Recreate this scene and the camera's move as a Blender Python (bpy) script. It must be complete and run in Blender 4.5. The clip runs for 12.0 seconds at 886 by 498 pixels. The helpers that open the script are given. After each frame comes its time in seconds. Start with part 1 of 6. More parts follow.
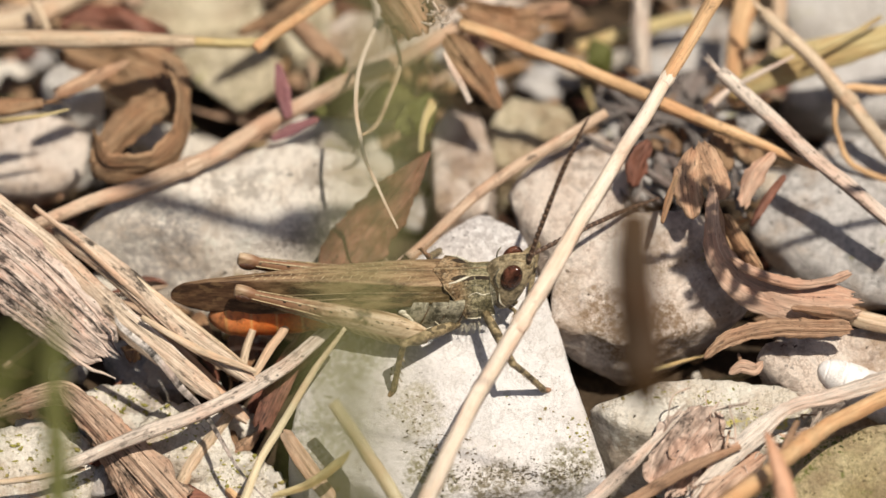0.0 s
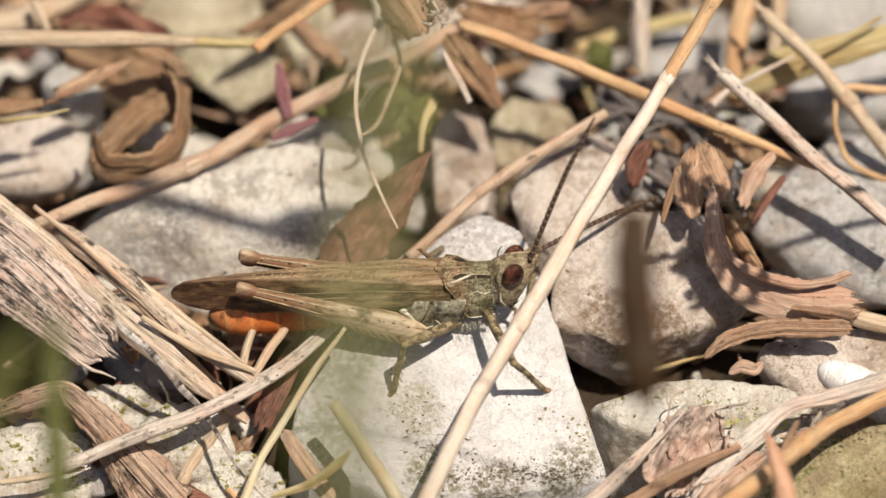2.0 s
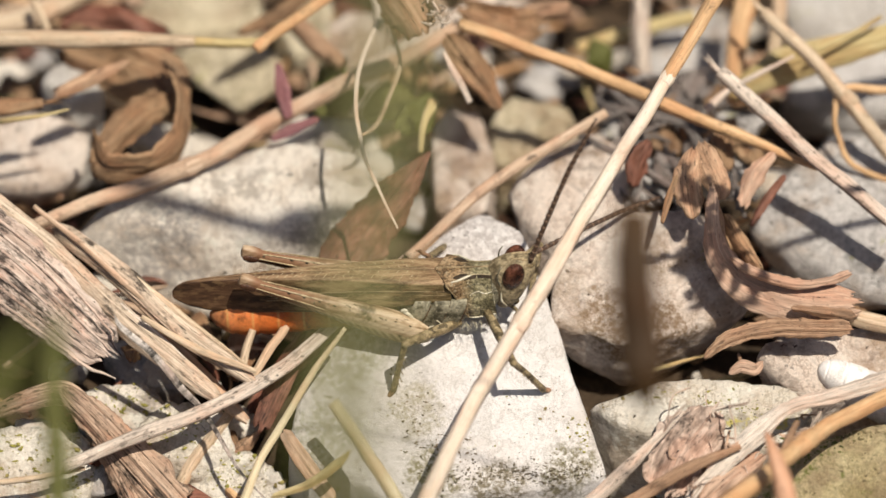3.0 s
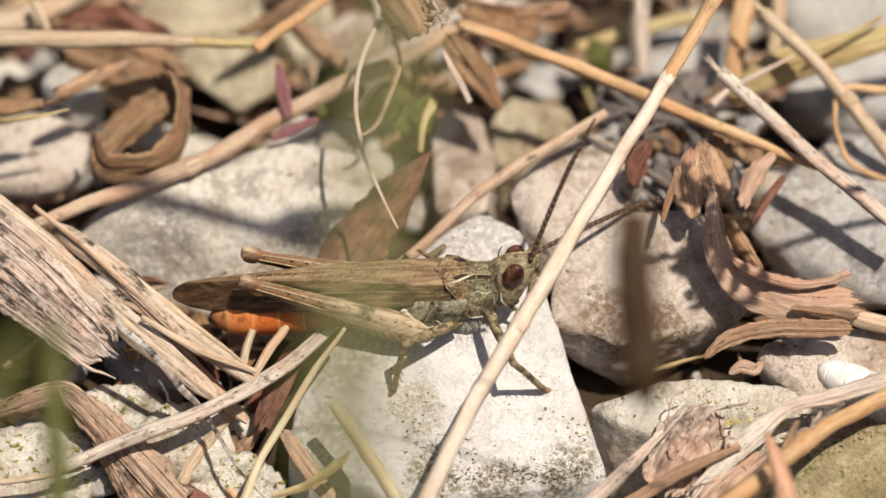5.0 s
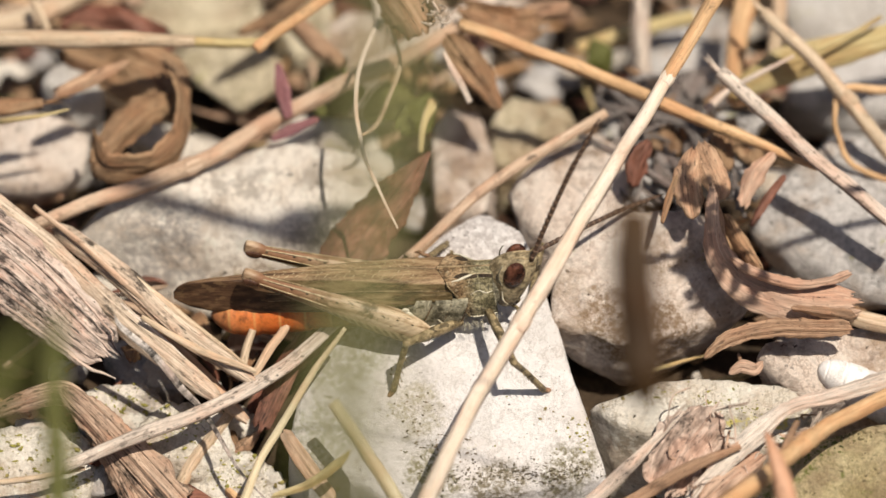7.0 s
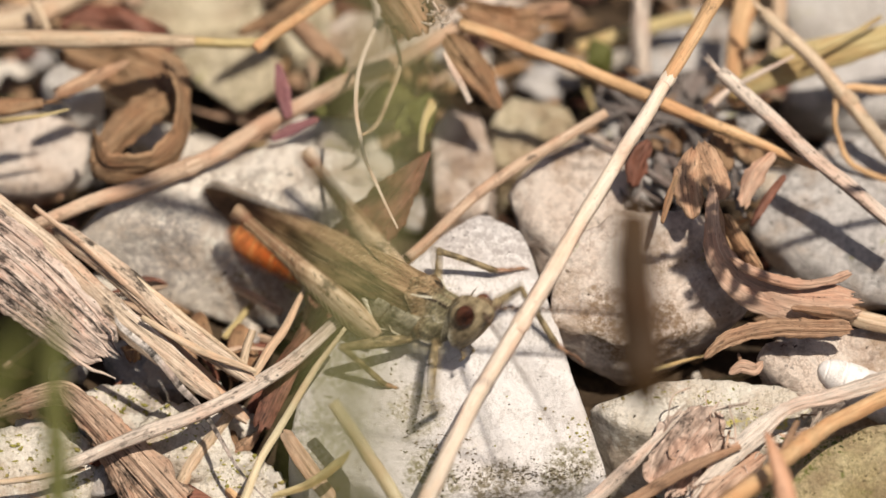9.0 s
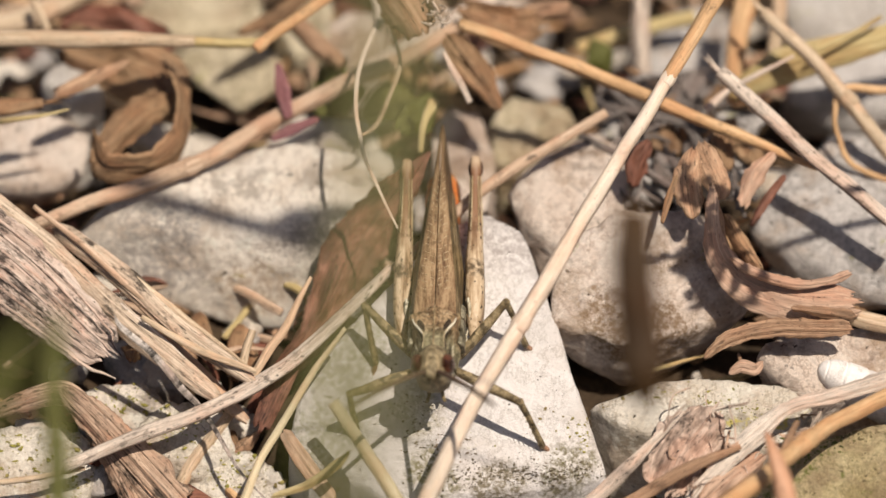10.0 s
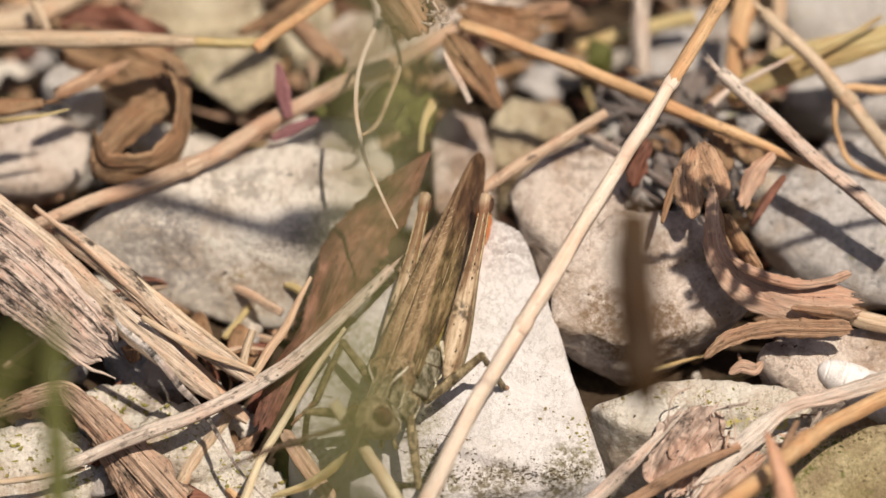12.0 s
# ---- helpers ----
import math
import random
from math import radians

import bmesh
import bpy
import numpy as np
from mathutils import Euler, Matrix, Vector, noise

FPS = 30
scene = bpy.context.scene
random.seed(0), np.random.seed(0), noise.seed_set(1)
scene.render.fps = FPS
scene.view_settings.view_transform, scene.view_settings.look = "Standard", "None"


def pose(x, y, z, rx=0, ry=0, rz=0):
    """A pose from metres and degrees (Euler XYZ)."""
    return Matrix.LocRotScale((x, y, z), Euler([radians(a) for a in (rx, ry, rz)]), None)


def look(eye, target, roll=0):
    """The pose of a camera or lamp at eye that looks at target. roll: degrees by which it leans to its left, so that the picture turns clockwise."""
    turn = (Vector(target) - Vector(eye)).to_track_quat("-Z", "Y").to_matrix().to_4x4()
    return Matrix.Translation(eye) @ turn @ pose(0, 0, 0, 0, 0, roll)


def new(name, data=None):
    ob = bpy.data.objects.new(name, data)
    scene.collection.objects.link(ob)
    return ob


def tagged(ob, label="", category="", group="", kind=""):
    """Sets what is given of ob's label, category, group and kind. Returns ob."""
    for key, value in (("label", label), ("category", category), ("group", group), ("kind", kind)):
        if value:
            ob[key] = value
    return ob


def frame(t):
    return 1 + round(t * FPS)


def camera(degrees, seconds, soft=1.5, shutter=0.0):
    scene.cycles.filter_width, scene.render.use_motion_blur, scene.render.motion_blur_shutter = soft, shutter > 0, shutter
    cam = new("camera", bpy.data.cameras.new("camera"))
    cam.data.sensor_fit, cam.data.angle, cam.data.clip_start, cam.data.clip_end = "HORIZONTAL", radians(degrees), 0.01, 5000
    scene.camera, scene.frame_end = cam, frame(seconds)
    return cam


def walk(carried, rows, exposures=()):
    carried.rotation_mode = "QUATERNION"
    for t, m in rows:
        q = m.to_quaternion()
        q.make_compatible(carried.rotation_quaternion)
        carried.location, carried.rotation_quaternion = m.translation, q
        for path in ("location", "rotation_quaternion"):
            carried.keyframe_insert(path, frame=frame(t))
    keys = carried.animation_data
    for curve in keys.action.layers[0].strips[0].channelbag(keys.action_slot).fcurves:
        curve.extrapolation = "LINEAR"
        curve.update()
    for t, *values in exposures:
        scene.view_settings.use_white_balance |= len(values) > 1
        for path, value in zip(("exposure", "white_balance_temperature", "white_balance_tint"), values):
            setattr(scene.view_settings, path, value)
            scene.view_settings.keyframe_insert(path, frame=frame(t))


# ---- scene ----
from mathutils.bvhtree import BVHTree

# A grasshopper on limestone chips among dry grass; plan in millimetres, built in metres.
MM = 0.001
cam = camera(7.21, 12.0, soft=1.5, shutter=0.7)
cam.data.dof.use_dof = True
cam.data.dof.focus_distance = 0.3495
cam.data.dof.aperture_fstop = 27.0
EYE = (0.0, -0.350 * math.cos(radians(40)), 0.008 + 0.350 * math.sin(radians(40)))
VIEW = look(EYE, (0.0, 0.0, 0.008))
walk(cam, [(0.0, VIEW), (12.0, VIEW)], [(0.0, 0.14, 6900, 10), (8.8, 0.11, 7000, 12), (9.6, 0.01, 7150, 14), (12.0, 0.02, 7150, 14)])

# ---- daylight ----
SUN_WAY = Vector((0.26, -0.36, 0.90)).normalized()
world = bpy.data.worlds.new("sky")
scene.world = world
world.use_nodes = True
sky = world.node_tree.nodes.new("ShaderNodeTexSky")
sky.sky_type = "NISHITA"
sky.sun_disc = False
sky.sun_elevation = math.asin(SUN_WAY.z)
sky.sun_rotation = math.atan2(SUN_WAY.x, SUN_WAY.y)
sky.air_density = 0.8
sky.dust_density = 2.5
background = world.node_tree.nodes["Background"]
world.node_tree.links.new(sky.outputs[0], background.inputs[0])
background.inputs[1].default_value = 0.056
sun = new("sun", bpy.data.lights.new("sun", "SUN"))
sun.data.energy = 4.5
sun.data.angle = radians(0.53)
sun.data.color = (1.0, 0.95, 0.87)
sun.matrix_world = look(SUN_WAY * 2.0, (0, 0, 0))


# ---- materials ----
class Nodes:
    """A small writer of node materials; sizes in millimetres."""

    def __init__(self, name, rough=0.8, coords="Object"):
        self.mat = bpy.data.materials.new(name)
        self.mat.use_nodes = True
        self.tree = self.mat.node_tree
        self.shader = self.tree.nodes["Principled BSDF"]
        self.shader.inputs["Roughness"].default_value = rough
        self.shader.inputs["Specular IOR Level"].default_value = 0.3
        self.coords = self.add("ShaderNodeTexCoord").outputs[coords]
        self.random = self.add("ShaderNodeObjectInfo").outputs["Random"]

    def add(self, kind):
        return self.tree.nodes.new(kind)

    def link(self, a, b):
        self.tree.links.new(a, b)

    def noise(self, per_mm, stretch=(1, 1, 1), detail=5.0, rough=0.6, shift=True):
        """Noise with per_mm waves in a millimetre."""
        mapping = self.add("ShaderNodeMapping")
        k = per_mm * 1000.0
        mapping.inputs["Scale"].default_value = [k * s for s in stretch]
        self.link(self.coords, mapping.inputs["Vector"])
        if shift:
            wide = self.add("ShaderNodeMath")
            wide.operation = "MULTIPLY"
            wide.inputs[1].default_value = 37.0
            self.link(self.random, wide.inputs[0])
            self.link(wide.outputs[0], mapping.inputs["Location"])
        tex = self.add("ShaderNodeTexNoise")
        tex.inputs["Scale"].default_value = 1.0
        tex.inputs["Detail"].default_value = detail
        tex.inputs["Roughness"].default_value = rough
        self.link(mapping.outputs[0], tex.inputs["Vector"])
        return tex.outputs["Fac"]

    def ramp(self, fac, stops):
        node = self.add("ShaderNodeValToRGB")
        el = node.color_ramp.elements
        tint = [(*c, 1.0) if isinstance(c, tuple) else (c, c, c, 1.0) for _, c in stops]
        el[0].color, el[1].color = tint[0], tint[-1]
        for (p, _), c in zip(stops[1:-1], tint[1:-1]):
            el.new(p).color = c
        el[len(stops) - 1].position = stops[-1][0]
        el[0].position = stops[0][0]
        self.link(fac, node.inputs[0])
        return node.outputs[0]

    def mix(self, fac, a, b, blend="MIX"):
        node = self.add("ShaderNodeMix")
        node.data_type = "RGBA"
        node.blend_type = blend
        for value, socket in ((fac, node.inputs[0]), (a, node.inputs[6]), (b, node.inputs[7])):
            if isinstance(value, (int, float)):
                socket.default_value = value
            elif isinstance(value, tuple):
                socket.default_value = (*value, 1.0)
            else:
                self.link(value, socket)
        return node.outputs[2]

    def finish(self, color, relief=None, strength=0.4, depth=0.1, rough=None):
        self.link(color, self.shader.inputs["Base Color"])
        if rough is not None:
            self.link(rough, self.shader.inputs["Roughness"])
        if relief is not None:
            bump = self.add("ShaderNodeBump")
            bump.inputs["Strength"].default_value = strength
            bump.inputs["Distance"].default_value = depth * MM
            self.link(relief, bump.inputs["Height"])
            self.link(bump.outputs[0], self.shader.inputs["Normal"])
        return self.mat


def stone_material(name, light, mid, dark, lichen=0.0, moss=(0.33, 0.32, 0.08), pits=0.5, stains=0.5, specks=1.0, grit=0.4, relief_depth=0.45, tint_areas=(), rusty=0.55, blots=0.0):
    n = Nodes(name, 0.85)
    base = n.ramp(n.noise(0.16, detail=4, rough=0.55), [(0.34, mid), (0.48, light), (0.58, mid), (0.70, light)])
    stain = n.ramp(n.noise(0.30, detail=7, rough=0.62), [(0.51, 0.0), (0.62, 1.0)])
    base = n.mix(n.mix(stains, (0.0, 0.0, 0.0), stain), base, dark)
    vein = n.ramp(n.noise(0.6, (1.0, 0.35, 1.6), detail=8, rough=0.7), [(0.475, 0.0), (0.5, 0.8), (0.525, 0.0)])
    base = n.mix(vein, base, dark)
    rust = n.ramp(n.noise(0.24, (1.0, 1.0, 1.5), detail=7, rough=0.62), [(0.52, 0.0), (0.62, rusty * min(1.0, 2.0 * stains))])
    base = n.mix(rust, base, (0.40, 0.27, 0.17))
    if blots:
        grey = n.ramp(n.noise(0.38, (1.0, 1.0, 1.3), detail=8, rough=0.66), [(0.545, 0.0), (0.60, blots)])
        base = n.mix(grey, base, tuple(0.55 * c for c in dark))
        clean = n.ramp(n.noise(0.7, detail=7, rough=0.7), [(0.54, 0.0), (0.64, 0.6)])
        base = n.mix(clean, base, tuple(min(0.92, 1.06 * c) for c in light))
    fine = n.noise(5.0, detail=6, rough=0.75)
    base = n.mix(grit, base, n.ramp(fine, [(0.40, 0.35), (0.54, 1.0)]), "MULTIPLY")
    speck = n.ramp(n.noise(2.6, detail=3), [(0.645, 0.0), (0.68, 1.0)])
    patch = n.ramp(n.noise(0.4, detail=5), [(0.46, 0.0), (0.56, 1.0)])
    base = n.mix(n.mix(specks, (0.0, 0.0, 0.0), n.mix(1.0, speck, patch, "MULTIPLY")), base, tuple(0.22 * c for c in dark))
    if lichen:
        spot = n.ramp(n.noise(0.5, detail=8, rough=0.72), [(0.66 - 0.2 * lichen, 0.0), (0.73 - 0.2 * lichen, 1.0)])
        crumbs = n.ramp(n.noise(2.4, detail=4), [(0.42, 0.0), (0.54, 1.0)])
        base = n.mix(n.mix(1.0, spot, crumbs, "MULTIPLY"), base, moss)
    for at, reach, share, tint in tint_areas:
        # a tinted area (growth, stains, part of the shade): a centre in millimetres from the stone's foot, with a
        # frayed outline
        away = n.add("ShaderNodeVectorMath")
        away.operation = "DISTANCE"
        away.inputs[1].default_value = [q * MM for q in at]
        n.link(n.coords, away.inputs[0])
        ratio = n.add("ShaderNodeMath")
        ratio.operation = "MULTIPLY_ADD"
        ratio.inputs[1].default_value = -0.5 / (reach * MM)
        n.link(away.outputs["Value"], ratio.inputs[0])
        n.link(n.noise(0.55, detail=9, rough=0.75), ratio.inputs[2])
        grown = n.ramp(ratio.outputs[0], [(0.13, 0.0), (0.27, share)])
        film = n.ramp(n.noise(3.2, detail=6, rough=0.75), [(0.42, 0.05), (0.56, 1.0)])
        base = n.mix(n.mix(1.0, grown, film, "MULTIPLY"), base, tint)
    relief = n.mix(pits, fine, n.noise(1.1, detail=9, rough=0.68))
    return n.finish(base, relief, 1.0, relief_depth)


def fibre_material(name, light, mid, dark, speckle=0.3, rough=0.6, shade=0.3, crease=0.4, grain_step=(0.12, 5.0, 1.0), papery=False, deep=0.75, blotch=0.0, streak=0.55):
    """Dry plant fibre: grain runs along the length (UV in metres)."""
    n = Nodes(name, rough, "UV")
    half = tuple(deep * d + (1 - deep) * m for d, m in zip(dark, mid))
    grain = n.noise(1.0, grain_step, detail=7, rough=0.7)
    base = n.ramp(grain, [(0.36, half), (0.47, mid), (0.59, light)])
    broad = n.noise(0.22, (1.0, 1.5, 1.0), detail=6, rough=0.65)
    base = n.mix(n.ramp(broad, [(0.46, 0.0), (0.64, shade * 2.0)]), base, half)
    ruddy = n.ramp(n.noise(0.35, (1.0, 2.0, 1.0), detail=5), [(0.48, 0.0), (0.62, 0.55)])
    base = n.mix(ruddy, base, (mid[0], 0.78 * mid[1], 0.70 * mid[2]))
    folds = n.ramp(n.noise(1.0, (0.05, 5.5 if not papery else 2.4, 1.0), detail=4), [(0.455, 0.0), (0.475, crease), (0.495, 0.0)])
    base = n.mix(folds, base, tuple(0.5 * c for c in dark))
    spots = n.ramp(n.noise(2.4, (0.6, 1.4, 1.0), detail=6, rough=0.7), [(0.55, 0.0), (0.61, 1.0)])
    where = n.ramp(n.noise(0.26, detail=5), [(0.58 - 0.2 * speckle, 0.0), (0.66, 1.0)])
    base = n.mix(n.mix(min(1.0, 0.4 + speckle), (0.0, 0.0, 0.0), n.mix(1.0, spots, where, "MULTIPLY")), base, tuple(0.12 * c for c in dark))
    if blotch:
        stain = n.ramp(n.noise(0.42, (0.7, 1.3, 1.0), detail=9, rough=0.75), [(0.62 - 0.1 * blotch, 0.0), (0.69 - 0.1 * blotch, 0.92)])
        base = n.mix(n.mix(1.0, stain, n.ramp(n.noise(2.2, (0.4, 1.6, 1.0), detail=5), [(0.36, 0.15), (0.52, 1.0)]), "MULTIPLY"), base, tuple(0.10 * c for c in dark))
    pits = n.ramp(n.noise(5.5, (0.55, 1.2, 1.0), detail=3), [(0.63, 0.0), (0.68, min(0.85, 0.3 + 0.6 * speckle))])
    base = n.mix(pits, base, tuple(0.3 * c for c in dark))
    fine = n.noise(3.6, (0.22, 3.2, 1.0), detail=6, rough=0.75)
    base = n.mix(streak, base, n.ramp(fine, [(0.40, 0.42), (0.53, 1.0)]), "MULTIPLY")
    return n.finish(base, n.mix(0.5, grain, fine), 0.9, 0.14 if papery else 0.12)


# First two areas: green growth mixed with painted shade from the insect and blades.
STAINS_AND_SHADE = (((-5.4, -0.6, 8.2), 3.6, 0.65, (0.34, 0.34, 0.21)), ((-6.2, -4.4, 6.3), 3.0, 0.6, (0.34, 0.34, 0.21)), ((6.0, -6.0, 5.1), 2.3, 1.0, (0.25, 0.22, 0.14)), ((2.6, -6.6, 4.8), 2.3, 1.0, (0.27, 0.23, 0.16)), ((-0.6, -6.2, 5.0), 2.2, 0.95, (0.27, 0.24, 0.14)),
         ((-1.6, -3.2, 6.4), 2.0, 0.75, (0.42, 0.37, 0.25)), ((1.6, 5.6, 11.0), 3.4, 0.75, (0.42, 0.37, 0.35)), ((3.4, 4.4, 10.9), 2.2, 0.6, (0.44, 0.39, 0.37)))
LIMESTONE = stone_material("limestone", (0.74, 0.70, 0.65), (0.66, 0.61, 0.56), (0.46, 0.41, 0.35), 0.12, stains=0.3)
LIMESTONE_WORN = stone_material("worn_white_limestone", (0.89, 0.855, 0.83), (0.845, 0.80, 0.77), (0.60, 0.56, 0.52), 0.16, (0.46, 0.42, 0.20), stains=0.3, specks=0.5, grit=0.13, relief_depth=0.35, tint_areas=STAINS_AND_SHADE, rusty=0.25)
LIMESTONE_PALE = stone_material("pale_limestone", (0.92, 0.85, 0.75), (0.87, 0.785, 0.675), (0.58, 0.50, 0.42), 0.15, stains=0.5, grit=0.22, rusty=0.5, blots=0.8)
LIMESTONE_PINK = stone_material("pinkish_limestone", (0.88, 0.77, 0.675), (0.81, 0.68, 0.58), (0.48, 0.35, 0.27), 0.08, stains=0.55, grit=0.28, rusty=0.65, blots=0.6)
LIMESTONE_LONG = stone_material("mottled_pale_limestone", (0.92, 0.85, 0.755), (0.87, 0.79, 0.685), (0.58, 0.50, 0.42), 0.12, stains=0.45, grit=0.22, rusty=0.5, blots=0.6, tint_areas=(((-3.7, -3.1, 5.1), 3.4, 0.8, (0.33, 0.30, 0.28)), ((1.3, -4.6, 3.3), 3.0, 0.75, (0.45, 0.33, 0.22)), ((4.4, -3.7, 5.7), 2.6, 0.7, (0.36, 0.32, 0.27)), ((-6.6, -2.0, 4.6), 2.8, 0.7, (0.40, 0.36, 0.32))))
LIMESTONE_STAINED = stone_material("brown_stained_limestone", (0.89, 0.785, 0.695), (0.82, 0.695, 0.60), (0.48, 0.35, 0.27), 0.08, stains=0.5, grit=0.25, rusty=0.6, blots=0.5, tint_areas=(((-0.9, -4.7, 5.3), 4.0, 1.0, (0.29, 0.20, 0.125)), ((1.5, -4.6, 4.6), 3.8, 1.0, (0.28, 0.19, 0.12)), ((0.8, -1.8, 8.2), 3.0, 0.9, (0.36, 0.26, 0.17)), ((-3.6, -2.2, 6.2), 1.6, 0.6, (0.47, 0.35, 0.25))))
LIMESTONE_LICHEN = stone_material("lichened_limestone", (0.90, 0.845, 0.75), (0.85, 0.775, 0.66), (0.50, 0.42, 0.31), 0.32, (0.60, 0.52, 0.15), stains=0.45, grit=0.25, blots=0.6)
LIMESTONE_GREY = stone_material("grey_limestone", (0.68, 0.645, 0.615), (0.56, 0.525, 0.50), (0.31, 0.29, 0.27), 0.25, stains=0.45, relief_depth=0.35, blots=0.5)
LIMESTONE_BUFF = stone_material("buff_limestone", (0.76, 0.67, 0.49), (0.66, 0.56, 0.39), (0.36, 0.29, 0.17), 0.3, stains=0.45, grit=0.3, blots=0.4)
LIMESTONE_MOSSY = stone_material("mossy_limestone", (0.84, 0.71, 0.42), (0.74, 0.60, 0.33), (0.40, 0.31, 0.14), 0.5, (0.22, 0.23, 0.06), stains=0.5, relief_depth=0.8, blots=0.3)
STRAW_PALE = fibre_material("pale_straw", (0.72, 0.585, 0.43), (0.61, 0.47, 0.325), (0.38, 0.26, 0.16), 0.25, crease=0.2, deep=0.6, streak=0.45)
STRAW_BLEACHED = fibre_material("bleached_straw", (0.78, 0.675, 0.575), (0.67, 0.56, 0.465), (0.32, 0.24, 0.19), 0.85, crease=0.35, deep=0.7, streak=0.55)
STRAW_GOLD = fibre_material("golden_straw", (0.74, 0.50, 0.29), (0.62, 0.39, 0.205), (0.40, 0.22, 0.10), 0.15, crease=0.1, deep=0.5, streak=0.4)
STRAW_OLIVE = fibre_material("olive_straw", (0.66, 0.55, 0.31), (0.54, 0.43, 0.21), (0.34, 0.25, 0.10), 0.1, crease=0.1, deep=0.55, streak=0.35)
BLADE_SPOTTED = fibre_material("weathered_blade", (0.78, 0.65, 0.56), (0.62, 0.485, 0.40), (0.26, 0.18, 0.145), 1.0, crease=0.4, deep=0.6, blotch=1.2)
LEAF_BROWN = fibre_material("brown_leaf", (0.44, 0.285, 0.165), (0.31, 0.19, 0.105), (0.12, 0.065, 0.035), 0.6, crease=0.6, grain_step=(0.14, 2.2, 1.0), papery=True, blotch=0.4)
LEAF_TAN = fibre_material("tan_leaf", (0.58, 0.385, 0.25), (0.43, 0.265, 0.165), (0.17, 0.095, 0.055), 0.7, crease=0.6, grain_step=(0.14, 2.2, 1.0), papery=True, deep=0.6, blotch=0.5)
LEAF_RUST = fibre_material("rust_leaf", (0.33, 0.155, 0.108), (0.215, 0.095, 0.064), (0.08, 0.036, 0.025), 0.5, crease=0.5, grain_step=(0.5, 1.1, 1.0), papery=True, blotch=0.3)
LEAF_PINK = fibre_material("pinkish_leaf", (0.68, 0.485, 0.36), (0.55, 0.37, 0.268), (0.26, 0.155, 0.105), 0.4, crease=0.4, grain_step=(0.14, 1.6, 1.0), papery=True, deep=0.5, blotch=0.25, streak=0.4)
LEAF_PURPLE = fibre_material("purple_leaf", (0.36, 0.17, 0.17), (0.26, 0.11, 0.12), (0.14, 0.06, 0.06), 0.2, crease=0.55, grain_step=(0.14, 2.2, 1.0), papery=True)
GRASS_GREEN = fibre_material("green_grass", (0.15, 0.155, 0.04), (0.11, 0.115, 0.028), (0.065, 0.068, 0.016), 0.0, 0.5, 0.2)
SHELL_WHITE = stone_material("white_shell", (0.86, 0.83, 0.80), (0.80, 0.76, 0.73), (0.58, 0.53, 0.50), 0.0, stains=0.15, specks=0.2, grit=0.15, relief_depth=0.1)
GRASS_BROWN = fibre_material("brown_seed_stem", (0.10, 0.05, 0.016), (0.065, 0.033, 0.010), (0.03, 0.015, 0.005), 0.2)
DARK_FIBRE = fibre_material("grey_fibre", (0.82, 0.75, 0.68), (0.50, 0.43, 0.38), (0.09, 0.07, 0.06), 1.2, deep=1.0, blotch=1.3, streak=0.8)


def soil_material():
    n = Nodes("dark_soil", 0.95)
    base = n.ramp(n.noise(0.5, detail=8, rough=0.7), [(0.3, (0.02, 0.013, 0.008)), (0.5, (0.055, 0.036, 0.021)), (0.7, (0.11, 0.073, 0.043))])
    fine = n.noise(2.5, detail=6)
    return n.finish(n.mix(0.5, base, n.ramp(fine, [(0.3, 0.3), (0.6, 1.0)]), "MULTIPLY"), fine, 0.8, 0.4)


STALK_WHITE = fibre_material("sun_bleached_stalk", (0.82, 0.70, 0.585), (0.75, 0.62, 0.49), (0.58, 0.41, 0.28), 0.1, crease=0.08, deep=0.4, shade=0.2, streak=0.25)
BLADE_BROWN = fibre_material("brown_torn_blade", (0.66, 0.485, 0.36), (0.46, 0.315, 0.22), (0.13, 0.08, 0.055), 1.3, crease=0.8, deep=0.8, blotch=0.9)
STRAW_BROWN = fibre_material("brownish_straw", (0.66, 0.50, 0.37), (0.54, 0.385, 0.27), (0.34, 0.215, 0.14), 0.35, crease=0.25, deep=0.6, streak=0.4)
LEAF_PAPER = fibre_material("papery_leaf", (0.70, 0.56, 0.47), (0.55, 0.415, 0.335), (0.26, 0.175, 0.13), 0.6, crease=0.5, grain_step=(0.6, 1.2, 1.0), papery=True, deep=0.7, blotch=0.5, streak=0.5)
FLUFF_GREY = fibre_material("grey_fluff", (0.32, 0.285, 0.265), (0.19, 0.165, 0.15), (0.06, 0.05, 0.045), 0.8, deep=0.8, blotch=0.6)
SHOOT_RED = fibre_material("reddish_shoot", (0.66, 0.40, 0.27), (0.56, 0.31, 0.19), (0.38, 0.19, 0.11), 0.1, crease=0.1, deep=0.5, streak=0.3)
STRIP_WEATHERED = fibre_material("weathered_strip", (0.74, 0.615, 0.475), (0.60, 0.475, 0.36), (0.30, 0.21, 0.15), 0.5, crease=0.35, deep=0.6, blotch=0.6, streak=0.55)
FRAYED_WHITE = fibre_material("frayed_white_fibre", (0.84, 0.755, 0.665), (0.72, 0.63, 0.54), (0.36, 0.29, 0.24), 0.3, crease=0.4, deep=0.7, streak=0.5)
# Same grass, made paler: sunlight through the blades is put into its colour.
GRASS_LIT = fibre_material("lit_green_grass", (0.29, 0.29, 0.135), (0.235, 0.235, 0.10), (0.16, 0.16, 0.06), 0.0, 0.5, 0.2, crease=0.1, streak=0.2)
STRAW_GREENISH = fibre_material("greenish_straw", (0.80, 0.71, 0.50), (0.71, 0.61, 0.405), (0.48, 0.39, 0.22), 0.1, crease=0.1, deep=0.5, streak=0.25)
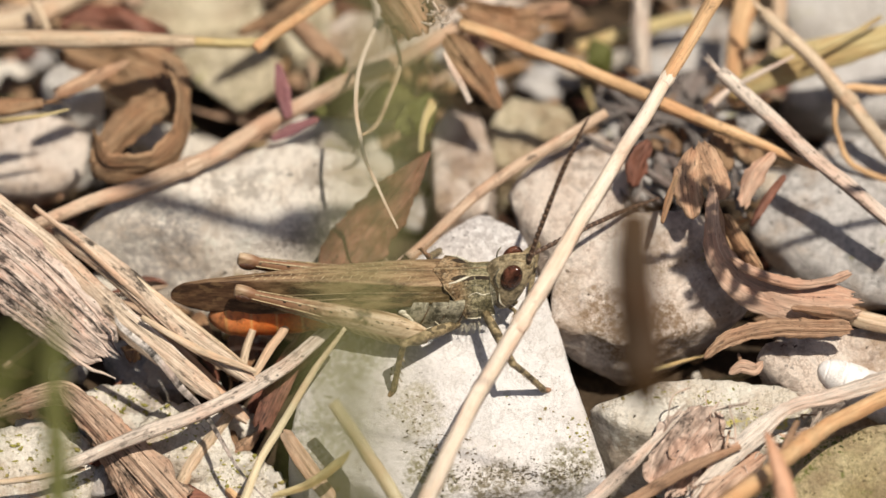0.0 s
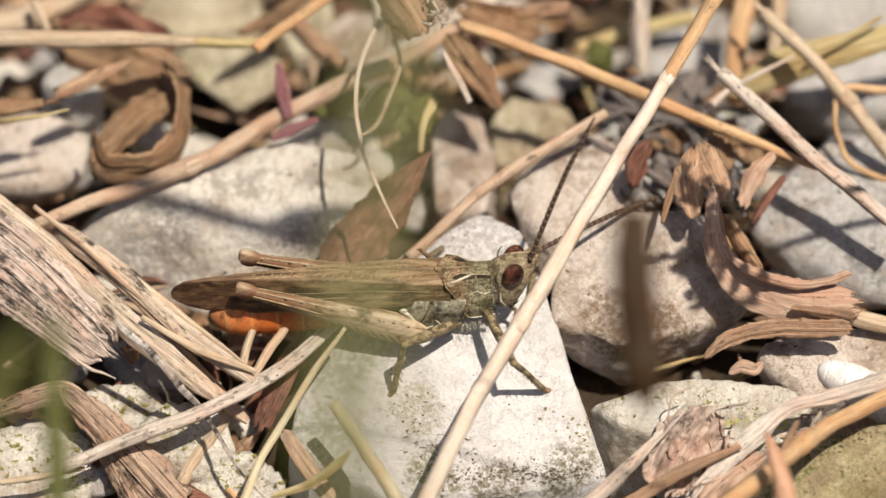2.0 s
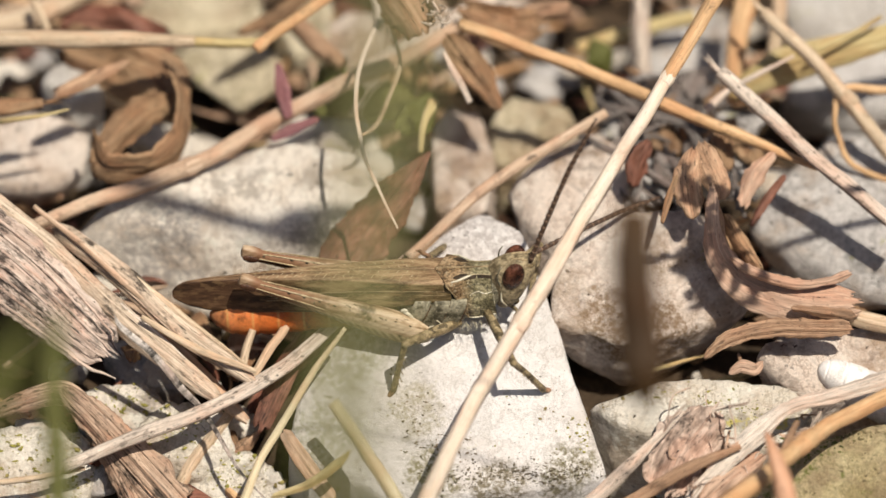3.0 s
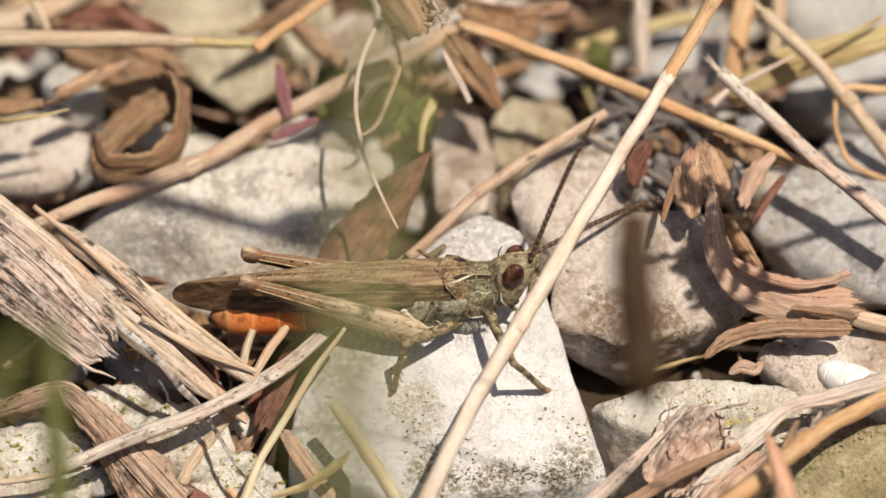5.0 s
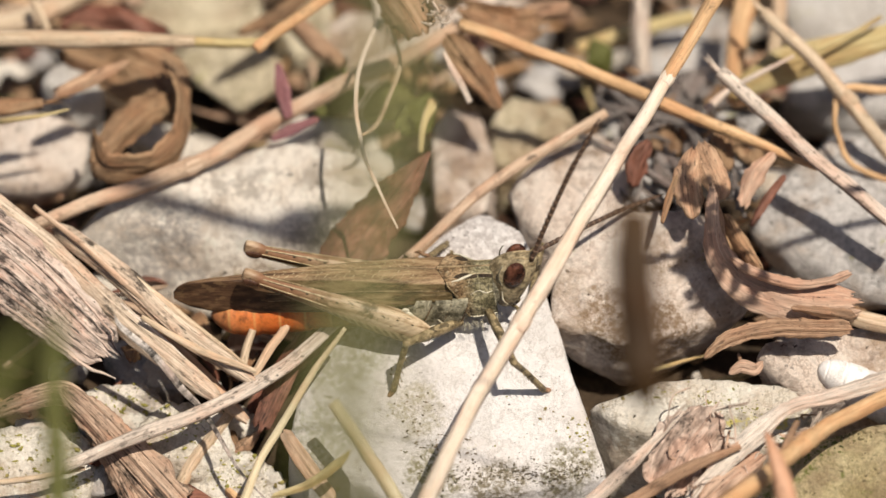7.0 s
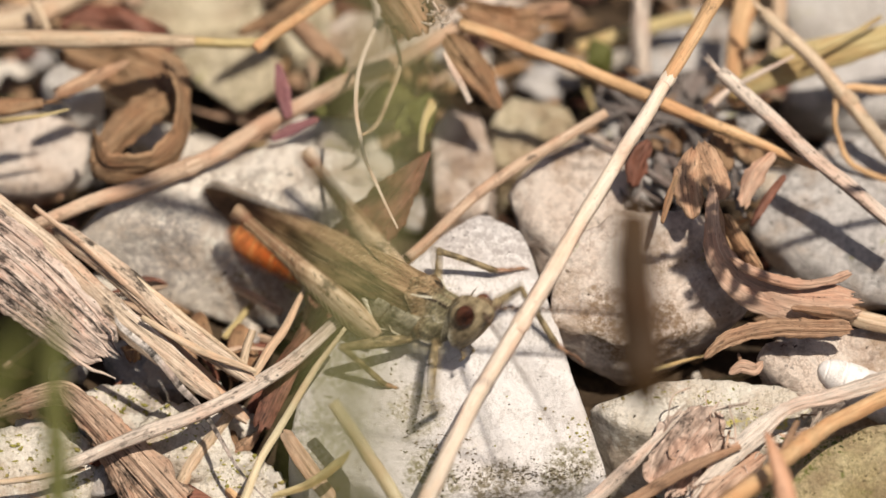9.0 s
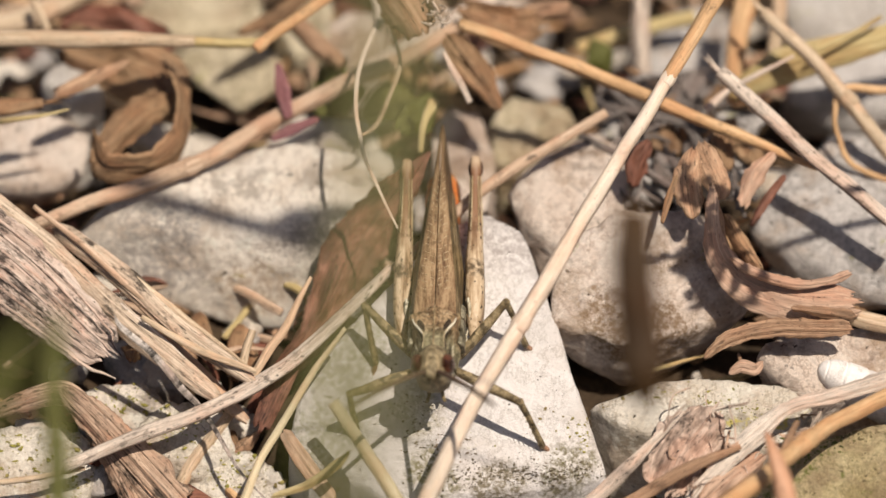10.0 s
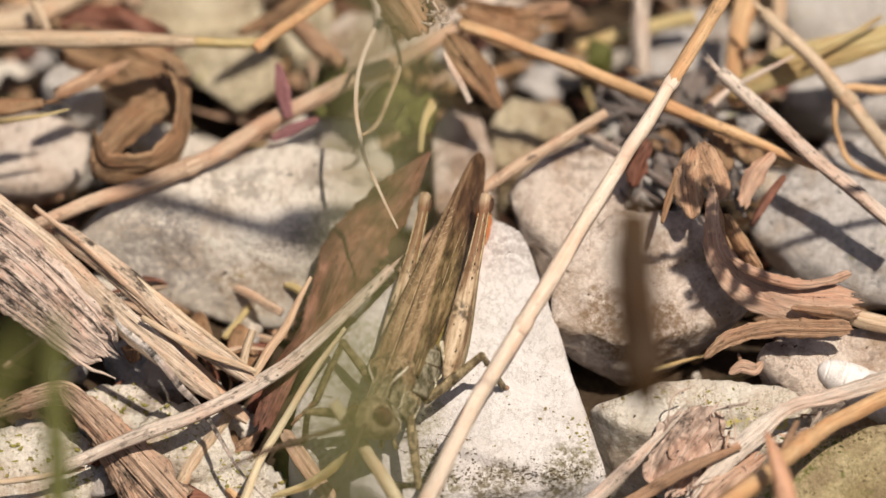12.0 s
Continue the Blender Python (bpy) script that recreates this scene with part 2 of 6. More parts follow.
DIRT = stone_material("brown_dirt", (0.30, 0.25, 0.17), (0.20, 0.16, 0.105), (0.09, 0.07, 0.045))
MOSS = stone_material("green_moss", (0.26, 0.28, 0.07), (0.19, 0.21, 0.05), (0.10, 0.11, 0.03))
SOIL = soil_material()
LICHEN_YELLOW = stone_material("yellow_lichen", (0.50, 0.46, 0.12), (0.40, 0.37, 0.09), (0.24, 0.22, 0.05), 0.0)
LICHEN_GREY = stone_material("grey_lichen", (0.46, 0.44, 0.32), (0.36, 0.34, 0.24), (0.20, 0.19, 0.12), 0.0)


# ---- building helpers ----
def link_mesh(name, verts, faces, material, uvs=None, origin=None, parent=None, label="", smooth=True):
    """One mesh object from millimetre points; uvs: a pair in millimetres for each point."""
    verts = np.asarray(verts, dtype=float)
    if origin is None:
        origin = np.array([verts[:, 0].mean(), verts[:, 1].mean(), verts[:, 2].min()])
    me = bpy.data.meshes.new(name)
    me.from_pydata(((verts - np.asarray(origin)) * MM).tolist(), [], faces)
    if uvs is not None:
        layer = me.uv_layers.new(name="grain")
        flat = np.asarray(uvs, dtype=float) * MM
        loops = np.empty(len(me.loops), dtype=np.int32)
        me.loops.foreach_get("vertex_index", loops)
        layer.data.foreach_set("uv", flat[loops].ravel())
    if smooth:
        me.polygons.foreach_set("use_smooth", [True] * len(me.polygons))
    me.materials.append(material)
    me.update()
    ob = new(name, me)
    ob.location = Vector(origin) * MM
    if parent is not None:
        ob.parent = parent
    if label:
        ob["label"] = label
    return ob


def smooth_path(points, steps):
    """A Catmull-Rom line through the points."""
    p = [Vector(q) for q in points]
    p = [p[0] * 2 - p[1], *p, p[-1] * 2 - p[-2]]
    out = []
    for i in range(1, len(p) - 2):
        a, b, c, d = p[i - 1:i + 3]
        for k in range(steps):
            t = k / steps
            out.append(0.5 * (2 * b + (c - a) * t + (2 * a - 5 * b + 4 * c - d) * t * t + (3 * b - a - 3 * c + d) * t ** 3))
    out.append(p[-2])
    return out


def spread(values, n):
    return np.interp(np.linspace(0, 1, n), np.linspace(0, 1, len(values)), values)


def frames_along(path, up):
    """Tangent, side and top at each point of a line, with no sudden turns."""
    out = []
    top = Vector(up)
    for i, p in enumerate(path):
        tangent = (path[min(i + 1, len(path) - 1)] - path[max(i - 1, 0)]).normalized()
        top = (top - tangent * top.dot(tangent)).normalized()
        out.append((tangent, tangent.cross(top).normalized(), top.copy()))
    return out


TOWARDS = (0.0, -0.766, 0.643)


def stalk(points, radii, sides=14, ridges=0.06, flat=1.0, wobble=0.05, nodes=(), seed=1, up=TOWARDS, steps=12):
    """A ridged, slightly crooked stalk: points, faces and grain coordinates."""
    path = smooth_path(points, steps)
    r = spread(radii, len(path))
    rows = frames_along(path, up)
    verts, uvs, faces = [], [], []
    run = 0.0
    last = len(path) - 1
    for i, p in enumerate(path):
        if i:
            run += (p - path[i - 1]).length
        swell = 1.0
        for at, by in nodes:
            swell += by * math.exp(-((i / last - at) / 0.012) ** 2)
        jog = noise.noise_vector((run * 0.35, seed * 3.7, 0.5)) * wobble * 2.0
        _, side, top = rows[i]
        for k in range(sides + 1):
            a = 2 * math.pi * k / sides
            rr = r[i] * swell * (1 + ridges * math.cos(a * 5 + seed) + 0.16 * noise.noise((math.cos(a) * 1.2, math.sin(a) * 1.2 + seed, run * 0.55)) + 0.07 * noise.noise((math.cos(a) * 4, math.sin(a) * 4 + seed, run * 1.4)))
            verts.append(p + jog + side * (math.cos(a) * rr) + top * (math.sin(a) * rr * flat))
            uvs.append((run + seed * 11.3, k / sides * 6.28 * r[0]))
    w = sides + 1
    for i in range(last):
        for k in range(sides):
            faces.append((i * w + k, i * w + k + 1, (i + 1) * w + k + 1, (i + 1) * w + k))
    faces.append(tuple(range(sides - 1, -1, -1)))
    faces.append(tuple(last * w + k for k in range(sides)))
    return verts, faces, uvs


def blade(points, widths, cup=0.2, thick=0.12, ridges=0.05, ragged=0.0, seed=1, up=TOWARDS, twist=0.0, across=14, steps=14, wave=0.0, crumple=0.0):
    """A leaf or grass blade with thickness, a cupped section, ribs and a ragged edge."""
    path = smooth_path(points, steps)
    half = spread(widths, len(path)) * 0.5
    rows = frames_along(path, up)
    last = len(path) - 1
    verts, uvs, faces = [], [], []
    run = 0.0
    for i, p in enumerate(path):
        if i:
            run += (p - path[i - 1]).length
        _, side, top = rows[i]
        nearness = min(i, last - i) / (0.07 * last)
        close = max(0.0, 1.0 - nearness)
        way = rows[i][0] * (1.0 if i > last / 2 else -1.0)
        turn = radians(twist) * i / last
        side, top = side * math.cos(turn) + top * math.sin(turn), top * math.cos(turn) - side * math.sin(turn)
        for layer in (0, 1):
            for k in range(across + 1):
                s = 2 * k / across - 1
                edge = 1 + (ragged + 0.06) * (noise.noise((run * 0.9, seed * 5.1, math.copysign(2.0, s))) + 0.6 * noise.noise((run * 3.1, seed * 5.1, math.copysign(5.0, s))))
                x = s * half[i] * (1 + (edge - 1) * s ** 6)
                h = -cup * half[i] * s * s + ridges * 0.9 * noise.noise((s * 7.0 * half[i], run * 0.06, seed * 1.3)) + wave * half[i] * (noise.noise((run * 0.3, s * 1.2, seed * 2.3)) + 0.45 * noise.noise((run * 0.9, s * 2.6, seed * 4.3)))
                h += 0.07 * noise.noise((run * 1.7, s * 4.0 * half[i], seed * 3.1))
                if crumple:
                    fold = noise.voronoi((run * 0.9, s * half[i] * 0.9, seed * 1.7))[0]
                    h += crumple * (min(fold[1] - fold[0], 0.6) - 0.3 + 0.5 * noise.noise((run * 1.1, s * 2.0 * half[i], seed * 5.0)))
                x *= 1.0 - 0.35 * close * close
                tear = close * half[i] * (0.9 * noise.noise((s * 3.5, seed * 2.9, i / last)) + 0.5 * noise.noise((s * 9.0, seed * 6.1, i / last)) - 0.35 * s * s)
                verts.append(p + side * x + top * (h - layer * thick) + way * tear)
                uvs.append((run + seed * 7.7, s * half[i]))
    w = across + 1
    for i in range(last):
        a, b = i * 2 * w, (i + 1) * 2 * w
        for k in range(across):
            faces.append((a + k, b + k, b + k + 1, a + k + 1))
            faces.append((a + w + k + 1, b + w + k + 1, b + w + k, a + w + k))
        faces.append((a, a + w, b + w, b))
        faces.append((a + across, b + across, b + w + across, a + w + across))
    for i in (0, last):
        a = i * 2 * w
        for k in range(across):
            quad = (a + k, a + k + 1, a + w + k + 1, a + w + k)
            faces.append(quad if i == 0 else quad[::-1])
    return verts, faces, uvs


def icosphere(level):
    bm = bmesh.new()
    bmesh.ops.create_icosphere(bm, subdivisions=level, radius=1.0)
    v = np.array([q.co[:] for q in bm.verts])
    f = [[q.index for q in face.verts] for face in bm.faces]
    bm.free()
    return v, f


BALLS = {k: icosphere(k) for k in (1, 2, 3, 5, 6)}


def stone_shape(corners, seed, level=5, sharp=34, rough=0.35, lumps=0.14):
    """A broken stone: the rounded hull of its corners with lumps, chips and pits."""
    bm = bmesh.new()
    for c in corners:
        bm.verts.new(c)
    bmesh.ops.convex_hull(bm, input=bm.verts)
    pts = np.array([v.co[:] for v in bm.verts if v.link_faces])
    centre = pts.mean(axis=0)
    normals, offsets = [], []
    for f in bm.faces:
        f.normal_update()
        nrm = np.array(f.normal[:])
        h = float(nrm @ (np.array(f.verts[0].co[:]) - centre))
        if h < 0:
            nrm, h = -nrm, -h
        normals.append(nrm)
        offsets.append(max(h, 0.05))
    bm.free()
    ball, faces = BALLS[level]
    q = np.maximum(ball @ np.array(normals).T / np.array(offsets), 0.0)
    reach = (q ** sharp).sum(axis=1) ** (-1.0 / sharp)
    verts = ball * reach[:, None]
    size = float(np.mean(reach))
    out = []
    for v, u in zip(verts, ball):
        p = Vector(v + centre) + Vector((seed * 13.1, seed * 7.7, seed * 3.3))
        low = noise.noise(p * (1.1 / size))
        chips = noise.fractal(p * 0.5, 0.75, 2.1, 5)
        near = noise.voronoi(p * 0.42)[0]
        facet = min(near[1] - near[0], 0.5)
        out.append(v + centre + u * (lumps * size * 0.4 * low + rough * 0.45 * chips + rough * 0.55 * facet))
    return out, faces


STONES = []


def stone(corners, seed, material, label, level=5, **shape):
    verts, faces = stone_shape(corners, seed, level, **shape)
    ob = link_mesh("stone", verts, faces, material)
    STONES.append((verts, faces))
    return tagged(ob, label, "stone", "limestone chips")


def straw(points, radii, material, label, seed=1, name="straw", knots=(), splinters=0, **shape):
    """A dry stalk; knots: places along it that bear a node ring; splinters: thin torn fibres at its end."""
    verts, faces, uvs = stalk(points, radii, seed=seed, **shape)
    ob = tagged(link_mesh(name, verts, faces, material, uvs), label, "straw" if name == "straw" else "plant stem", "dry stalks")
    path = smooth_path(points, 12)
    for at in knots:
        i = min(int(at * (len(path) - 1)), len(path) - 2)
        way = (path[i + 1] - path[i]).normalized()
        r = spread(radii, len(path))[i]
        ring = stalk([path[i] - way * r * 1.1, path[i] - way * r * 0.3, path[i] + way * r * 0.3, path[i] + way * r * 1.1], [r * 1.02, r * 1.14, r * 1.12, r * 1.0], seed=seed + 3, wobble=0.0, steps=3)
        child_mesh("node", ring, material, ob)
    tip = path[-1]
    way = (path[-1] - path[-3]).normalized()
    for k in range(splinters):
        out = noise.noise_vector((seed * 1.9, k * 2.7, 0.3)) * 0.5 + way
        shard = stalk([tip - way * 0.4, tip + out * 0.35, tip + out * (0.7 + 0.25 * k)], [radii[-1] * 0.4, radii[-1] * 0.3, 0.03], seed=seed + k, sides=6, flat=0.5, steps=4)
        child_mesh("splinter", shard, material, ob)
    return ob


def child_mesh(name, shape, material, parent, label=""):
    """A part given in the place's own millimetres under a thing that stands upright."""
    ob = link_mesh(name, shape[0], shape[1], material, shape[2], parent=parent, label=label)
    ob.location -= parent.location
    return ob


def leaf(points, widths, material, label, seed=1, name="dry_leaf", category="leaf", ribs=(0,), **shape):
    """A dead leaf or blade; ribs: places across it, from -1 to 1, that bear a raised rib."""
    verts, faces, uvs = blade(points, widths, seed=seed, **shape)
    ob = tagged(link_mesh(name, verts, faces, material, uvs), label, category)
    w = shape.get("across", 14) + 1
    for s in ribs:
        k = round((s + 1) * 0.5 * (w - 1))
        line = [verts[i * 2 * w + k] for i in range(0, len(verts) // (2 * w), 4)]
        wide = [max(0.02, 0.022 * q) for q in widths]
        child_mesh("midrib" if s == 0 else "rib", stalk(line, wide, seed=seed, sides=6, wobble=0.0, up=shape.get("up", TOWARDS), steps=3), material, ob)
    return ob


# ---- ground ----
def slope(y):
    """The soil falls away towards the viewer, like a low bank."""
    return 0.4 * min(0.0, max(y, -30.0))


def ground():
    """One sheet, fine by the stones and coarser towards the horizon."""
    near = np.arange(-40, 60.1, 0.8)
    xs = np.array([-4e6, -4e5, -4e4, -4000, -800, -160, -60, *np.arange(-36, 36.1, 0.8), 60, 160, 800, 4000, 4e4, 4e5, 4e6])
    ys = np.array([-4e6, -4e5, -4e4, -4000, -800, -160, -60, *near, 90, 160, 800, 4000, 4e4, 4e5, 4e6])
    verts, faces = [], []
    for y in ys:
        for x in xs:
            h = slope(y)
            if abs(x) < 100 and abs(y) < 100:
                h += 0.8 * noise.fractal(Vector((x * 0.2, y * 0.2, 0)), 0.8, 2.0, 4)
            verts.append((x, y, h - 0.6))
    w = len(xs)
    for j in range(len(ys) - 1):
        for i in range(w - 1):
            faces.append((j * w + i, j * w + i + 1, (j + 1) * w + i + 1, (j + 1) * w + i))
    ob = link_mesh("ground", verts, faces, SOIL, origin=(0, 0, 0))
    return tagged(ob, "dark crumbly soil between the limestone chips", "ground", kind="structure")


ground()


def based(corners, foot=-1.0, grow=0.9, inwards=0.0):
    """Corners of a stone's upper side with the same outline drawn in at the soil."""
    cx = sum(c[0] for c in corners) / len(corners)
    cy = sum(c[1] for c in corners) / len(corners)
    return [*corners, *[(cx + (c[0] - cx) * grow, cy + inwards + (c[1] - cy) * grow, foot) for c in corners]]


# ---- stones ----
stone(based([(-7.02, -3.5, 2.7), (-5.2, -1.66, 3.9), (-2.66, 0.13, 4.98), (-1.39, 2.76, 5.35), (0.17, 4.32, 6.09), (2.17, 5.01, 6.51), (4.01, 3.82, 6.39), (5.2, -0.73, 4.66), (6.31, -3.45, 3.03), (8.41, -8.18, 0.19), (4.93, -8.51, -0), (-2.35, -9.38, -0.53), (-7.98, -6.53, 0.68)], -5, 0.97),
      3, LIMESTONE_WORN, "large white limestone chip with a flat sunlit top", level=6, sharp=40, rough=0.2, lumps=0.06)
stone([(-18.77, 5.73, 3.6), (-17.48, 6.74, 5), (-15.02, 7.11, 6), (-10.45, 8.21, 6.4), (-7.62, 10.48, 6.4), (-4.15, 9.6, 6), (-3.27, 5.85, 5), (-13.84, 5.16, 5.2), (-6.11, 4.51, 5), (-5.54, 3.51, 3.6), (-6.43, 2.64, 0.2), (-9.88, 2.79, -0.3), (-13.35, 4.39, 0.6), (-16.82, 5.55, 1.5), (-4.27, 17.23, -1), (-15.79, 15.83, -1), (-18.8, 10.49, 0)],
      5, LIMESTONE_LONG, "long pale limestone chip with mottled grey stains", level=6, rough=0.42, lumps=0.2)
stone([(3.27, 6.92, 5.6), (4.33, 7.98, 6.4), (6.22, 9.76, 6.8), (7.82, 10.67, 6.8), (9.38, 9.32, 6.6), (9.3, 5.09, 6), (6.15, 3.18, 5), (4.04, 5.23, 4.4), (5.04, 3.63, 2), (8.23, 20.05, -1), (3.72, 15.37, -1), (9.89, 13.52, -1), (5.14, 10.32, -1)],
      7, LIMESTONE_PINK, "pinkish limestone chip with a worn pitted top", level=6, rough=0.4, lumps=0.15)
stone([(5.69, 1.14, 5.6), (6.69, 2.59, 6.6), (8.68, 3.63, 7.4), (12.68, 4.11, 7), (14.36, 2.02, 5.6), (15.37, 0.67, 3.4), (12.91, -0.86, 3.4), (11.18, -1.98, 3.8), (8.9, -2.64, 4), (5.4, -0.94, 4.4), (5.7, -1.02, 2.6), (6.72, -0.67, 0.8), (8.86, -1.03, -0.4), (12.74, 0.45, 0.2), (13.71, 13.52, -1), (6.29, 8.96, -1), (8.69, 12.6, -1)],
      8, LIMESTONE_STAINED, "big pinkish limestone chip dappled by leaf shade", level=6, rough=0.36, lumps=0.15)
stone([(15.55, 6.62, 3.8), (16.43, 7.89, 4.8), (18.05, 9.21, 5.2), (19.86, 11.45, 5.8), (25.4, 12.37, 5.8), (25.51, 2.77, 4.6), (22.43, 2.04, 2.6), (20, 3.62, 0.5), (16.93, 6.59, 1), (20.74, 19.58, -1), (26.67, 19.11, -1), (25.96, 6.26, -1), (16.31, 12.14, -1)],
      9, LIMESTONE_GREY, "broad grey limestone chip crossed by straw shade", level=6, rough=0.34, lumps=0.14)
stone([(17.65, 16.92, 4), (18.71, 18.5, 5), (21.09, 19.41, 5.4), (26.42, 19.89, 5.4), (26.25, 15.75, 4), (21.08, 16.36, 2), (18.85, 18.2, 0.5), (18.07, 20.71, -0), (27.12, 27.25, -1), (26.72, 20.05, -1), (19.82, 26.28, -1)], 10, LIMESTONE_GREY, "bluish grey limestone chip in half shade", rough=0.4)
stone([(17.89, 23.67, 4.5), (18.72, 26.42, 5), (26.85, 27.4, 5), (26.59, 22.22, 4.5), (22.75, 21.81, 3.5), (18.34, 22.68, 3), (18.85, 25.51, 0), (27.12, 27.25, -1), (27.53, 34.67, -1), (18.89, 33.67, -1)], 11, LIMESTONE, "smooth white limestone chip far back", rough=0.3)
stone(based([(9.69, 22.05, 3.5), (11.81, 24.3, 4), (15.11, 24.79, 4), (15.58, 20.62, 3.5), (13.21, 19.5, 2.5), (10.55, 19.97, 2.5)], -1), 12, LIMESTONE_GREY, "grey limestone chip among upright straws", rough=0.5)
stone(based([(7.07, -4.58, 1.77), (9.45, -4.5, 2.64), (12.56, -3.55, 3), (17.07, -4, 2.46), (18.59, -5.04, 1.99), (17.25, -7.43, 1.48), (13.03, -7.99, 1.59), (8.44, -6.4, 2.24)], -6, 0.95), 13, LIMESTONE_LICHEN, "limestone chip speckled with yellow-green lichen", level=6, rough=0.34, lumps=0.15)
stone(based([(15.54, -2.48, 3.49), (17.14, -1.05, 3.64), (21.95, -0.74, 4.01), (25.34, -0.92, 3.79), (25.2, -4.5, 2.64), (20.14, -5.04, 1.99), (17.34, -4.37, 2.33)], -4), 14, LIMESTONE_PINK, "pale flat limestone chip with a broken edge", rough=0.4)
stone(based([(14.11, -10.17, 0.55), (15.25, -8.99, 1.18), (18.07, -7.72, 1.92), (24.53, -5.99, 3.19), (26.03, -11.27, 0.79), (25.87, -14.53, 0.02), (14.26, -14.53, 0.02)], -9), 15, LIMESTONE_MOSSY, "ochre limestone chip with green moss on top", level=6, rough=0.3, lumps=0.12)
stone(based([(2.46, 15.8, 3.4), (3.56, 17.39, 4), (6.34, 16.22, 4), (7.49, 14.39, 3.6), (5.13, 12.35, 3), (2.8, 13.06, 2.8)], -1), 16, LIMESTONE_BUFF, "yellowish limestone chip in the gap", rough=0.4)
stone(based([(-0.7, 14.36, 4), (0.18, 15.96, 4.4), (1.93, 15.26, 4.4), (2.79, 11.59, 4), (2.2, 8.7, 3), (-0.41, 9.16, 3)], -1), 17, LIMESTONE_PINK, "narrow beige limestone chip in a gap", rough=0.4)
stone([(-25.22, 13.89, 4), (-22.59, 14.53, 4.8), (-19.95, 14.28, 5), (-18.15, 12.69, 4.6), (-18.41, 11.16, 3.6), (-20.75, 10.78, 2.6), (-25.08, 10.52, 3), (-20.06, 12.77, 0), (-25.31, 12.31, 0), (-19.23, 20.53, -1), (-25.79, 20.53, -1)], 18, LIMESTONE_PINK, "beige limestone chip beside a curled leaf", rough=0.45)
stone(based([(-24.41, -4.82, -0.08), (-20.73, -4.32, 0.52), (-18.05, -4.59, 0.2), (-17.18, -5.92, -0.62), (-17.84, -8.06, -1.92), (-24.27, -9.14, -2.27)], -8), 19, LIMESTONE_LICHEN, "limestone chip with lichen below a brown leaf", rough=0.4)
stone(based([(-18.45, -3.03, 0.97), (-17.39, -2.31, 1.36), (-14.62, -2.4, 1.25), (-13.56, -3.39, 0.54), (-15.09, -4.57, 0.07), (-17.97, -4.3, 0.39)], -5), 20, LIMESTONE_PALE, "pale angular limestone chip", rough=0.4)
stone(based([(-15.36, -4.45, 0.52), (-13.68, -3.42, 1.13), (-11.14, -3.64, 0.87), (-10.27, -5.56, -0.18), (-12.23, -6.86, -1.11), (-14.63, -6.04, -0.59)], -6), 29, LIMESTONE_LICHEN, "limestone chip with yellow lichen crust", rough=0.4)
stone(based([(-12.75, -6.65, -1.48), (-11.41, -5.74, -0.86), (-9.71, -5.28, -0.32), (-7.73, -6.54, -1.2), (-8.27, -8.6, -2.56), (-12.35, -8.6, -2.56)], -7), 21, LIMESTONE_LICHEN, "small grey-green limestone chip", rough=0.4)
stone([(-14.02, 20.23, 4), (-12.55, 21.14, 4.6), (-10.18, 21.36, 4.8), (-8.37, 19.24, 4.6), (-8.67, 18.14, 3.4), (-10.74, 17.74, 2.4), (-12.53, 18.88, 3), (-10.11, 27.25, -1), (-13.74, 27.25, -1), (-9.11, 23.1, 0)], 22, LIMESTONE_BUFF, "beige limestone chip with a shaded underside", rough=0.45)
stone(based([(-16.82, 23.85, 3.6), (-15.69, 26.25, 4), (-13.03, 27.69, 4.4), (-9.41, 26.71, 4.4), (-9.66, 23.85, 3.6), (-13.53, 23.16, 3)], -1), 23, LIMESTONE_BUFF, "buff limestone chip behind fallen straws", rough=0.5)
stone(based([(-20.86, 16.07, 6), (-19.84, 16.8, 6.8), (-18.06, 16, 6.8), (-17.44, 14.65, 6.2), (-19.06, 14.39, 5.4)], -1), 25, LIMESTONE, "small bright limestone chip under a straw", rough=0.5)
stone(based([(-9.5, 14.91, 2.8), (-7.17, 16.5, 3.4), (-3.93, 15.8, 3.4), (-2.44, 11.86, 3.4), (-5.35, 11.22, 2.8)], -1), 26, LIMESTONE_PALE, "pale limestone chip in the shade of straw", rough=0.5)
stone(based([(-16.3, 16.11, 2.2), (-14.84, 16.79, 2.6), (-13.35, 16.08, 2.6), (-11.27, 15.15, 2.6), (-14.19, 14.26, 2)], -1), 27, LIMESTONE_PALE, "small pale chip inside a leaf curl", rough=0.5)
stone(based([(-6.68, 23.65, 3), (-4.9, 24.81, 3.6), (-2.81, 24.33, 3.6), (-3.09, 21.73, 3), (-5.47, 21.05, 2.4)], -1), 28, LIMESTONE_PINK, "pinkish limestone chip far back", rough=0.5)
stone(based([(-9.11, 25.58, 3), (-7.32, 26.76, 3.6), (-5.81, 25.79, 3.6), (-6.08, 22.68, 3), (-7.87, 22.48, 2.4)], -1), 30, LIMESTONE_BUFF, "buff limestone chip far back", rough=0.5)
stone(based([(-17.25, 1.07, 0.8), (-15.26, 1.48, 1.2), (-12.91, -0.7, 1.2), (-13.17, -2.17, 0.6), (-16.03, -1.51, 0.4)], -1.5), 31, LIMESTONE_GREY, "grey limestone chip deep in shade", rough=0.5)

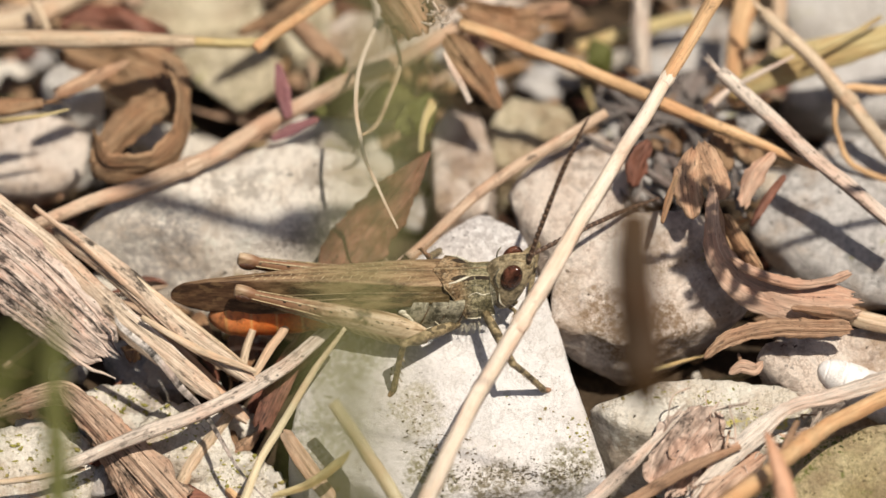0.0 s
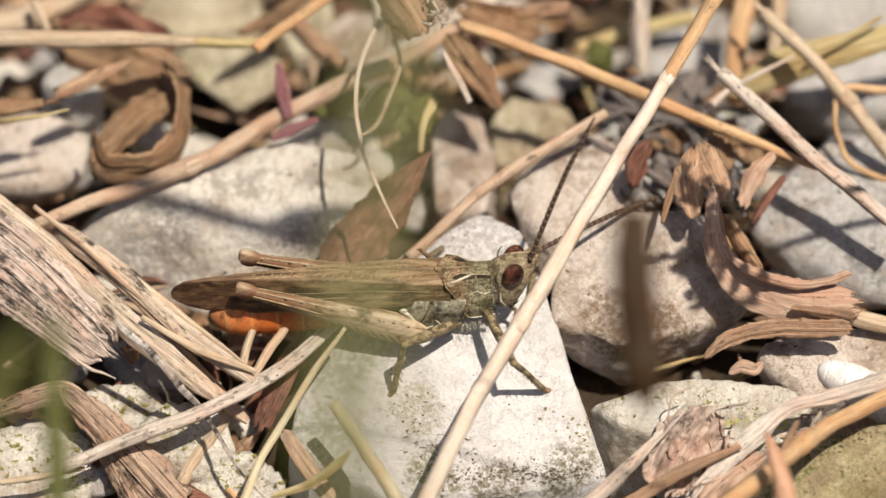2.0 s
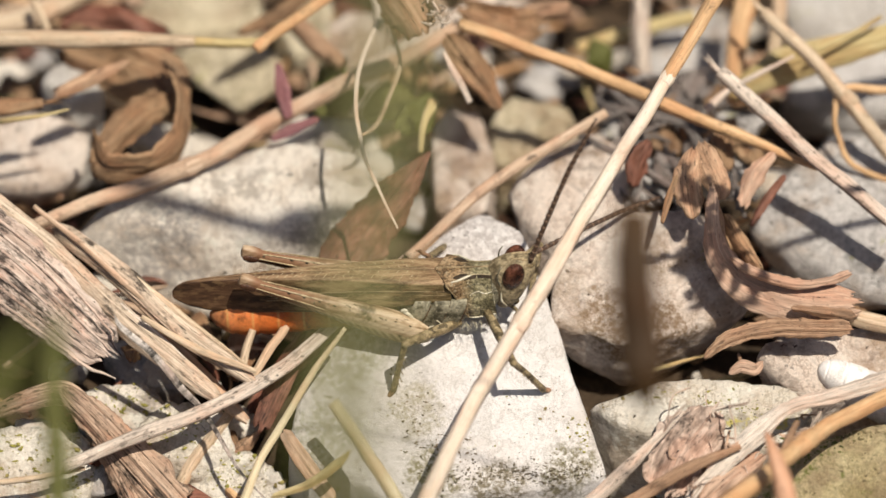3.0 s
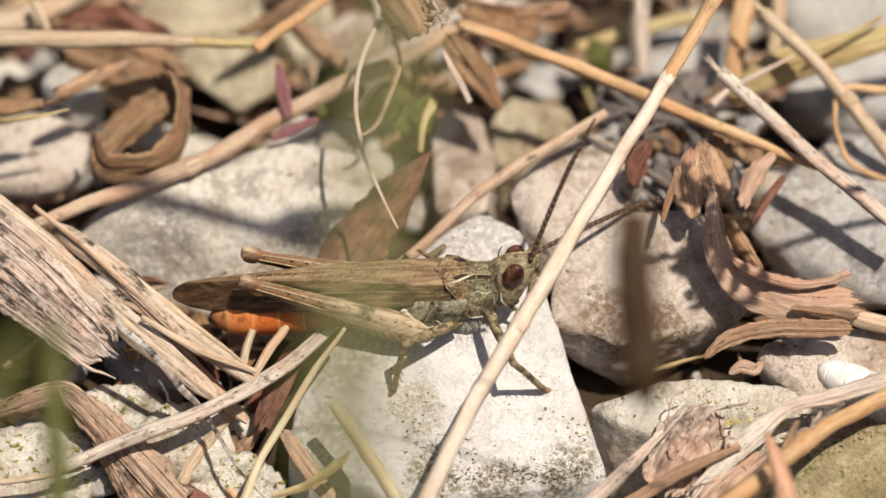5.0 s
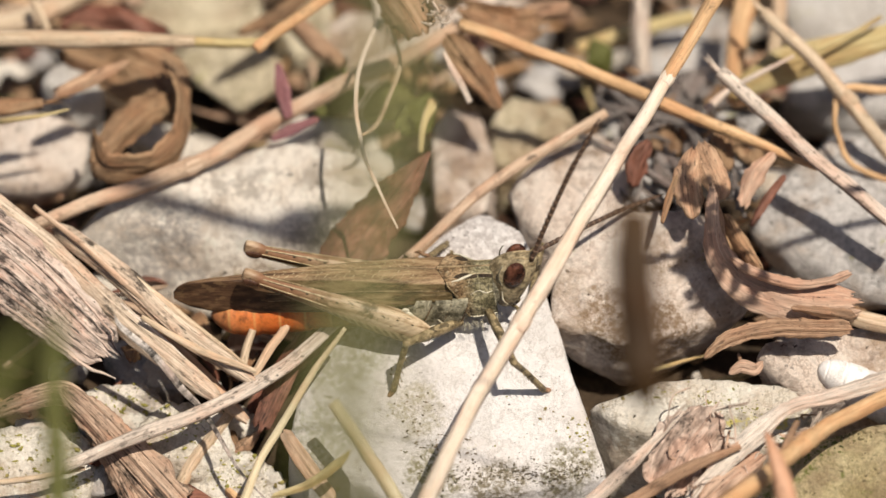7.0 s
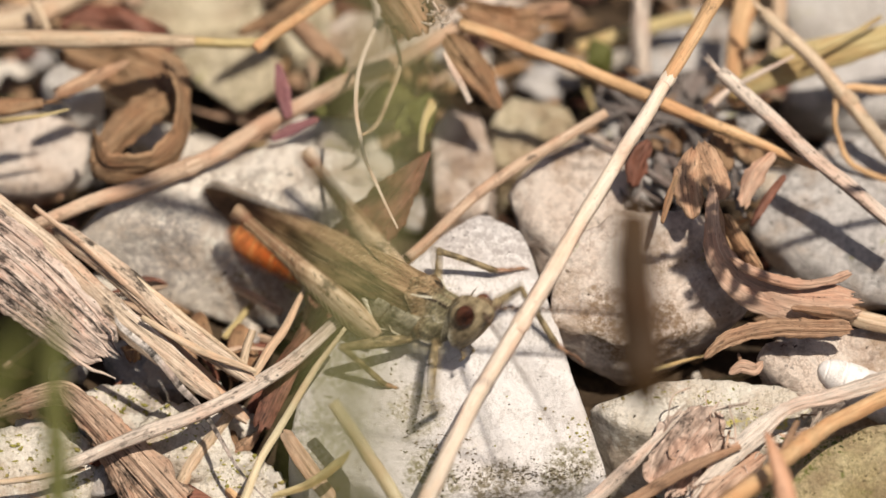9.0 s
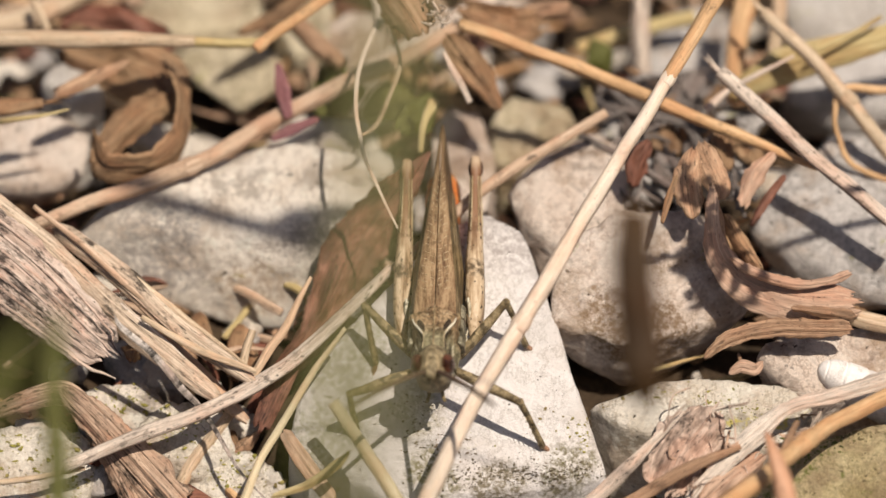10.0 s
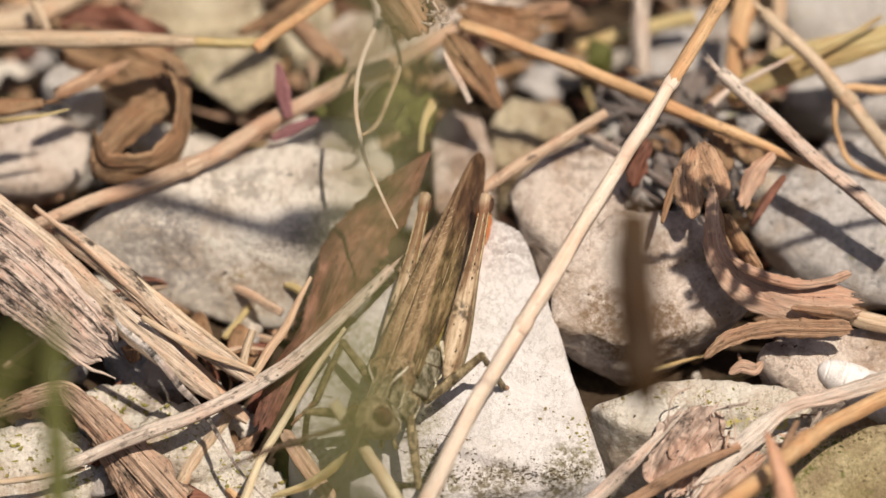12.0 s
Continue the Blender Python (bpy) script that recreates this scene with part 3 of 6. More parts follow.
# ---- dry stalks ----
main_straw = straw([(11.17, 6.22, 13.86), (7.71, 0.22, 11.68), (4.32, -5.9, 9.37), (1.27, -10.63, 6.53), (-1.29, -15.51, 3.52), (-2.57, -18.18, 1.89)], [0.34, 0.38, 0.42, 0.41, 0.42, 0.42], STALK_WHITE, "long pale dry grass stalk leaning across the stones", 2, ridges=0.03, knots=(0.01, 0.44))
child_mesh("upper_stem", stalk([(11.18, 6.24, 13.88), (12.47, 8.21, 14.99), (14.65, 11.59, 16.84)], [0.35, 0.36, 0.40], seed=41, wobble=0.0), STRAW_GOLD, main_straw, "orange upper stem above the node")
straw([(-24.82, 12.61, 11.37), (-19.35, 12.36, 11.53), (-15.89, 12.19, 11.63), (-12.59, 12.13, 11.57)], [0.44, 0.44, 0.42, 0.28], STRAW_PALE, "pale straw lying over the leaf litter", 3)
straw([(-13.18, 12.33, 11.34), (-11.03, 12.39, 11.25), (-9.22, 12.45, 11.17)], [0.26, 0.26, 0.26], STRAW_OLIVE, "olive end of a fallen straw", 43)
straw([(-9.36, 12.3, 11.14), (-8.45, 12.93, 11.59), (-7.02, 13.68, 12.17), (-5.29, 14.65, 13.02)], [0.30, 0.30, 0.30, 0.30], STRAW_GOLD, "bent golden straw tip", 4, knots=(0.03,))
straw([(-24.69, 17.98, 7.65), (-21.18, 18.45, 8.21), (-16.5, 19.96, 10)], [0.66, 0.64, 0.6], STRAW_PALE, "thick pale straw far back", 5)
straw([(-21.06, 17.44, 10.11), (-20.63, 16.88, 9.45), (-20.33, 16.35, 8.82)], [0.2, 0.22, 0.16], STRAW_PALE, "short side shoot of straw", 44)
straw([(-20.65, 4.53, 5.8), (-16.7, 6.18, 6.4), (-12.44, 7.93, 7), (-8.79, 11.59, 6.8), (-4.17, 13.35, 8.35), (-2.0, 14.73, 8.44), (0.9, 16.97, 8.78)], [0.30, 0.40, 0.44, 0.44, 0.44, 0.44, 0.42], STRAW_BROWN, "long brownish straw lying behind the insect", 6, knots=(0.33,))
straw([(-4.78, 15.08, 6.6), (-2.46, 17.42, 6.6), (0.18, 19.79, 6.6), (4.33, 23.87, 6.6)], [0.44, 0.46, 0.46, 0.46], STRAW_BLEACHED, "pale bright straw far back", 45)
straw([(0.81, 13.51, 11.65), (6.2, 11.43, 10.73), (10.47, 9.54, 10.04), (14.72, 7.61, 9.29), (18.89, 5.68, 8.55)], [0.30, 0.34, 0.35, 0.33, 0.16], STRAW_GOLD, "golden straw with a frayed tip", 7, splinters=4)
straw([(23.08, 2.1, 7.39), (18.07, 5.99, 9.69), (13.98, 9.57, 11.63)], [0.36, 0.38, 0.38], STRAW_BLEACHED, "broken grey-brown straw with a torn end", 8, splinters=3, flat=0.7, ridges=0.12)
straw([(23.98, 7.41, 5.94), (20.02, 11.51, 9.27), (16.39, 14.7, 11.52)], [0.40, 0.38, 0.33], STRAW_PALE, "pale broken straw with a torn end", 9, splinters=3, knots=(0.45,))
straw([(15.91, 19.77, 9.78), (15.23, 16.92, 7.93), (14.82, 14.85, 5.48)], [0.6, 0.55, 0.42], STRAW_GOLD, "short golden straw behind others", 10)
straw([(17.43, 19.58, 9.55), (17.29, 18.08, 7.76), (16.99, 16.95, 6.42)], [0.4, 0.42, 0.3], STRAW_PALE, "short pale straw behind others", 46)
leaf([(25.34, 15.12, 10.46), (20.71, 14.28, 9.46), (17.29, 14.41, 8.06), (14.72, 14.26, 6.33)], [1.0, 1.6, 2.0, 0.8], STRAW_OLIVE, "olive dry blade bending over stones", 31, cup=0.4, ribs=(0,), name="dead_leaf")
straw([(22.39, 14.52, 11.3), (20.94, 13.96, 10.63), (18.93, 13.4, 9.97)], [0.1, 0.12, 0.1], STRAW_OLIVE, "thin dark grass thread", 47)
straw([(13.41, 10.68, 8.28), (14.84, 11.42, 9.16), (17.87, 12.47, 10.42)], [0.24, 0.16, 0.08], STRAW_BLEACHED, "thin split straw fragment", 48, flat=0.5)
straw([(6.98, 20.56, 4.49), (9.94, 21.13, 5.17), (13.19, 21.56, 5.7)], [0.4, 0.42, 0.4], STRAW_OLIVE, "yellowish straw far back", 12)
straw([(10.21, 20.56, 9.17), (10.32, 18.67, 6.92), (10.56, 16.69, 4.56)], [0.45, 0.46, 0.4], STRAW_BLEACHED, "pale upright straw stub", 13)
straw([(-1.77, 3.1, 4.84), (0.46, 4.55, 6.27), (2.74, 6.24, 7.35), (8.32, 9.03, 9.42)], [0.24, 0.28, 0.30, 0.24], STRAW_BROWN, "thin pinkish straw on the stones", 14, flat=0.6)
straw([(-18.79, -8.45, 1.04), (-15.23, -7.16, 1.8), (-12.16, -6.22, 2.46), (-8.82, -4.44, 3.33), (-6.31, -2.36, 3.94), (-2.64, 1.39, 5.61)], [0.30, 0.36, 0.36, 0.38, 0.34, 0.24], STRAW_BLEACHED, "bleached straw with dark specks", 15, flat=0.75, ridges=0.1, splinters=2)
fibre = straw([(-16.23, -3.94, 7.04), (-15.94, -4.43, 6.76), (-15.15, -4.94, 6.31), (-14.49, -5.22, 5.82), (-13.83, -5.42, 4.96), (-12.95, -5.41, 3.42), (-12.25, -5.35, 2.4), (-11.68, -5.97, 1.98), (-11.1, -6.9, 1.64), (-10.05, -8.48, 0.69), (-8.78, -9.51, -0.23)], [0.03, 0.12, 0.15, 0.16, 0.17, 0.18, 0.15, 0.13, 0.10, 0.07, 0.04], DARK_FIBRE, "twisted thin grey fibre over a straw", 16, flat=0.4, ridges=0.2, wobble=0.02)
leaf([(-23.89, 3.52, 8.78), (-20.44, 1.24, 7.29), (-17.86, -0.79, 6.13), (-14.73, -3.12, 4.6), (-11.19, -5.53, 2.97)], [1.9, 1.8, 1.5, 1.35, 0.9], STRIP_WEATHERED, "long flattened straw beside a broad blade", 17, ridges=0.10, cup=0.45, name="dead_leaf", ribs=(-0.5, 0.2, 0.6), across=20)
leaf([(-19.52, 2.74, 7.22), (-16.07, 0.18, 6.04), (-13.07, -2.3, 4.64), (-9.37, -4.85, 3.46)], [1.0, 1.25, 1.15, 0.7], STRIP_WEATHERED, "pale folded straw in a bundle", 18, ridges=0.10, cup=0.6, name="dead_leaf", ribs=(-0.3, 0.5), across=18)
straw([(-15, -2.53, 5.76), (-12.47, -3.52, 4.58), (-9.23, -4.56, 3.81)], [0.12, 0.2, 0.14], STRAW_PALE, "split straw in a bundle", 49, flat=0.6)
leaf([(-19.4, 1.77, 5.0), (-15.67, -0.63, 3.7), (-12.81, -2.84, 2.6), (-9.75, -4.94, 0.9)], [1.0, 1.3, 1.3, 0.5], STRAW_BROWN, "flat brownish blade under the bundle", 32, ridges=0.06, cup=0.5, name="dead_leaf", ribs=(-0.4, 0.4))
straw([(-10.01, -10.53, 0.12), (-9.04, -8.94, 1.7), (-7.93, -7.54, 3.06), (-6.26, -5.29, 4.81), (-4.82, -3.73, 6.05)], [0.22, 0.20, 0.19, 0.17, 0.1], STRAW_GREENISH, "thin yellow-green bent straw", 20, flat=0.6)
straw([(-1.91, -12.1, 1.36), (-3.72, -9.78, 3.19), (-5.39, -7.93, 4.78)], [0.34, 0.33, 0.30], STRAW_GREENISH, "short pale grass stub on the stone", 21, flat=0.6, ridges=0.03)
straw([(-9.99, -3.02, 2.84), (-9.82, -2.48, 3.49), (-9.48, -1.84, 4.25)], [0.22, 0.22, 0.18], STRAW_PALE, "short pale stub of grass", 22)
straw([(-9.68, -4.32, 2.85), (-8.7, -2.86, 3.82), (-7.87, -1.75, 4.35), (-6.62, 0.64, 5.65)], [0.2, 0.24, 0.22, 0.1], STRAW_PALE, "short pale stub of grass", 23)
straw([(-13.36, -7.34, -1.99), (-12.24, -5.83, -0.51), (-10.57, -4.02, 0.72)], [0.3, 0.32, 0.26], STRAW_PALE, "yellowish straw under the fibre", 24)
straw([(-23.07, -8.77, 0.04), (-20.27, -8.5, 0.36), (-17.76, -8.04, 0.6)], [0.14, 0.16, 0.1], STRAW_PALE, "thin straw beside the bleached one", 50)
straw([(6.56, -11.45, 0.58), (9.06, -10.02, 2.29), (10.47, -8.82, 3.09), (11.93, -7.48, 3.76)], [0.40, 0.32, 0.2, 0.06], STRAW_BLEACHED, "split straw lying on the stone edge", 25, flat=0.5)
straw([(12.94, -18.16, 6.59), (15.17, -15.22, 6.2), (17.53, -11.51, 5.17), (19.32, -8.89, 4.41), (23.03, -6.65, 4.74)], [0.42, 0.44, 0.46, 0.40, 0.42], STRAW_GOLD, "orange dry stalk with a node", 26, knots=(0.56,), ridges=0.03)
straw([(15.56, -14.83, 8.99), (16.03, -16.1, 8.26), (16.63, -18.04, 6.73)], [0.10, 0.40, 0.55], SHOOT_RED, "reddish pointed shoot of dry grass", 27, ridges=0.03)
straw([(17.31, -10, 5.42), (16.89, -10.53, 4.78), (16.48, -11.15, 4.04)], [0.12, 0.2, 0.2], LEAF_TAN, "short brown shoot of dry grass", 53)
frayed = leaf([(11.99, -10.9, 0.92), (14.09, -9.4, 2.4), (15.63, -8.35, 3.34), (17.17, -7.45, 4.1), (19.41, -6.92, 4.42), (23.88, -5.89, 5.33)], [0.6, 1.0, 1.1, 0.7, 0.75, 1.1], FRAYED_WHITE, "frayed pale fibrous dead blade", 28, ridges=0.05, ragged=0.12, cup=0.4, name="dead_leaf", ribs=(-0.6, -0.2, 0.2, 0.6), across=20)
for k in range(60):
    a = Vector((19.21, -6.1, 3.22)) + Vector((noise.noise((k * 1.7, 0.2, 4.0)) * 4.5, 0.0, 0.0)) + noise.noise_vector((k * 1.1, 3.2, 1.0)) * 0.7
    b = a + noise.noise_vector((k * 2.3, 5.2, 1.0)) * 1.3 + Vector((-0.9, -0.3, -0.35))
    mid = (a + b) * 0.5 + noise.noise_vector((k * 3.1, 9.2, 1.0)) * 0.45
    child_mesh("fibre", stalk([a, mid, b], [0.010, 0.018, 0.008], seed=k, sides=5, steps=5, wobble=0.0), FRAYED_WHITE, frayed)
straw([(8.23, -11.45, 0.58), (12.12, -10.02, 2.29), (14.63, -9.15, 3)], [0.34, 0.32, 0.12], LEAF_TAN, "brown straw across the lichened stone", 29, flat=0.6)
straw([(20.34, -1.39, 4.79), (21.32, -1.57, 4.57), (24.14, -1.94, 4.14)], [0.42, 0.44, 0.44], STRAW_PALE, "straw end under the curled leaf", 30)
straw([(24.69, 12.29, 8.65), (22.39, 12.11, 8.42), (20.4, 11.79, 8.83), (19.91, 10.58, 8.17), (20.08, 9.85, 7.29), (21.03, 8.83, 6.08), (24.63, 7.9, 4.97)], [0.2, 0.24, 0.18, 0.15, 0.14, 0.16, 0.14], STRAW_GOLD, "curled brown tendril on a straw", 54)
straw([(-23.29, 8.75, 9.1), (-20.71, 8.88, 9.25), (-18.94, 9.14, 9.56)], [0.18, 0.12, 0.05], STRAW_OLIVE, "thin pointed straw end", 33)
straw([(-23.35, 9.95, 8.97), (-21.92, 9.99, 9.02), (-20.31, 10.12, 9.17)], [0.42, 0.42, 0.22], LEAF_BROWN, "dark frayed straw end", 34, splinters=4, ridges=0.2)
straw([(-3.32, 11.97, 12.93), (-4.1, 9.12, 12.64), (-4.36, 6.28, 12.37), (-4.05, 3.27, 11.9), (-3.41, 0.68, 11.92), (-2.2, -1.65, 10.7)], [0.12, 0.12, 0.11, 0.11, 0.10, 0.05], STALK_WHITE, "fine pale curling strip of grass", 35, flat=0.5)
straw([(-2.69, 11.97, 12.93), (-2.26, 10.68, 11.4), (-2.68, 8.8, 10.71), (-3.31, 7.88, 9.62), (-4.11, 7.52, 9.18)], [0.09, 0.1, 0.1, 0.1, 0.07], STRAW_PALE, "fine pale curling strip of grass", 36, flat=0.5)
straw([(-1.2, 8.52, 7.26), (-1.03, 9.44, 8.36), (-0.55, 10.95, 8.61)], [0.14, 0.2, 0.3], STRAW_OLIVE, "olive stalk of the rust leaf", 55)
straw([(-8.06, 20.03, 6.98), (-6.57, 18.39, 6.58), (-5.09, 16.85, 6.31)], [0.5, 0.55, 0.4], LEAF_TAN, "pinkish straw piece far back", 56)
straw([(-3.58, 15.63, 12.62), (-3.23, 14.52, 11.3), (-3.52, 13.96, 10.63)], [0.3, 0.3, 0.12], STRAW_BLEACHED, "pale upright stub far back", 57)
straw([(2.21, 16.32, 8.78), (3.96, 16.88, 9.45), (6.57, 17.16, 9.78)], [0.4, 0.5, 0.4], LEAF_TAN, "brown straw piece far back", 58)
straw([(-6.46, 15.15, 12.05), (-5.31, 15.04, 11.92), (-4.21, 14.92, 11.78)], [0.05, 0.06, 0.05], GRASS_BROWN, "thin dark thread of grass", 59)
straw([(0.03, 10.27, 12.46), (0.46, 9.72, 11.8), (0.88, 9.26, 11.25), (1.37, 8.62, 10.49)], [0.1, 0.15, 0.18, 0.16], STRAW_BLEACHED, "thin twisted pale stalk of a bract", 60, flat=0.6)

for k, (a, b, c, r) in enumerate((((-20.5, 3.4, 8.0), (-16.48, 0.39, 6.2), (-10.79, -3.75, 3.3), 0.16), ((-17.09, 1.52, 6.39), (-13.65, -1.03, 5.22), (-9.68, -3.63, 3.37), 0.16), ((-19.6, 1.09, 7.12), (-15.31, -1.92, 5.24), (-12.76, -3.82, 3.91), 0.11))):
    straw([a, b, c], [r * 0.8, r, r * 0.4], (STRAW_BROWN, STRAW_PALE, STRAW_BLEACHED)[k], "thin split straw in a bundle", 80 + k, flat=0.6, ridges=0.1)

# ---- leaves and blades ----
big_blade = leaf([(-24.65, 1.51, 8.24), (-22.07, -0.15, 7.35), (-19.92, -1.75, 6.38), (-18.07, -3.21, 5.42), (-16.6, -4.14, 4.63)], [4.4, 4.1, 3.6, 3.0, 2.2], BLADE_SPOTTED, "broad weathered grass blade with black spots and a torn end", 1, ridges=0.06, ragged=0.06, cup=0.2, across=34, ribs=(-0.75, -0.5, -0.25, 0.05, 0.3, 0.55, 0.8), name="dead_leaf", thick=0.08)
child_mesh("torn_fibre", stalk([(-18.62, -4.08, 4.69), (-17.5, -4.65, 4.18), (-16.87, -4.86, 4.07), (-16.2, -5.14, 3.9)], [0.05, 0.09, 0.07, 0.03], seed=3, sides=6), STRAW_BLEACHED, big_blade)
child_mesh("torn_fibre", stalk([(-17.37, -3.3, 5.31), (-16.66, -3.58, 5.29), (-16.35, -3.53, 5.51)], [0.12, 0.16, 0.05], seed=4, sides=6), BLADE_SPOTTED, big_blade)
leaf([(-22.68, -4.56, 1), (-20.96, -4.45, 1.77), (-18.97, -4.5, 2.33), (-17.55, -5.32, 1.67)], [0.6, 1.1, 1.3, 1.0], BLADE_BROWN, "curved tan strip of dead blade", 21, ridges=0.06, cup=0.6, name="dead_leaf")
leaf([(-18.92, -4.95, 3.03), (-17.38, -5.86, 1.95), (-15.56, -7.12, 0.45), (-12.74, -9.25, -1.78)], [1.0, 1.7, 2.1, 2.3], BLADE_BROWN, "torn brown strip of dead blade", 2, ridges=0.22, ragged=0.25, cup=0.5, name="dead_leaf", ribs=(-0.6, -0.1, 0.4, 0.8), across=24)
leaf([(-17.25, -6.34, 1.07), (-16.27, -7.42, -0.22), (-15, -8.96, -2.05)], [0.7, 1.0, 1.2], BLADE_BROWN, "torn brown strip of dead blade", 22, ridges=0.08, ragged=0.3, cup=0.6, name="dead_leaf")
leaf([(-9.76, -3.06, -0.32), (-8.34, -1.88, 1.1), (-6.35, -0.42, 2.83), (-5.22, 1.37, 4.66), (-4.09, 3.06, 6.21), (-2.39, 4.82, 7.52), (-0.63, 7, 8.57)], [0.7, 1.0, 1.8, 2.8, 2.9, 2.2, 0.2], LEAF_RUST, "folded rust-brown dead leaf", 3, cup=0.35, wave=0.8, ribs=(0,), ragged=0.12, across=24, steps=18, crumple=0.22)
leaf([(-14, 13.67, 8.73), (-13.1, 12.11, 8.42), (-13.2, 10.03, 7.51), (-14.32, 8.15, 6.82), (-16.32, 7.81, 6.42), (-17.56, 8.15, 6.82), (-17.87, 9.85, 7.29)], [1.6, 1.7, 1.8, 2.0, 2.2, 2.0, 1.4], LEAF_BROWN, "curled dead leaf rolled into a loop", 4, up=(0.75, 0.35, 0.4), cup=0.15, wave=0.3, ragged=0.15, ribs=(-0.5, 0, 0.5))
leaf([(-17.76, 8.15, 6.82), (-16.51, 9.94, 7.4), (-14.97, 11.55, 7.76), (-13.71, 12.7, 7.58)], [1.0, 1.7, 1.8, 0.8], LEAF_BROWN, "inner fold of a curled dead leaf", 23, cup=0.3, wave=0.5, ragged=0.2, ribs=(-0.5, 0.3))
leaf([(-19.66, 16.92, 7.93), (-16.99, 15.38, 7.66), (-14.62, 13.85, 7.4), (-14.04, 12.55, 5.84)], [2.0, 3.2, 3.4, 1.2], LEAF_BROWN, "brown dead leaf under the straws", 5, wave=0.5)
leaf([(-19.79, 10.79, 9.19), (-17.93, 11.3, 9.8), (-15.94, 12.29, 10.2)], [0.6, 0.8, 0.3], LEAF_TAN, "pinkish leaf strip on a bright chip", 24, cup=0.3)
leaf([(-20.01, 18.26, 7.99), (-17.08, 17.89, 7.54), (-14.12, 16.73, 7.71)], [2.0, 3.0, 1.6], LEAF_RUST, "dark brown dead leaf far back", 25, wave=0.5)
leaf([(-10.62, 17.1, 8.16), (-8.28, 17.85, 9.05), (-6.53, 18.79, 10.17)], [0.4, 0.9, 0.8], LEAF_BROWN, "brown leaf under the bent straw", 26, cup=0.4)
curl = leaf([(13.47, 2.62, 9.88), (13.45, 0.89, 8.76), (13.83, -0.46, 7.76), (15.36, -1.21, 6.56), (17.59, -1.95, 6.3), (20.36, -1.72, 5.95)], [0.5, 0.8, 1.4, 2.0, 2.3, 2.2], LEAF_PINK, "curled tan dead leaf with a long fold", 6, ridges=0.04, ragged=0.08, cup=0.3, wave=0.2, across=26, ribs=(-0.2,))
child_mesh("curled_edge", blade([(14.26, -0.87, 8.21), (15.31, -1.47, 7.8), (17.28, -1.87, 7.33), (18.98, -1.52, 7.12), (20.36, -0.78, 7.07)], [0.3, 0.5, 0.55, 0.4, 0.5], seed=9, cup=0.8, ragged=0.2, wave=0.2), LEAF_PINK, curl)
child_mesh("curled_edge", blade([(17.28, -2.64, 6.41), (18.67, -2.92, 6.39), (20.52, -2.61, 5.83)], [0.3, 0.5, 0.6], seed=10, cup=0.9, ragged=0.4), LEAF_TAN, curl)
leaf([(12.58, 5.17, 10.28), (12.26, 3.7, 9.92), (12.36, 2.57, 9.2), (12.52, 1.57, 8.63)], [0.6, 1.5, 1.4, 0.4], LEAF_TAN, "tan leaf flake hanging down", 7, cup=0.3, wave=0.3, ragged=0.12, ribs=(0,))
leaf([(12.93, 5.63, 10.35), (13.35, 4.28, 9.99), (13.78, 3.09, 9.5), (13.89, 2.53, 9.15)], [0.7, 1.4, 1.2, 0.6], LEAF_TAN, "tan leaf flake bent over", 63, cup=0.35, wave=0.3, ragged=0.12)
leaf([(13.37, 2.42, 9.32), (13.59, 1.54, 8.59), (13.75, 0.58, 7.92), (14.24, -0.29, 7.18)], [0.7, 0.9, 0.8, 0.6], LEAF_TAN, "brown leaf strip below the flakes", 67, cup=0.5, wave=0.3)
leaf([(11.68, 3.14, 10.19), (11.27, 2.03, 9.64), (10.91, 0.83, 8.99)], [0.2, 0.4, 0.2], LEAF_BROWN, "narrow tan leaf flake", 27, cup=0.4)
leaf([(16.73, 6.19, 9.16), (15.74, 5.15, 8.54), (15.04, 3.84, 7.6)], [0.5, 1.1, 0.6], LEAF_PINK, "small brown leaf flake", 8, cup=0.5, wave=0.6, ragged=0.3)
leaf([(17.24, 5.46, 8.28), (16.38, 4.57, 7.54), (15.51, 3.35, 6.71)], [0.3, 0.5, 0.3], LEAF_RUST, "dark rolled leaf flake", 28, cup=0.8)
leaf([(14.1, 2.95, 7.78), (14.89, 1.89, 6.82), (15.86, 0.67, 6)], [0.5, 0.9, 0.5], LEAF_BROWN, "dark strip of dead leaf", 9, cup=0.5, wave=0.4)
leaf([(13.5, 2.18, 8.42), (13.99, 0.97, 7.59), (14.53, -0.22, 7.12)], [0.3, 0.5, 0.3], LEAF_TAN, "narrow folded leaf strip", 64, cup=0.7, wave=0.3)
leaf([(10.44, 7.33, 8.96), (9.8, 6.13, 8.47), (9.56, 5.09, 7.85)], [0.6, 1.2, 0.5], LEAF_RUST, "crumpled dark leaf in shade", 29, cup=0.5, wave=1.0, ragged=0.4)
leaf([(14.8, 9.62, 8.58), (14.21, 8.42, 8.08), (14.48, 7.19, 7.23)], [0.6, 1.3, 0.6], LEAF_BROWN, "crumpled dark leaf in shade", 30, cup=0.5, wave=0.8)
leaf([(12.98, -3.79, 4.1), (14.2, -3.56, 5.16), (16.43, -3.31, 5.61), (18.4, -3.31, 5.61), (20.31, -3.31, 5.61)], [0.4, 0.75, 0.95, 1.0, 0.8], LEAF_TAN, "flat strip of dry bark", 10, ridges=0.12, ragged=0.3, cup=0.4, ribs=(-0.3, 0.4))
leaf([(14.24, -3.84, 3.11), (14.85, -3.78, 3.5), (15.58, -3.94, 3.45), (15.93, -3.45, 3.58)], [0.3, 0.7, 0.6, 0.3], LEAF_PINK, "small crumpled leaf crumb", 33, cup=0.6, wave=0.6)
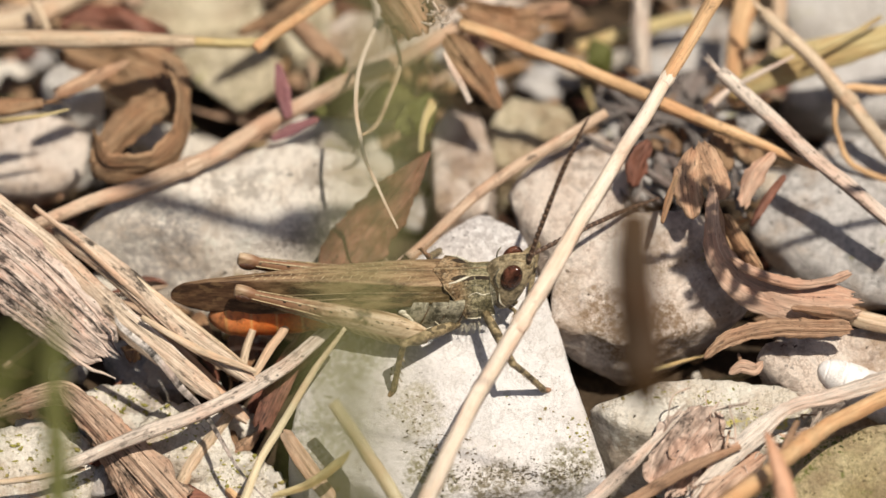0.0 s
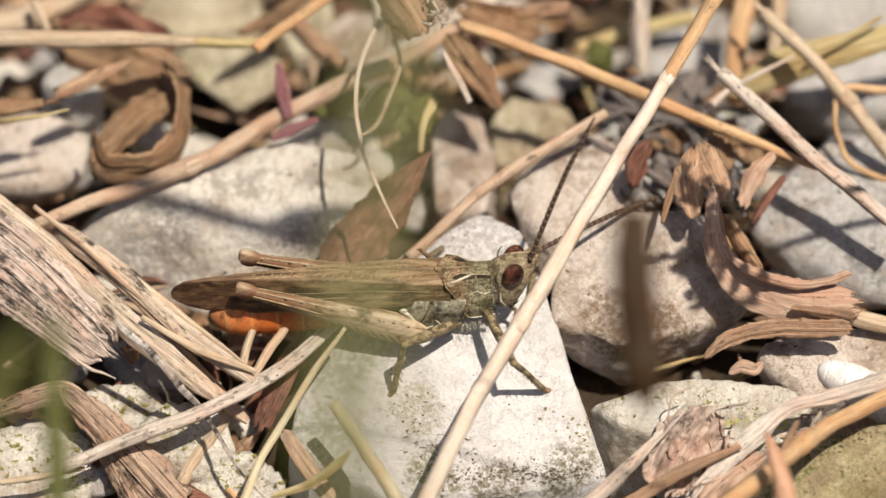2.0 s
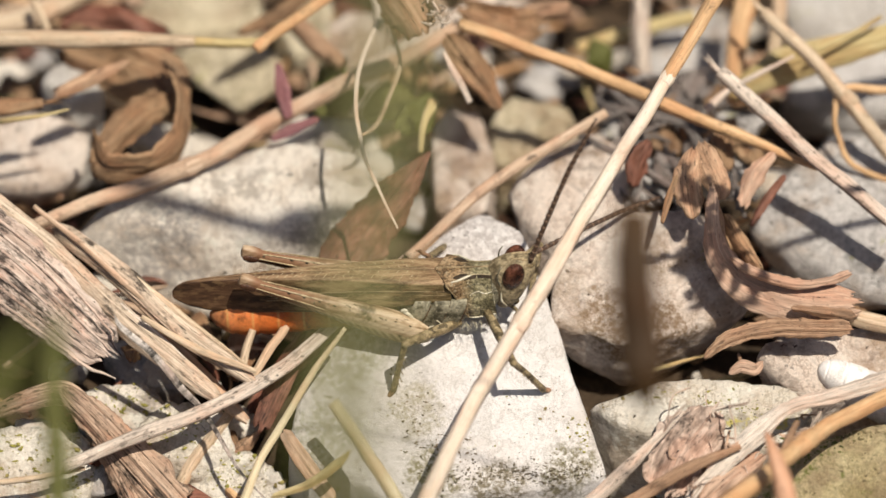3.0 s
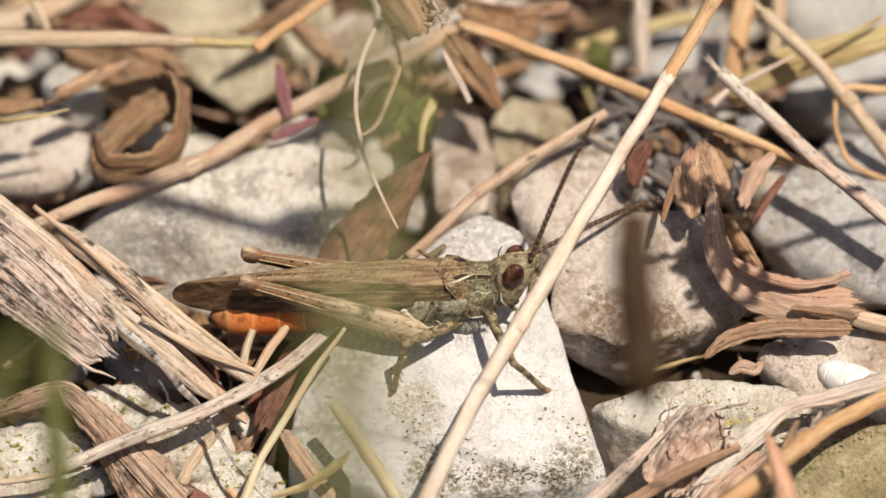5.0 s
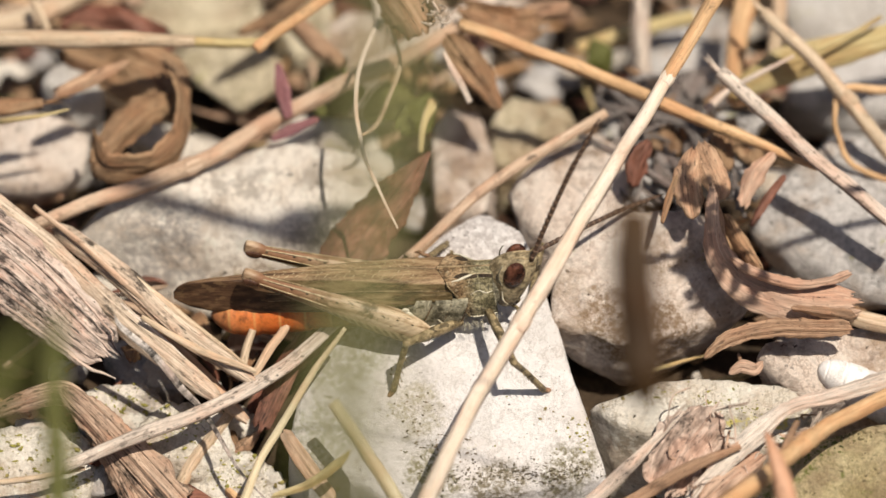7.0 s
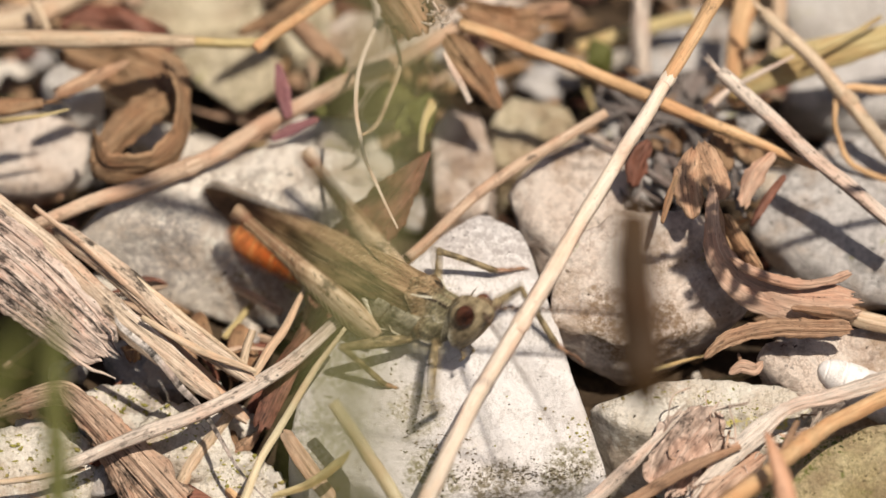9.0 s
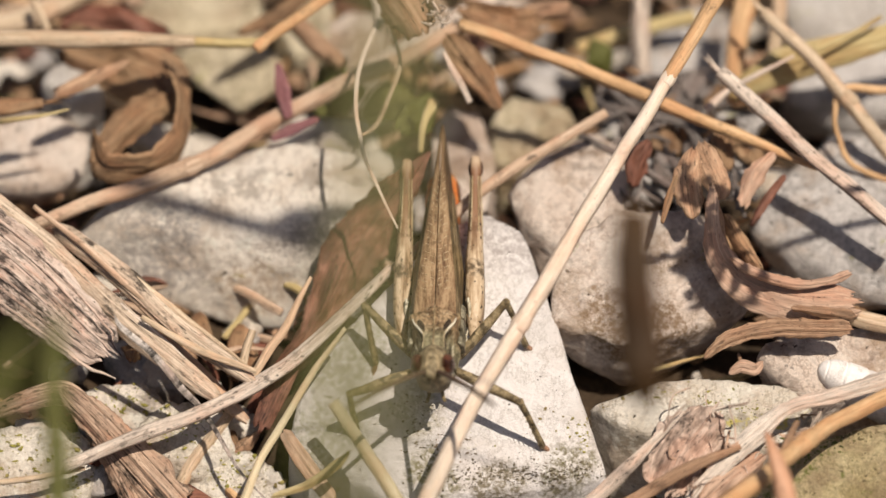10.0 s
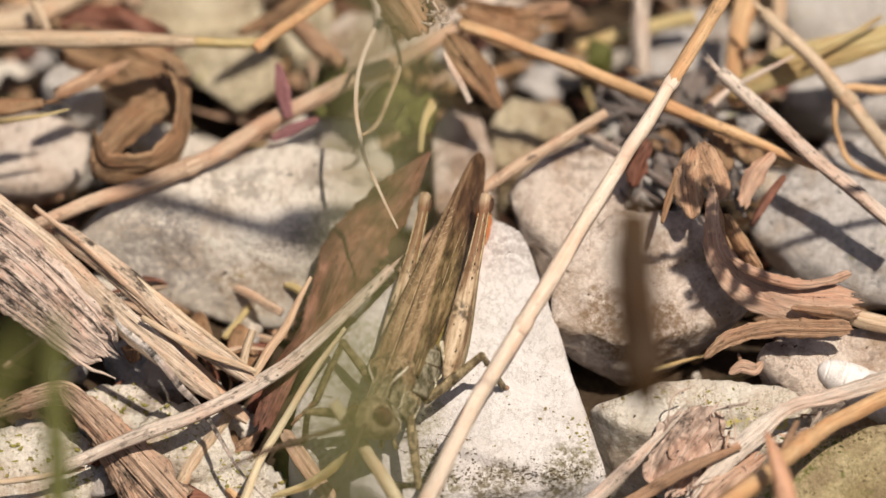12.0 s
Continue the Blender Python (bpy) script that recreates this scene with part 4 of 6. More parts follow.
leaf([(14.73, -2.42, 3.25), (14.85, -3.14, 3.32), (15.03, -3.77, 3.19)], [0.15, 0.22, 0.2], LEAF_TAN, "narrow upright leaf crumb", 66, cup=0.5)
def shreds(thing, places, count, seed, material, reach=1.0, wide=(0.12, 0.4), along=(1.0, 0.5, 0.3)):
    """Torn curling strips that hang together as one withered leaf."""
    rng = random.Random(seed)
    for k in range(count):
        a = Vector(rng.choice(places)) + Vector([rng.gauss(0, 0.55) for _ in range(3)])
        way = (Vector(along) * rng.choice((-1, 1)) + Vector([rng.gauss(0, 0.6) for _ in range(3)])).normalized() * rng.uniform(0.6, 1.6) * reach
        mid = a + way * 0.5 + Vector([rng.gauss(0, 0.25) for _ in range(3)])
        w = rng.uniform(*wide)
        strip = blade([a, mid, a + way, a + way * 1.2 + Vector([rng.gauss(0, 0.3) for _ in range(3)])], [w * 0.4, w, w * 0.9, w * 0.2], seed=k + seed, cup=rng.uniform(0.2, 0.9), wave=0.8, ragged=0.3, across=6, steps=5, thick=0.05, up=[rng.gauss(0, 0.6), -0.6 + rng.gauss(0, 0.4), 0.7])
        child_mesh("shred", strip, rng.choice(material), thing)


fluff = leaf([(10.97, -10.29, 1.03), (11.6, -9.0, 1.94), (12.59, -7.81, 2.74), (13.52, -6.88, 3.53)], [2.0, 3.3, 3.3, 1.2], LEAF_PAPER, "crumpled papery pinkish leaf in shreds", 11, wave=0.45, ragged=0.2, cup=0.35, across=40, steps=24, crumple=0.5)
shreds(fluff, ((11.31, -9.51, 1.65), (12.03, -8.4, 2.34), (12.87, -7.72, 2.85), (13.57, -7.99, 2.53), (13.84, -8.58, 2.13), (12.29, -9.6, 1.54)), 22, 70, (LEAF_PAPER, LEAF_PINK, STRAW_BLEACHED), 1.3, (0.05, 0.2), (0.5, 0.5, 0.7))
mat_of_fibre = leaf([(12.69, -11.03, 0.77), (14.09, -9.93, 1.46), (15.78, -8.82, 2.15)], [1.2, 1.8, 0.9], LEAF_PINK, "matted brown leaf scraps under the straw", 34, wave=0.8, ragged=0.4, cup=0.5, across=18)
shreds(mat_of_fibre, ((12.0, -10.61, 0.95), (13.26, -10.11, 1.25), (14.66, -9.69, 1.43), (15.64, -9.0, 1.94), (16.65, -8.02, 2.18), (17.5, -7.51, 2.48), (18.35, -7.0, 2.77)), 24, 90, (LEAF_PINK, STRAW_BROWN, STRAW_BLEACHED), 0.9, (0.10, 0.4), (0.9, 0.3, 0.5))
leaf([(0.17, 13.17, 11.25), (1.04, 12.43, 10.37), (1.9, 11.69, 9.49), (2.91, 10.68, 8.28)], [0.8, 1.7, 1.5, 0.5], LEAF_BROWN, "crumpled brown leaf far back", 12, wave=0.9, cup=0.4)
leaf([(1.04, 16.28, 10.29), (3.37, 15.72, 9.62), (5.11, 15.9, 9.84)], [1.4, 2.4, 1.2], LEAF_BROWN, "crumpled dark leaf far back", 36, wave=0.9, cup=0.4)
bract = leaf([(-2.96, 11.86, 15.91), (-1.96, 10.55, 15.13), (-1.11, 9.25, 14.35)], [2.0, 2.4, 1.2], LEAF_TAN, "withered tan bract with a fringed edge", 13, cup=0.9, ragged=0.3)
for k in range(14):
    a = Vector((-0.34, 9.88, 15.11)) + noise.noise_vector((k * 1.3, 7.7, 2.0)) * 1.1
    child_mesh("fringe", stalk([a, a + noise.noise_vector((k * 2.9, 1.7, 3.0)) * 0.7, a + noise.noise_vector((k * 1.1, 4.7, 6.0)) * 1.2], [0.05, 0.07, 0.03], seed=k, sides=6, steps=4), STRAW_BLEACHED, bract)
leaf([(-8.42, 13, 9.49), (-8.19, 12.11, 8.42), (-7.85, 11.18, 7.32)], [0.3, 0.8, 0.4], LEAF_PURPLE, "small purple leaf standing up", 14, ribs=(0,))
leaf([(-8.75, 9.7, 7.11), (-7.74, 10.03, 7.51), (-6.3, 10.4, 7.95)], [0.3, 0.6, 0.3], LEAF_PURPLE, "small purple leaf on a chip", 15)
leaf([(-7.97, -6.22, 1.52), (-6.98, -7.51, 0.61), (-5.43, -9.31, -0.6)], [0.6, 0.9, 0.8], STRAW_BROWN, "brownish strip of dry leaf", 16)
leaf([(-8.48, -10.17, 0.55), (-6.65, -10.14, 1.36), (-5.23, -9.87, 2.46), (-4.56, -9.59, 3.1)], [0.3, 0.45, 0.5, 0.1], STRAW_OLIVE, "narrow olive blade lying on the stone", 68, cup=0.5)
leaf([(-7.45, -2.84, 3.06), (-8.29, -3.75, 1.98), (-9.13, -5.32, 0.73)], [0.8, 1.3, 0.9], LEAF_RUST, "dark red-brown leaf in the gap", 37, cup=0.4)
for k, (a, b, c) in enumerate((((-6.55, 15.26, 4.4), (-5.38, 15.82, 5.07), (-3.92, 16.01, 5.3)), ((-4.19, 13.51, 5.43), (-2.73, 14.07, 6.1), (-1.43, 13.89, 5.88)), ((-6.59, 17.38, 3.82), (-5.71, 17.95, 4.5), (-5.41, 18.51, 5.17)), ((-2.44, 12.36, 5.62), (-1.42, 12.83, 6.17), (-0.41, 13.48, 6.95)), ((7.55, 19.3, 4.55), (8.2, 19.49, 4.78), (8.88, 19.68, 5)))):
    leaf([a, b, c], [0.8, 2.2, 0.6], GRASS_GREEN, "dark green low weed leaf", 40 + k, name="weed_leaf", cup=0.4, wave=0.4, ribs=(0,))

# ---- grass standing near the lens ----
leaf([(-3.5, -110.0, -12.5), (-2.21, -112.49, 73.07), (-2.33, -107.77, 88.03), (-2.66, -106.51, 91.08), (-2.49, -104.29, 93.73), (-2.23, -102.96, 95.32), (-1.62, -101.3, 98.86), (-1.1, -100.32, 101.58)], [0.4, 0.4, 0.6, 1.1, 0.7, 0.7, 1.0, 0.4], GRASS_LIT, "green grass blade standing before the stones", 17, name="grass_blade", category="grass")
leaf([(-5.0, -96.0, -12.5), (-3.9, -100.05, 63.01), (-3.49, -94.14, 73.16), (-3.76, -92.33, 76.87), (-3.38, -90.75, 78.75), (-2.33, -89.94, 81.28)], [0.4, 0.4, 0.6, 1.4, 2.2, 0.7], GRASS_GREEN, "green grass blade standing before the stones", 38, name="grass_blade", category="grass")
leaf([(-1.0, -100.0, -12.5), (-0.45, -102.87, 65.87), (-1.01, -97.09, 75.87), (-1.47, -95.44, 79.39), (-1.74, -94.29, 82.32)], [0.4, 0.4, 0.5, 0.5, 0.2], GRASS_GREEN, "green grass blade standing before the stones", 48, name="grass_blade", category="grass")
leaf([(-4.66, -97.97, -12.6), (-4.06, -95.97, 61.64), (-3.77, -88.47, 70.58), (-3.56, -85.98, 75.11), (-3.16, -84.62, 78.28), (-2.62, -82.76, 80.49), (-2.31, -80.91, 82.71), (-1.81, -79.96, 85.4), (-1.51, -78.78, 88.36)], [0.2, 0.2, 0.2, 0.25, 0.6, 1.1, 1.3, 1.3, 1.0], GRASS_LIT, "green grass blade standing before the stones", 71, name="grass_blade", category="grass")
leaf([(-16.73, -52.02, -12.6), (-16.73, -45.84, 18.71), (-16.83, -39.48, 26.29), (-16.98, -37.25, 28.95), (-17.03, -35.5, 31.03), (-16.73, -33.83, 33.03)], [1.1, 1.1, 1.15, 1.1, 0.9, 0.3], GRASS_GREEN, "green grass blade with a sharp keel", 18, name="grass_blade", category="grass")
leaf([(-20.34, -67.49, -12.6), (-19.67, -60.98, 44.22), (-18.32, -58.24, 47.5), (-17.19, -56.65, 49.39), (-16.07, -55.34, 50.94)], [0.4, 0.6, 1.4, 1.6, 0.3], GRASS_GREEN, "dark green leaf standing near the lens", 39, name="weed_leaf")
seed_stem = straw([(8.75, -39.65, 32.31), (8.6, -38.68, 33.47), (8.4, -37.11, 35.34), (8.26, -35.54, 37.21), (8.14, -34.12, 38.9)], [0.3, 1.08, 1.0, 0.95, 0.7], GRASS_BROWN, "brown hanging seed spike on a thin stem", 61, name="seed_stem")
child_mesh("stem", stalk([(8.18, -34.44, 38.52), (7.91, -31.45, 45.19), (8.82, -26.82, 53.82), (30.0, -30.0, 40.0), (36.0, -28.0, -12.0)], [0.05, 0.05, 0.06, 0.08, 0.1], sides=6), GRASS_BROWN, seed_stem)
# an unseen dry blade, added to arch over the place and shade the long chip
shading = [Vector(q) + SUN_WAY * 110.0 for q in ((-2.69, 6.07, 5), (-4.98, 5.85, 5), (-7.85, 5.64, 4.8), (-10.72, 5.66, 4.6))]
leaf([(-44.0, 14.0, -0.8), (-40.0, -8.0, 80.0), *reversed(shading)], [1.4, 1.8, 1.0, 2.0, 2.3, 0.8], STRAW_OLIVE, "unseen dry grass blade added to shade the stones", 62, name="dead_leaf", ribs=(0,), up=SUN_WAY)


def unseen_shade_sprig():
    """An unseen leafy dry sprig, added above the place to cast dappled shade on the big pinkish chip."""
    rng = random.Random(12)
    root = Vector((62.0, 6.0, -0.6))
    head = Vector((13.3, 1.6, 6.8)) + SUN_WAY * 34.0
    stem = [root, root + Vector((-4.0, -4.0, 26.0)), head + Vector((8.0, 1.0, 5.0)), head]
    sprig = straw(stem, [0.4, 0.34, 0.22, 0.1], STRAW_OLIVE, "unseen leafy dry sprig added to shade the stones", 65, name="plant_sprig")
    across = SUN_WAY.cross(Vector((0, 1, 0))).normalized()
    along = across.cross(SUN_WAY)
    for k in range(74):
        u, v = rng.gauss(0, 0.85), rng.gauss(0, 1.6)
        a = head + across * (u + 0.35 * v) + along * v + SUN_WAY * rng.uniform(-2.5, 2.5)
        way = (across * rng.gauss(0, 1) + along * rng.gauss(0, 1)).normalized() * rng.uniform(0.3, 0.9)
        w = rng.uniform(0.25, 0.8)
        child_mesh("leaflet", blade([a - way, a + SUN_WAY * 0.15, a + way], [w * 0.3, w, w * 0.2], seed=k, cup=0.4, wave=0.4, ragged=0.2, across=6, steps=4, up=SUN_WAY), LEAF_BROWN if k % 3 else STRAW_OLIVE, sprig)
    for k in range(12):
        tip = head + across * rng.gauss(0, 1.6) + along * rng.gauss(0, 2.2)
        child_mesh("twig", stalk([head + Vector((1.0, 0.2, 0.6)), (head + tip) * 0.5 + SUN_WAY * 0.4, tip], [0.09, 0.07, 0.04], seed=k, sides=6, steps=4), STRAW_OLIVE, sprig)


unseen_shade_sprig()


def snail_shell():
    """A pale blunt shell lying on its side, its whorls parted by a shallow spiral seam."""
    apex = Vector((18.74, -3.29, 3.15))
    axis = Vector((1.0, -0.42, -0.36)).normalized()
    side = axis.cross(Vector((0, 0, 1))).normalized()
    top = side.cross(axis)
    steps, sides = 120, 48
    verts, faces = [], []
    for i in range(steps + 1):
        s = (i / steps) ** 1.5
        for k in range(sides):
            b = k / sides
            seam = (4.6 * s ** 0.72 + b) % 1.0
            r = 1.10 * math.sqrt(max(0.0, 1.0 - (1.0 - min(1.0, s / 0.62)) ** 2)) ** 0.9 * (1.0 - 0.07 * math.exp(-(min(seam, 1 - seam) / 0.05) ** 2)) * (1.0 - 0.35 * max(0.0, s - 0.85) / 0.15)
            r *= 1.0 + 0.006 * math.sin(160.0 * s + 2 * math.pi * b)
            verts.append(apex + axis * (5.0 * s) + side * (math.cos(2 * math.pi * b) * r) + top * (math.sin(2 * math.pi * b) * r))
    for i in range(steps):
        for k in range(sides):
            j = (k + 1) % sides
            faces.append((i * sides + k, i * sides + j, (i + 1) * sides + j, (i + 1) * sides + k))
    faces.append(tuple(steps * sides + k for k in range(sides)))
    return tagged(link_mesh("snail_shell", verts, faces, SHELL_WHITE), "weathered white blunt snail shell on a stone", "shell")


snail_shell()


# ---- litter between the stones ----
def litter(name, count, material, label, make, seed, area=(-27, 27, -15, 42), lift=0.0):
    rng = random.Random(seed)
    verts, faces, uvs = [], [], []
    for _ in range(count):
        while True:
            x, y = rng.uniform(*area[:2]), rng.uniform(*area[2:])
            if not (-9 < x < 10 and -12 < y < 1):
                break
        v, f, uv = make(rng, x, y)
        v = [(q[0], q[1], q[2] + lift) for q in v]
        n = len(verts)
        verts += [tuple(q) for q in v]
        faces += [tuple(i + n for i in q) for q in f]
        uvs += uv
    return tagged(link_mesh(name, verts, faces, material, uvs), label, "litter", kind="stuff")


def straw_bit(rng, x, y):
    a = rng.uniform(0, math.pi)
    l = rng.uniform(1.5, 7.0)
    p = Vector((x, y, slope(y) + rng.uniform(0.0, 2.4)))
    w = Vector((math.cos(a), math.sin(a), rng.uniform(-0.25, 0.25))) * l * 0.5
    bow = Vector((rng.uniform(-0.4, 0.4), rng.uniform(-0.4, 0.4), rng.uniform(-0.1, 0.4)))
    r = rng.uniform(0.05, 0.26)
    return stalk([p - w, p + bow, p + w], [r, r, r * rng.uniform(0.3, 1.0)], sides=7, seed=rng.randrange(999), steps=3, flat=rng.uniform(0.4, 1.0), wobble=0.1)


def leaf_bit(rng, x, y):
    a = rng.uniform(0, 2 * math.pi)
    l = rng.uniform(1.2, 4.0)
    p = Vector((x, y, slope(y) + rng.uniform(0.0, 2.2)))
    w = Vector((math.cos(a), math.sin(a), rng.uniform(-0.5, 0.5))) * l * 0.5
    bow = Vector((0, 0, rng.uniform(-0.3, 0.7)))
    wide = rng.uniform(0.6, 2.0)
    return blade([p - w, p + bow, p + w], [wide * 0.3, wide, wide * 0.3], seed=rng.randrange(999), across=6, steps=4, cup=rng.uniform(0.2, 0.8), wave=0.9, ragged=0.3, up=(rng.uniform(-0.6, 0.6), rng.uniform(-0.6, 0.6), 1), thick=0.06)


def crumb(rng, x, y):
    s = rng.uniform(0.25, 1.4)
    ball, f = BALLS[3] if s > 0.9 else BALLS[2]
    shift = Vector((rng.uniform(-50, 50), rng.uniform(-50, 50), 0))
    k = Vector((s * rng.uniform(0.7, 1.3), s * rng.uniform(0.6, 1.1), s * rng.uniform(0.5, 0.9)))
    out = []
    for u in ball:
        g = 1 + 0.45 * noise.noise(Vector(u) * 1.4 + shift) + 0.15 * noise.noise(Vector(u) * 4 + shift)
        out.append((x + u[0] * k.x * g, y + u[1] * k.y * g, slope(y) + 0.2 + s * 0.3 + u[2] * k.z * g))
    return out, f, [(q[0] + q[2], q[1]) for q in out]


litter("straw_litter", 110, STRAW_BROWN, "scattered brownish straw bits between stones", straw_bit, 1)
litter("straw_litter", 80, STRAW_GOLD, "scattered golden straw bits between stones", straw_bit, 2)
litter("straw_litter", 60, STRAW_OLIVE, "scattered olive straw bits between stones", straw_bit, 3)
litter("leaf_litter", 170, LEAF_BROWN, "crumbled brown leaf bits between stones", leaf_bit, 4)
litter("leaf_litter", 80, LEAF_TAN, "crumbled tan leaf bits between stones", leaf_bit, 5)
litter("leaf_litter", 90, LEAF_RUST, "crumbled dark rust leaf bits between stones", leaf_bit, 6)
litter("gravel", 110, LIMESTONE_PALE, "small pale limestone crumbs on soil", crumb, 7)
litter("gravel", 70, LIMESTONE_GREY, "small grey limestone crumbs on soil", crumb, 8)
litter("leaf_litter", 26, LEAF_BROWN, "pile of brown crumbled leaf bits beside a chip", leaf_bit, 10, (10.5, 16.0, 8.5, 17.0), 4.0)
litter("leaf_litter", 40, FLUFF_GREY, "pile of grey crumbled leaf bits beside a chip", leaf_bit, 9, (8.5, 14.0, 8.5, 16.0), 4.0)
litter("straw_litter", 70, FLUFF_GREY, "pile of short grey fibre bits beside a chip", straw_bit, 11, (8.5, 14.5, 7.5, 16.0), 4.2)
litter("gravel", 40, LIMESTONE_GREY, "grey crumbs in a pile of leaf bits", crumb, 12, (8.5, 15.0, 7.5, 16.0), 4.0)


def crust(name, patches, material, label, seed, size=(0.04, 0.13)):
    """Small crumbs of lichen or grit lying on the stones; patches: x, y, reach and count, in millimetres."""
    rng = random.Random(seed)
    trees = [BVHTree.FromPolygons([tuple(v) for v in verts], faces) for verts, faces in STONES]
    ball, flat = BALLS[1]
    verts, faces, uvs = [], [], []
    for x0, y0, reach_x, reach_y, count in patches:
        for _ in range(count):
            x, y = rng.gauss(x0, reach_x), rng.gauss(y0, reach_y)
            best = None
            for tree in trees:
                spot, normal, _, _ = tree.ray_cast(Vector((x, y, 40.0)), Vector((0, 0, -1)))
                if spot is not None and (best is None or spot.z > best[0].z):
                    best = (spot, normal)
            if best is None:
                continue
            spot = best[0]
            r = size[0] + (size[1] - size[0]) * rng.random() ** 3
            long, turn = rng.uniform(1.0, 2.4), rng.uniform(0, math.pi)
            n = len(verts)
            for u in ball:
                g = r * (1 + 0.5 * rng.uniform(-1, 1))
                px, py = u[0] * g * long, u[1] * g
                verts.append((spot.x + px * math.cos(turn) - py * math.sin(turn), spot.y + px * math.sin(turn) + py * math.cos(turn), spot.z + u[2] * g * 0.5))
                uvs.append((verts[-1][0], verts[-1][1]))
            faces += [tuple(i + n for i in q) for q in flat]
    return tagged(link_mesh(name, verts, faces, material, uvs), label, name, kind="stuff")


crust("lichen", [(5.0, -5.3, 0.15, 0.12, 10),
                 (7.0, -6.2, 0.25, 0.45, 60),
                 (6.3, -5.9, 0.20, 0.20, 8),
                 (6.1, -7.1, 0.50, 0.40, 10),
                 (2.7, -6.1, 1.50, 1.00, 12),
                 (15.6, -5.7, 0.60, 0.35, 28),
                 (14.2, -5.3, 0.90, 0.40, 36),
                 (9.4, -4.8, 1.00, 0.40, 32),
                 (11.7, -4.7, 1.60, 0.50, 32)], LICHEN_YELLOW, "yellow-green lichen specks on limestone", 21, (0.02, 0.09))
crust("lichen", [(6.0, -8.2, 1.60, 0.35, 90),
                 (1.9, -8.3, 2.00, 0.45, 60),
                 (-1.5, -8.4, 1.20, 0.50, 40),
                 (-5.2, -7.1, 1.60, 1.20, 40),
                 (-6.3, -4.6, 0.90, 1.20, 30),
                 (-2.6, -4.1, 0.25, 1.40, 30),
                 (-0.1, -6.9, 0.90, 0.90, 14)], LICHEN_GREY, "grey-green lichen crust on limestone", 22, (0.01, 0.08))
crust("lichen", [(-13.0, -4.6, 1.0, 0.6, 110),
                 (-20.5, -6.0, 1.6, 0.8, 120),
                 (-16.0, -3.0, 1.0, 0.5, 70),
                 (-10.2, -6.6, 0.9, 0.6, 90),
                 (-17.8, -7.2, 1.0, 0.5, 60)], LICHEN_YELLOW, "yellow lichen crust on small chips", 26, (0.03, 0.13))
crust("moss", [(19.6, -7.5, 1.6, 0.30, 260),
               (17.4, -8.3, 0.9, 0.40, 120)], MOSS, "low green moss along a stone's edge", 25, (0.02, 0.09))
crust("dirt", [(3.8, -8.1, 2.60, 0.32, 620),
               (6.2, -8.0, 0.90, 0.25, 160),
               (0.2, -7.4, 0.70, 0.70, 220),
               (-1.3, -6.0, 0.45, 1.00, 160)], DIRT, "brown crumbly dirt along the chip's edge", 24, (0.012, 0.075))
crust("grit", [(6.0, -8.1, 1.50, 0.40, 150),
               (1.9, -7.9, 1.80, 0.60, 130),
               (-0.6, -6.6, 0.60, 1.20, 90),
               (-4.6, -6.0, 1.60, 1.50, 90),
               (-2.7, -4.0, 0.20, 1.40, 40),
               (1.2, 3.6, 0.90, 0.70, 90),
               (3.3, -4.6, 2.60, 2.50, 110),
               (-2.4, -6.4, 1.50, 1.50, 36),
               (14.2, -5.5, 2.00, 0.80, 60),
               (2.2, 3.6, 1.00, 0.70, 24),
               (3.3, 2.3, 0.50, 0.50, 16),
               (2.2, 3.8, 1.20, 0.80, 70),
               (7.0, 5.6, 1.00, 1.20, 24),
               (6.1, 0.1, 1.00, 1.40, 24)], SOIL, "dark grit specks lying on limestone", 23, (0.008, 0.045))


# ---- the grasshopper: its own space has x ahead, y to its left, z up ----
def insect_material(name, light, mid, dark, speckle=0.4, rough=0.5, stretch=(1.0, 3.0, 3.0), scale=1.2, contrast=0.5):
    n = Nodes(name, rough)
    grain = n.noise(scale, stretch, detail=5, rough=0.65, shift=False)
    base = n.ramp(grain, [(0.38, dark), (0.48, mid), (0.58, light)])
    spots = n.ramp(n.noise(2.2, (0.8, 1.0, 1.0), detail=4, shift=False), [(0.56, 0.0), (0.60, 1.0)])
    base = n.mix(n.mix(speckle, (0.0, 0.0, 0.0), spots), base, tuple(0.25 * c for c in dark))
    fine = n.noise(7.0, detail=5, rough=0.7, shift=False)
    base = n.mix(contrast, base, n.ramp(fine, [(0.42, 0.28), (0.54, 1.0)]), "MULTIPLY")
    dots = n.ramp(n.noise(6.0, detail=2, shift=False), [(0.64, 0.0), (0.68, 0.6)])
    base = n.mix(dots, base, tuple(min(1.0, 1.5 * q) for q in light))
    return n.finish(base, n.mix(0.6, grain, fine), 0.9, 0.1)


def banded_material(name, tint_a, tint_b, per_mm, axis=0, width=0.5, rough=0.45):
    n = Nodes(name, rough)
    split = n.add("ShaderNodeSeparateXYZ")
    n.link(n.coords, split.inputs[0])
    wave = n.add("ShaderNodeMath")
    wave.operation = "MULTIPLY"
    wave.inputs[1].default_value = per_mm * 1000.0
    n.link(split.outputs[axis], wave.inputs[0])
    saw = n.add("ShaderNodeMath")
    saw.operation = "FRACT"
    n.link(wave.outputs[0], saw.inputs[0])
    fac = n.ramp(saw.outputs[0], [(0.0, 0.0), (width, 0.25), (0.9, 1.0)])
    fine = n.noise(4.0, detail=4, shift=False)
    base = n.mix(fac, tint_a, tint_b)
    base = n.mix(0.5, base, n.ramp(fine, [(0.40, 0.5), (0.56, 1.0)]), "MULTIPLY")
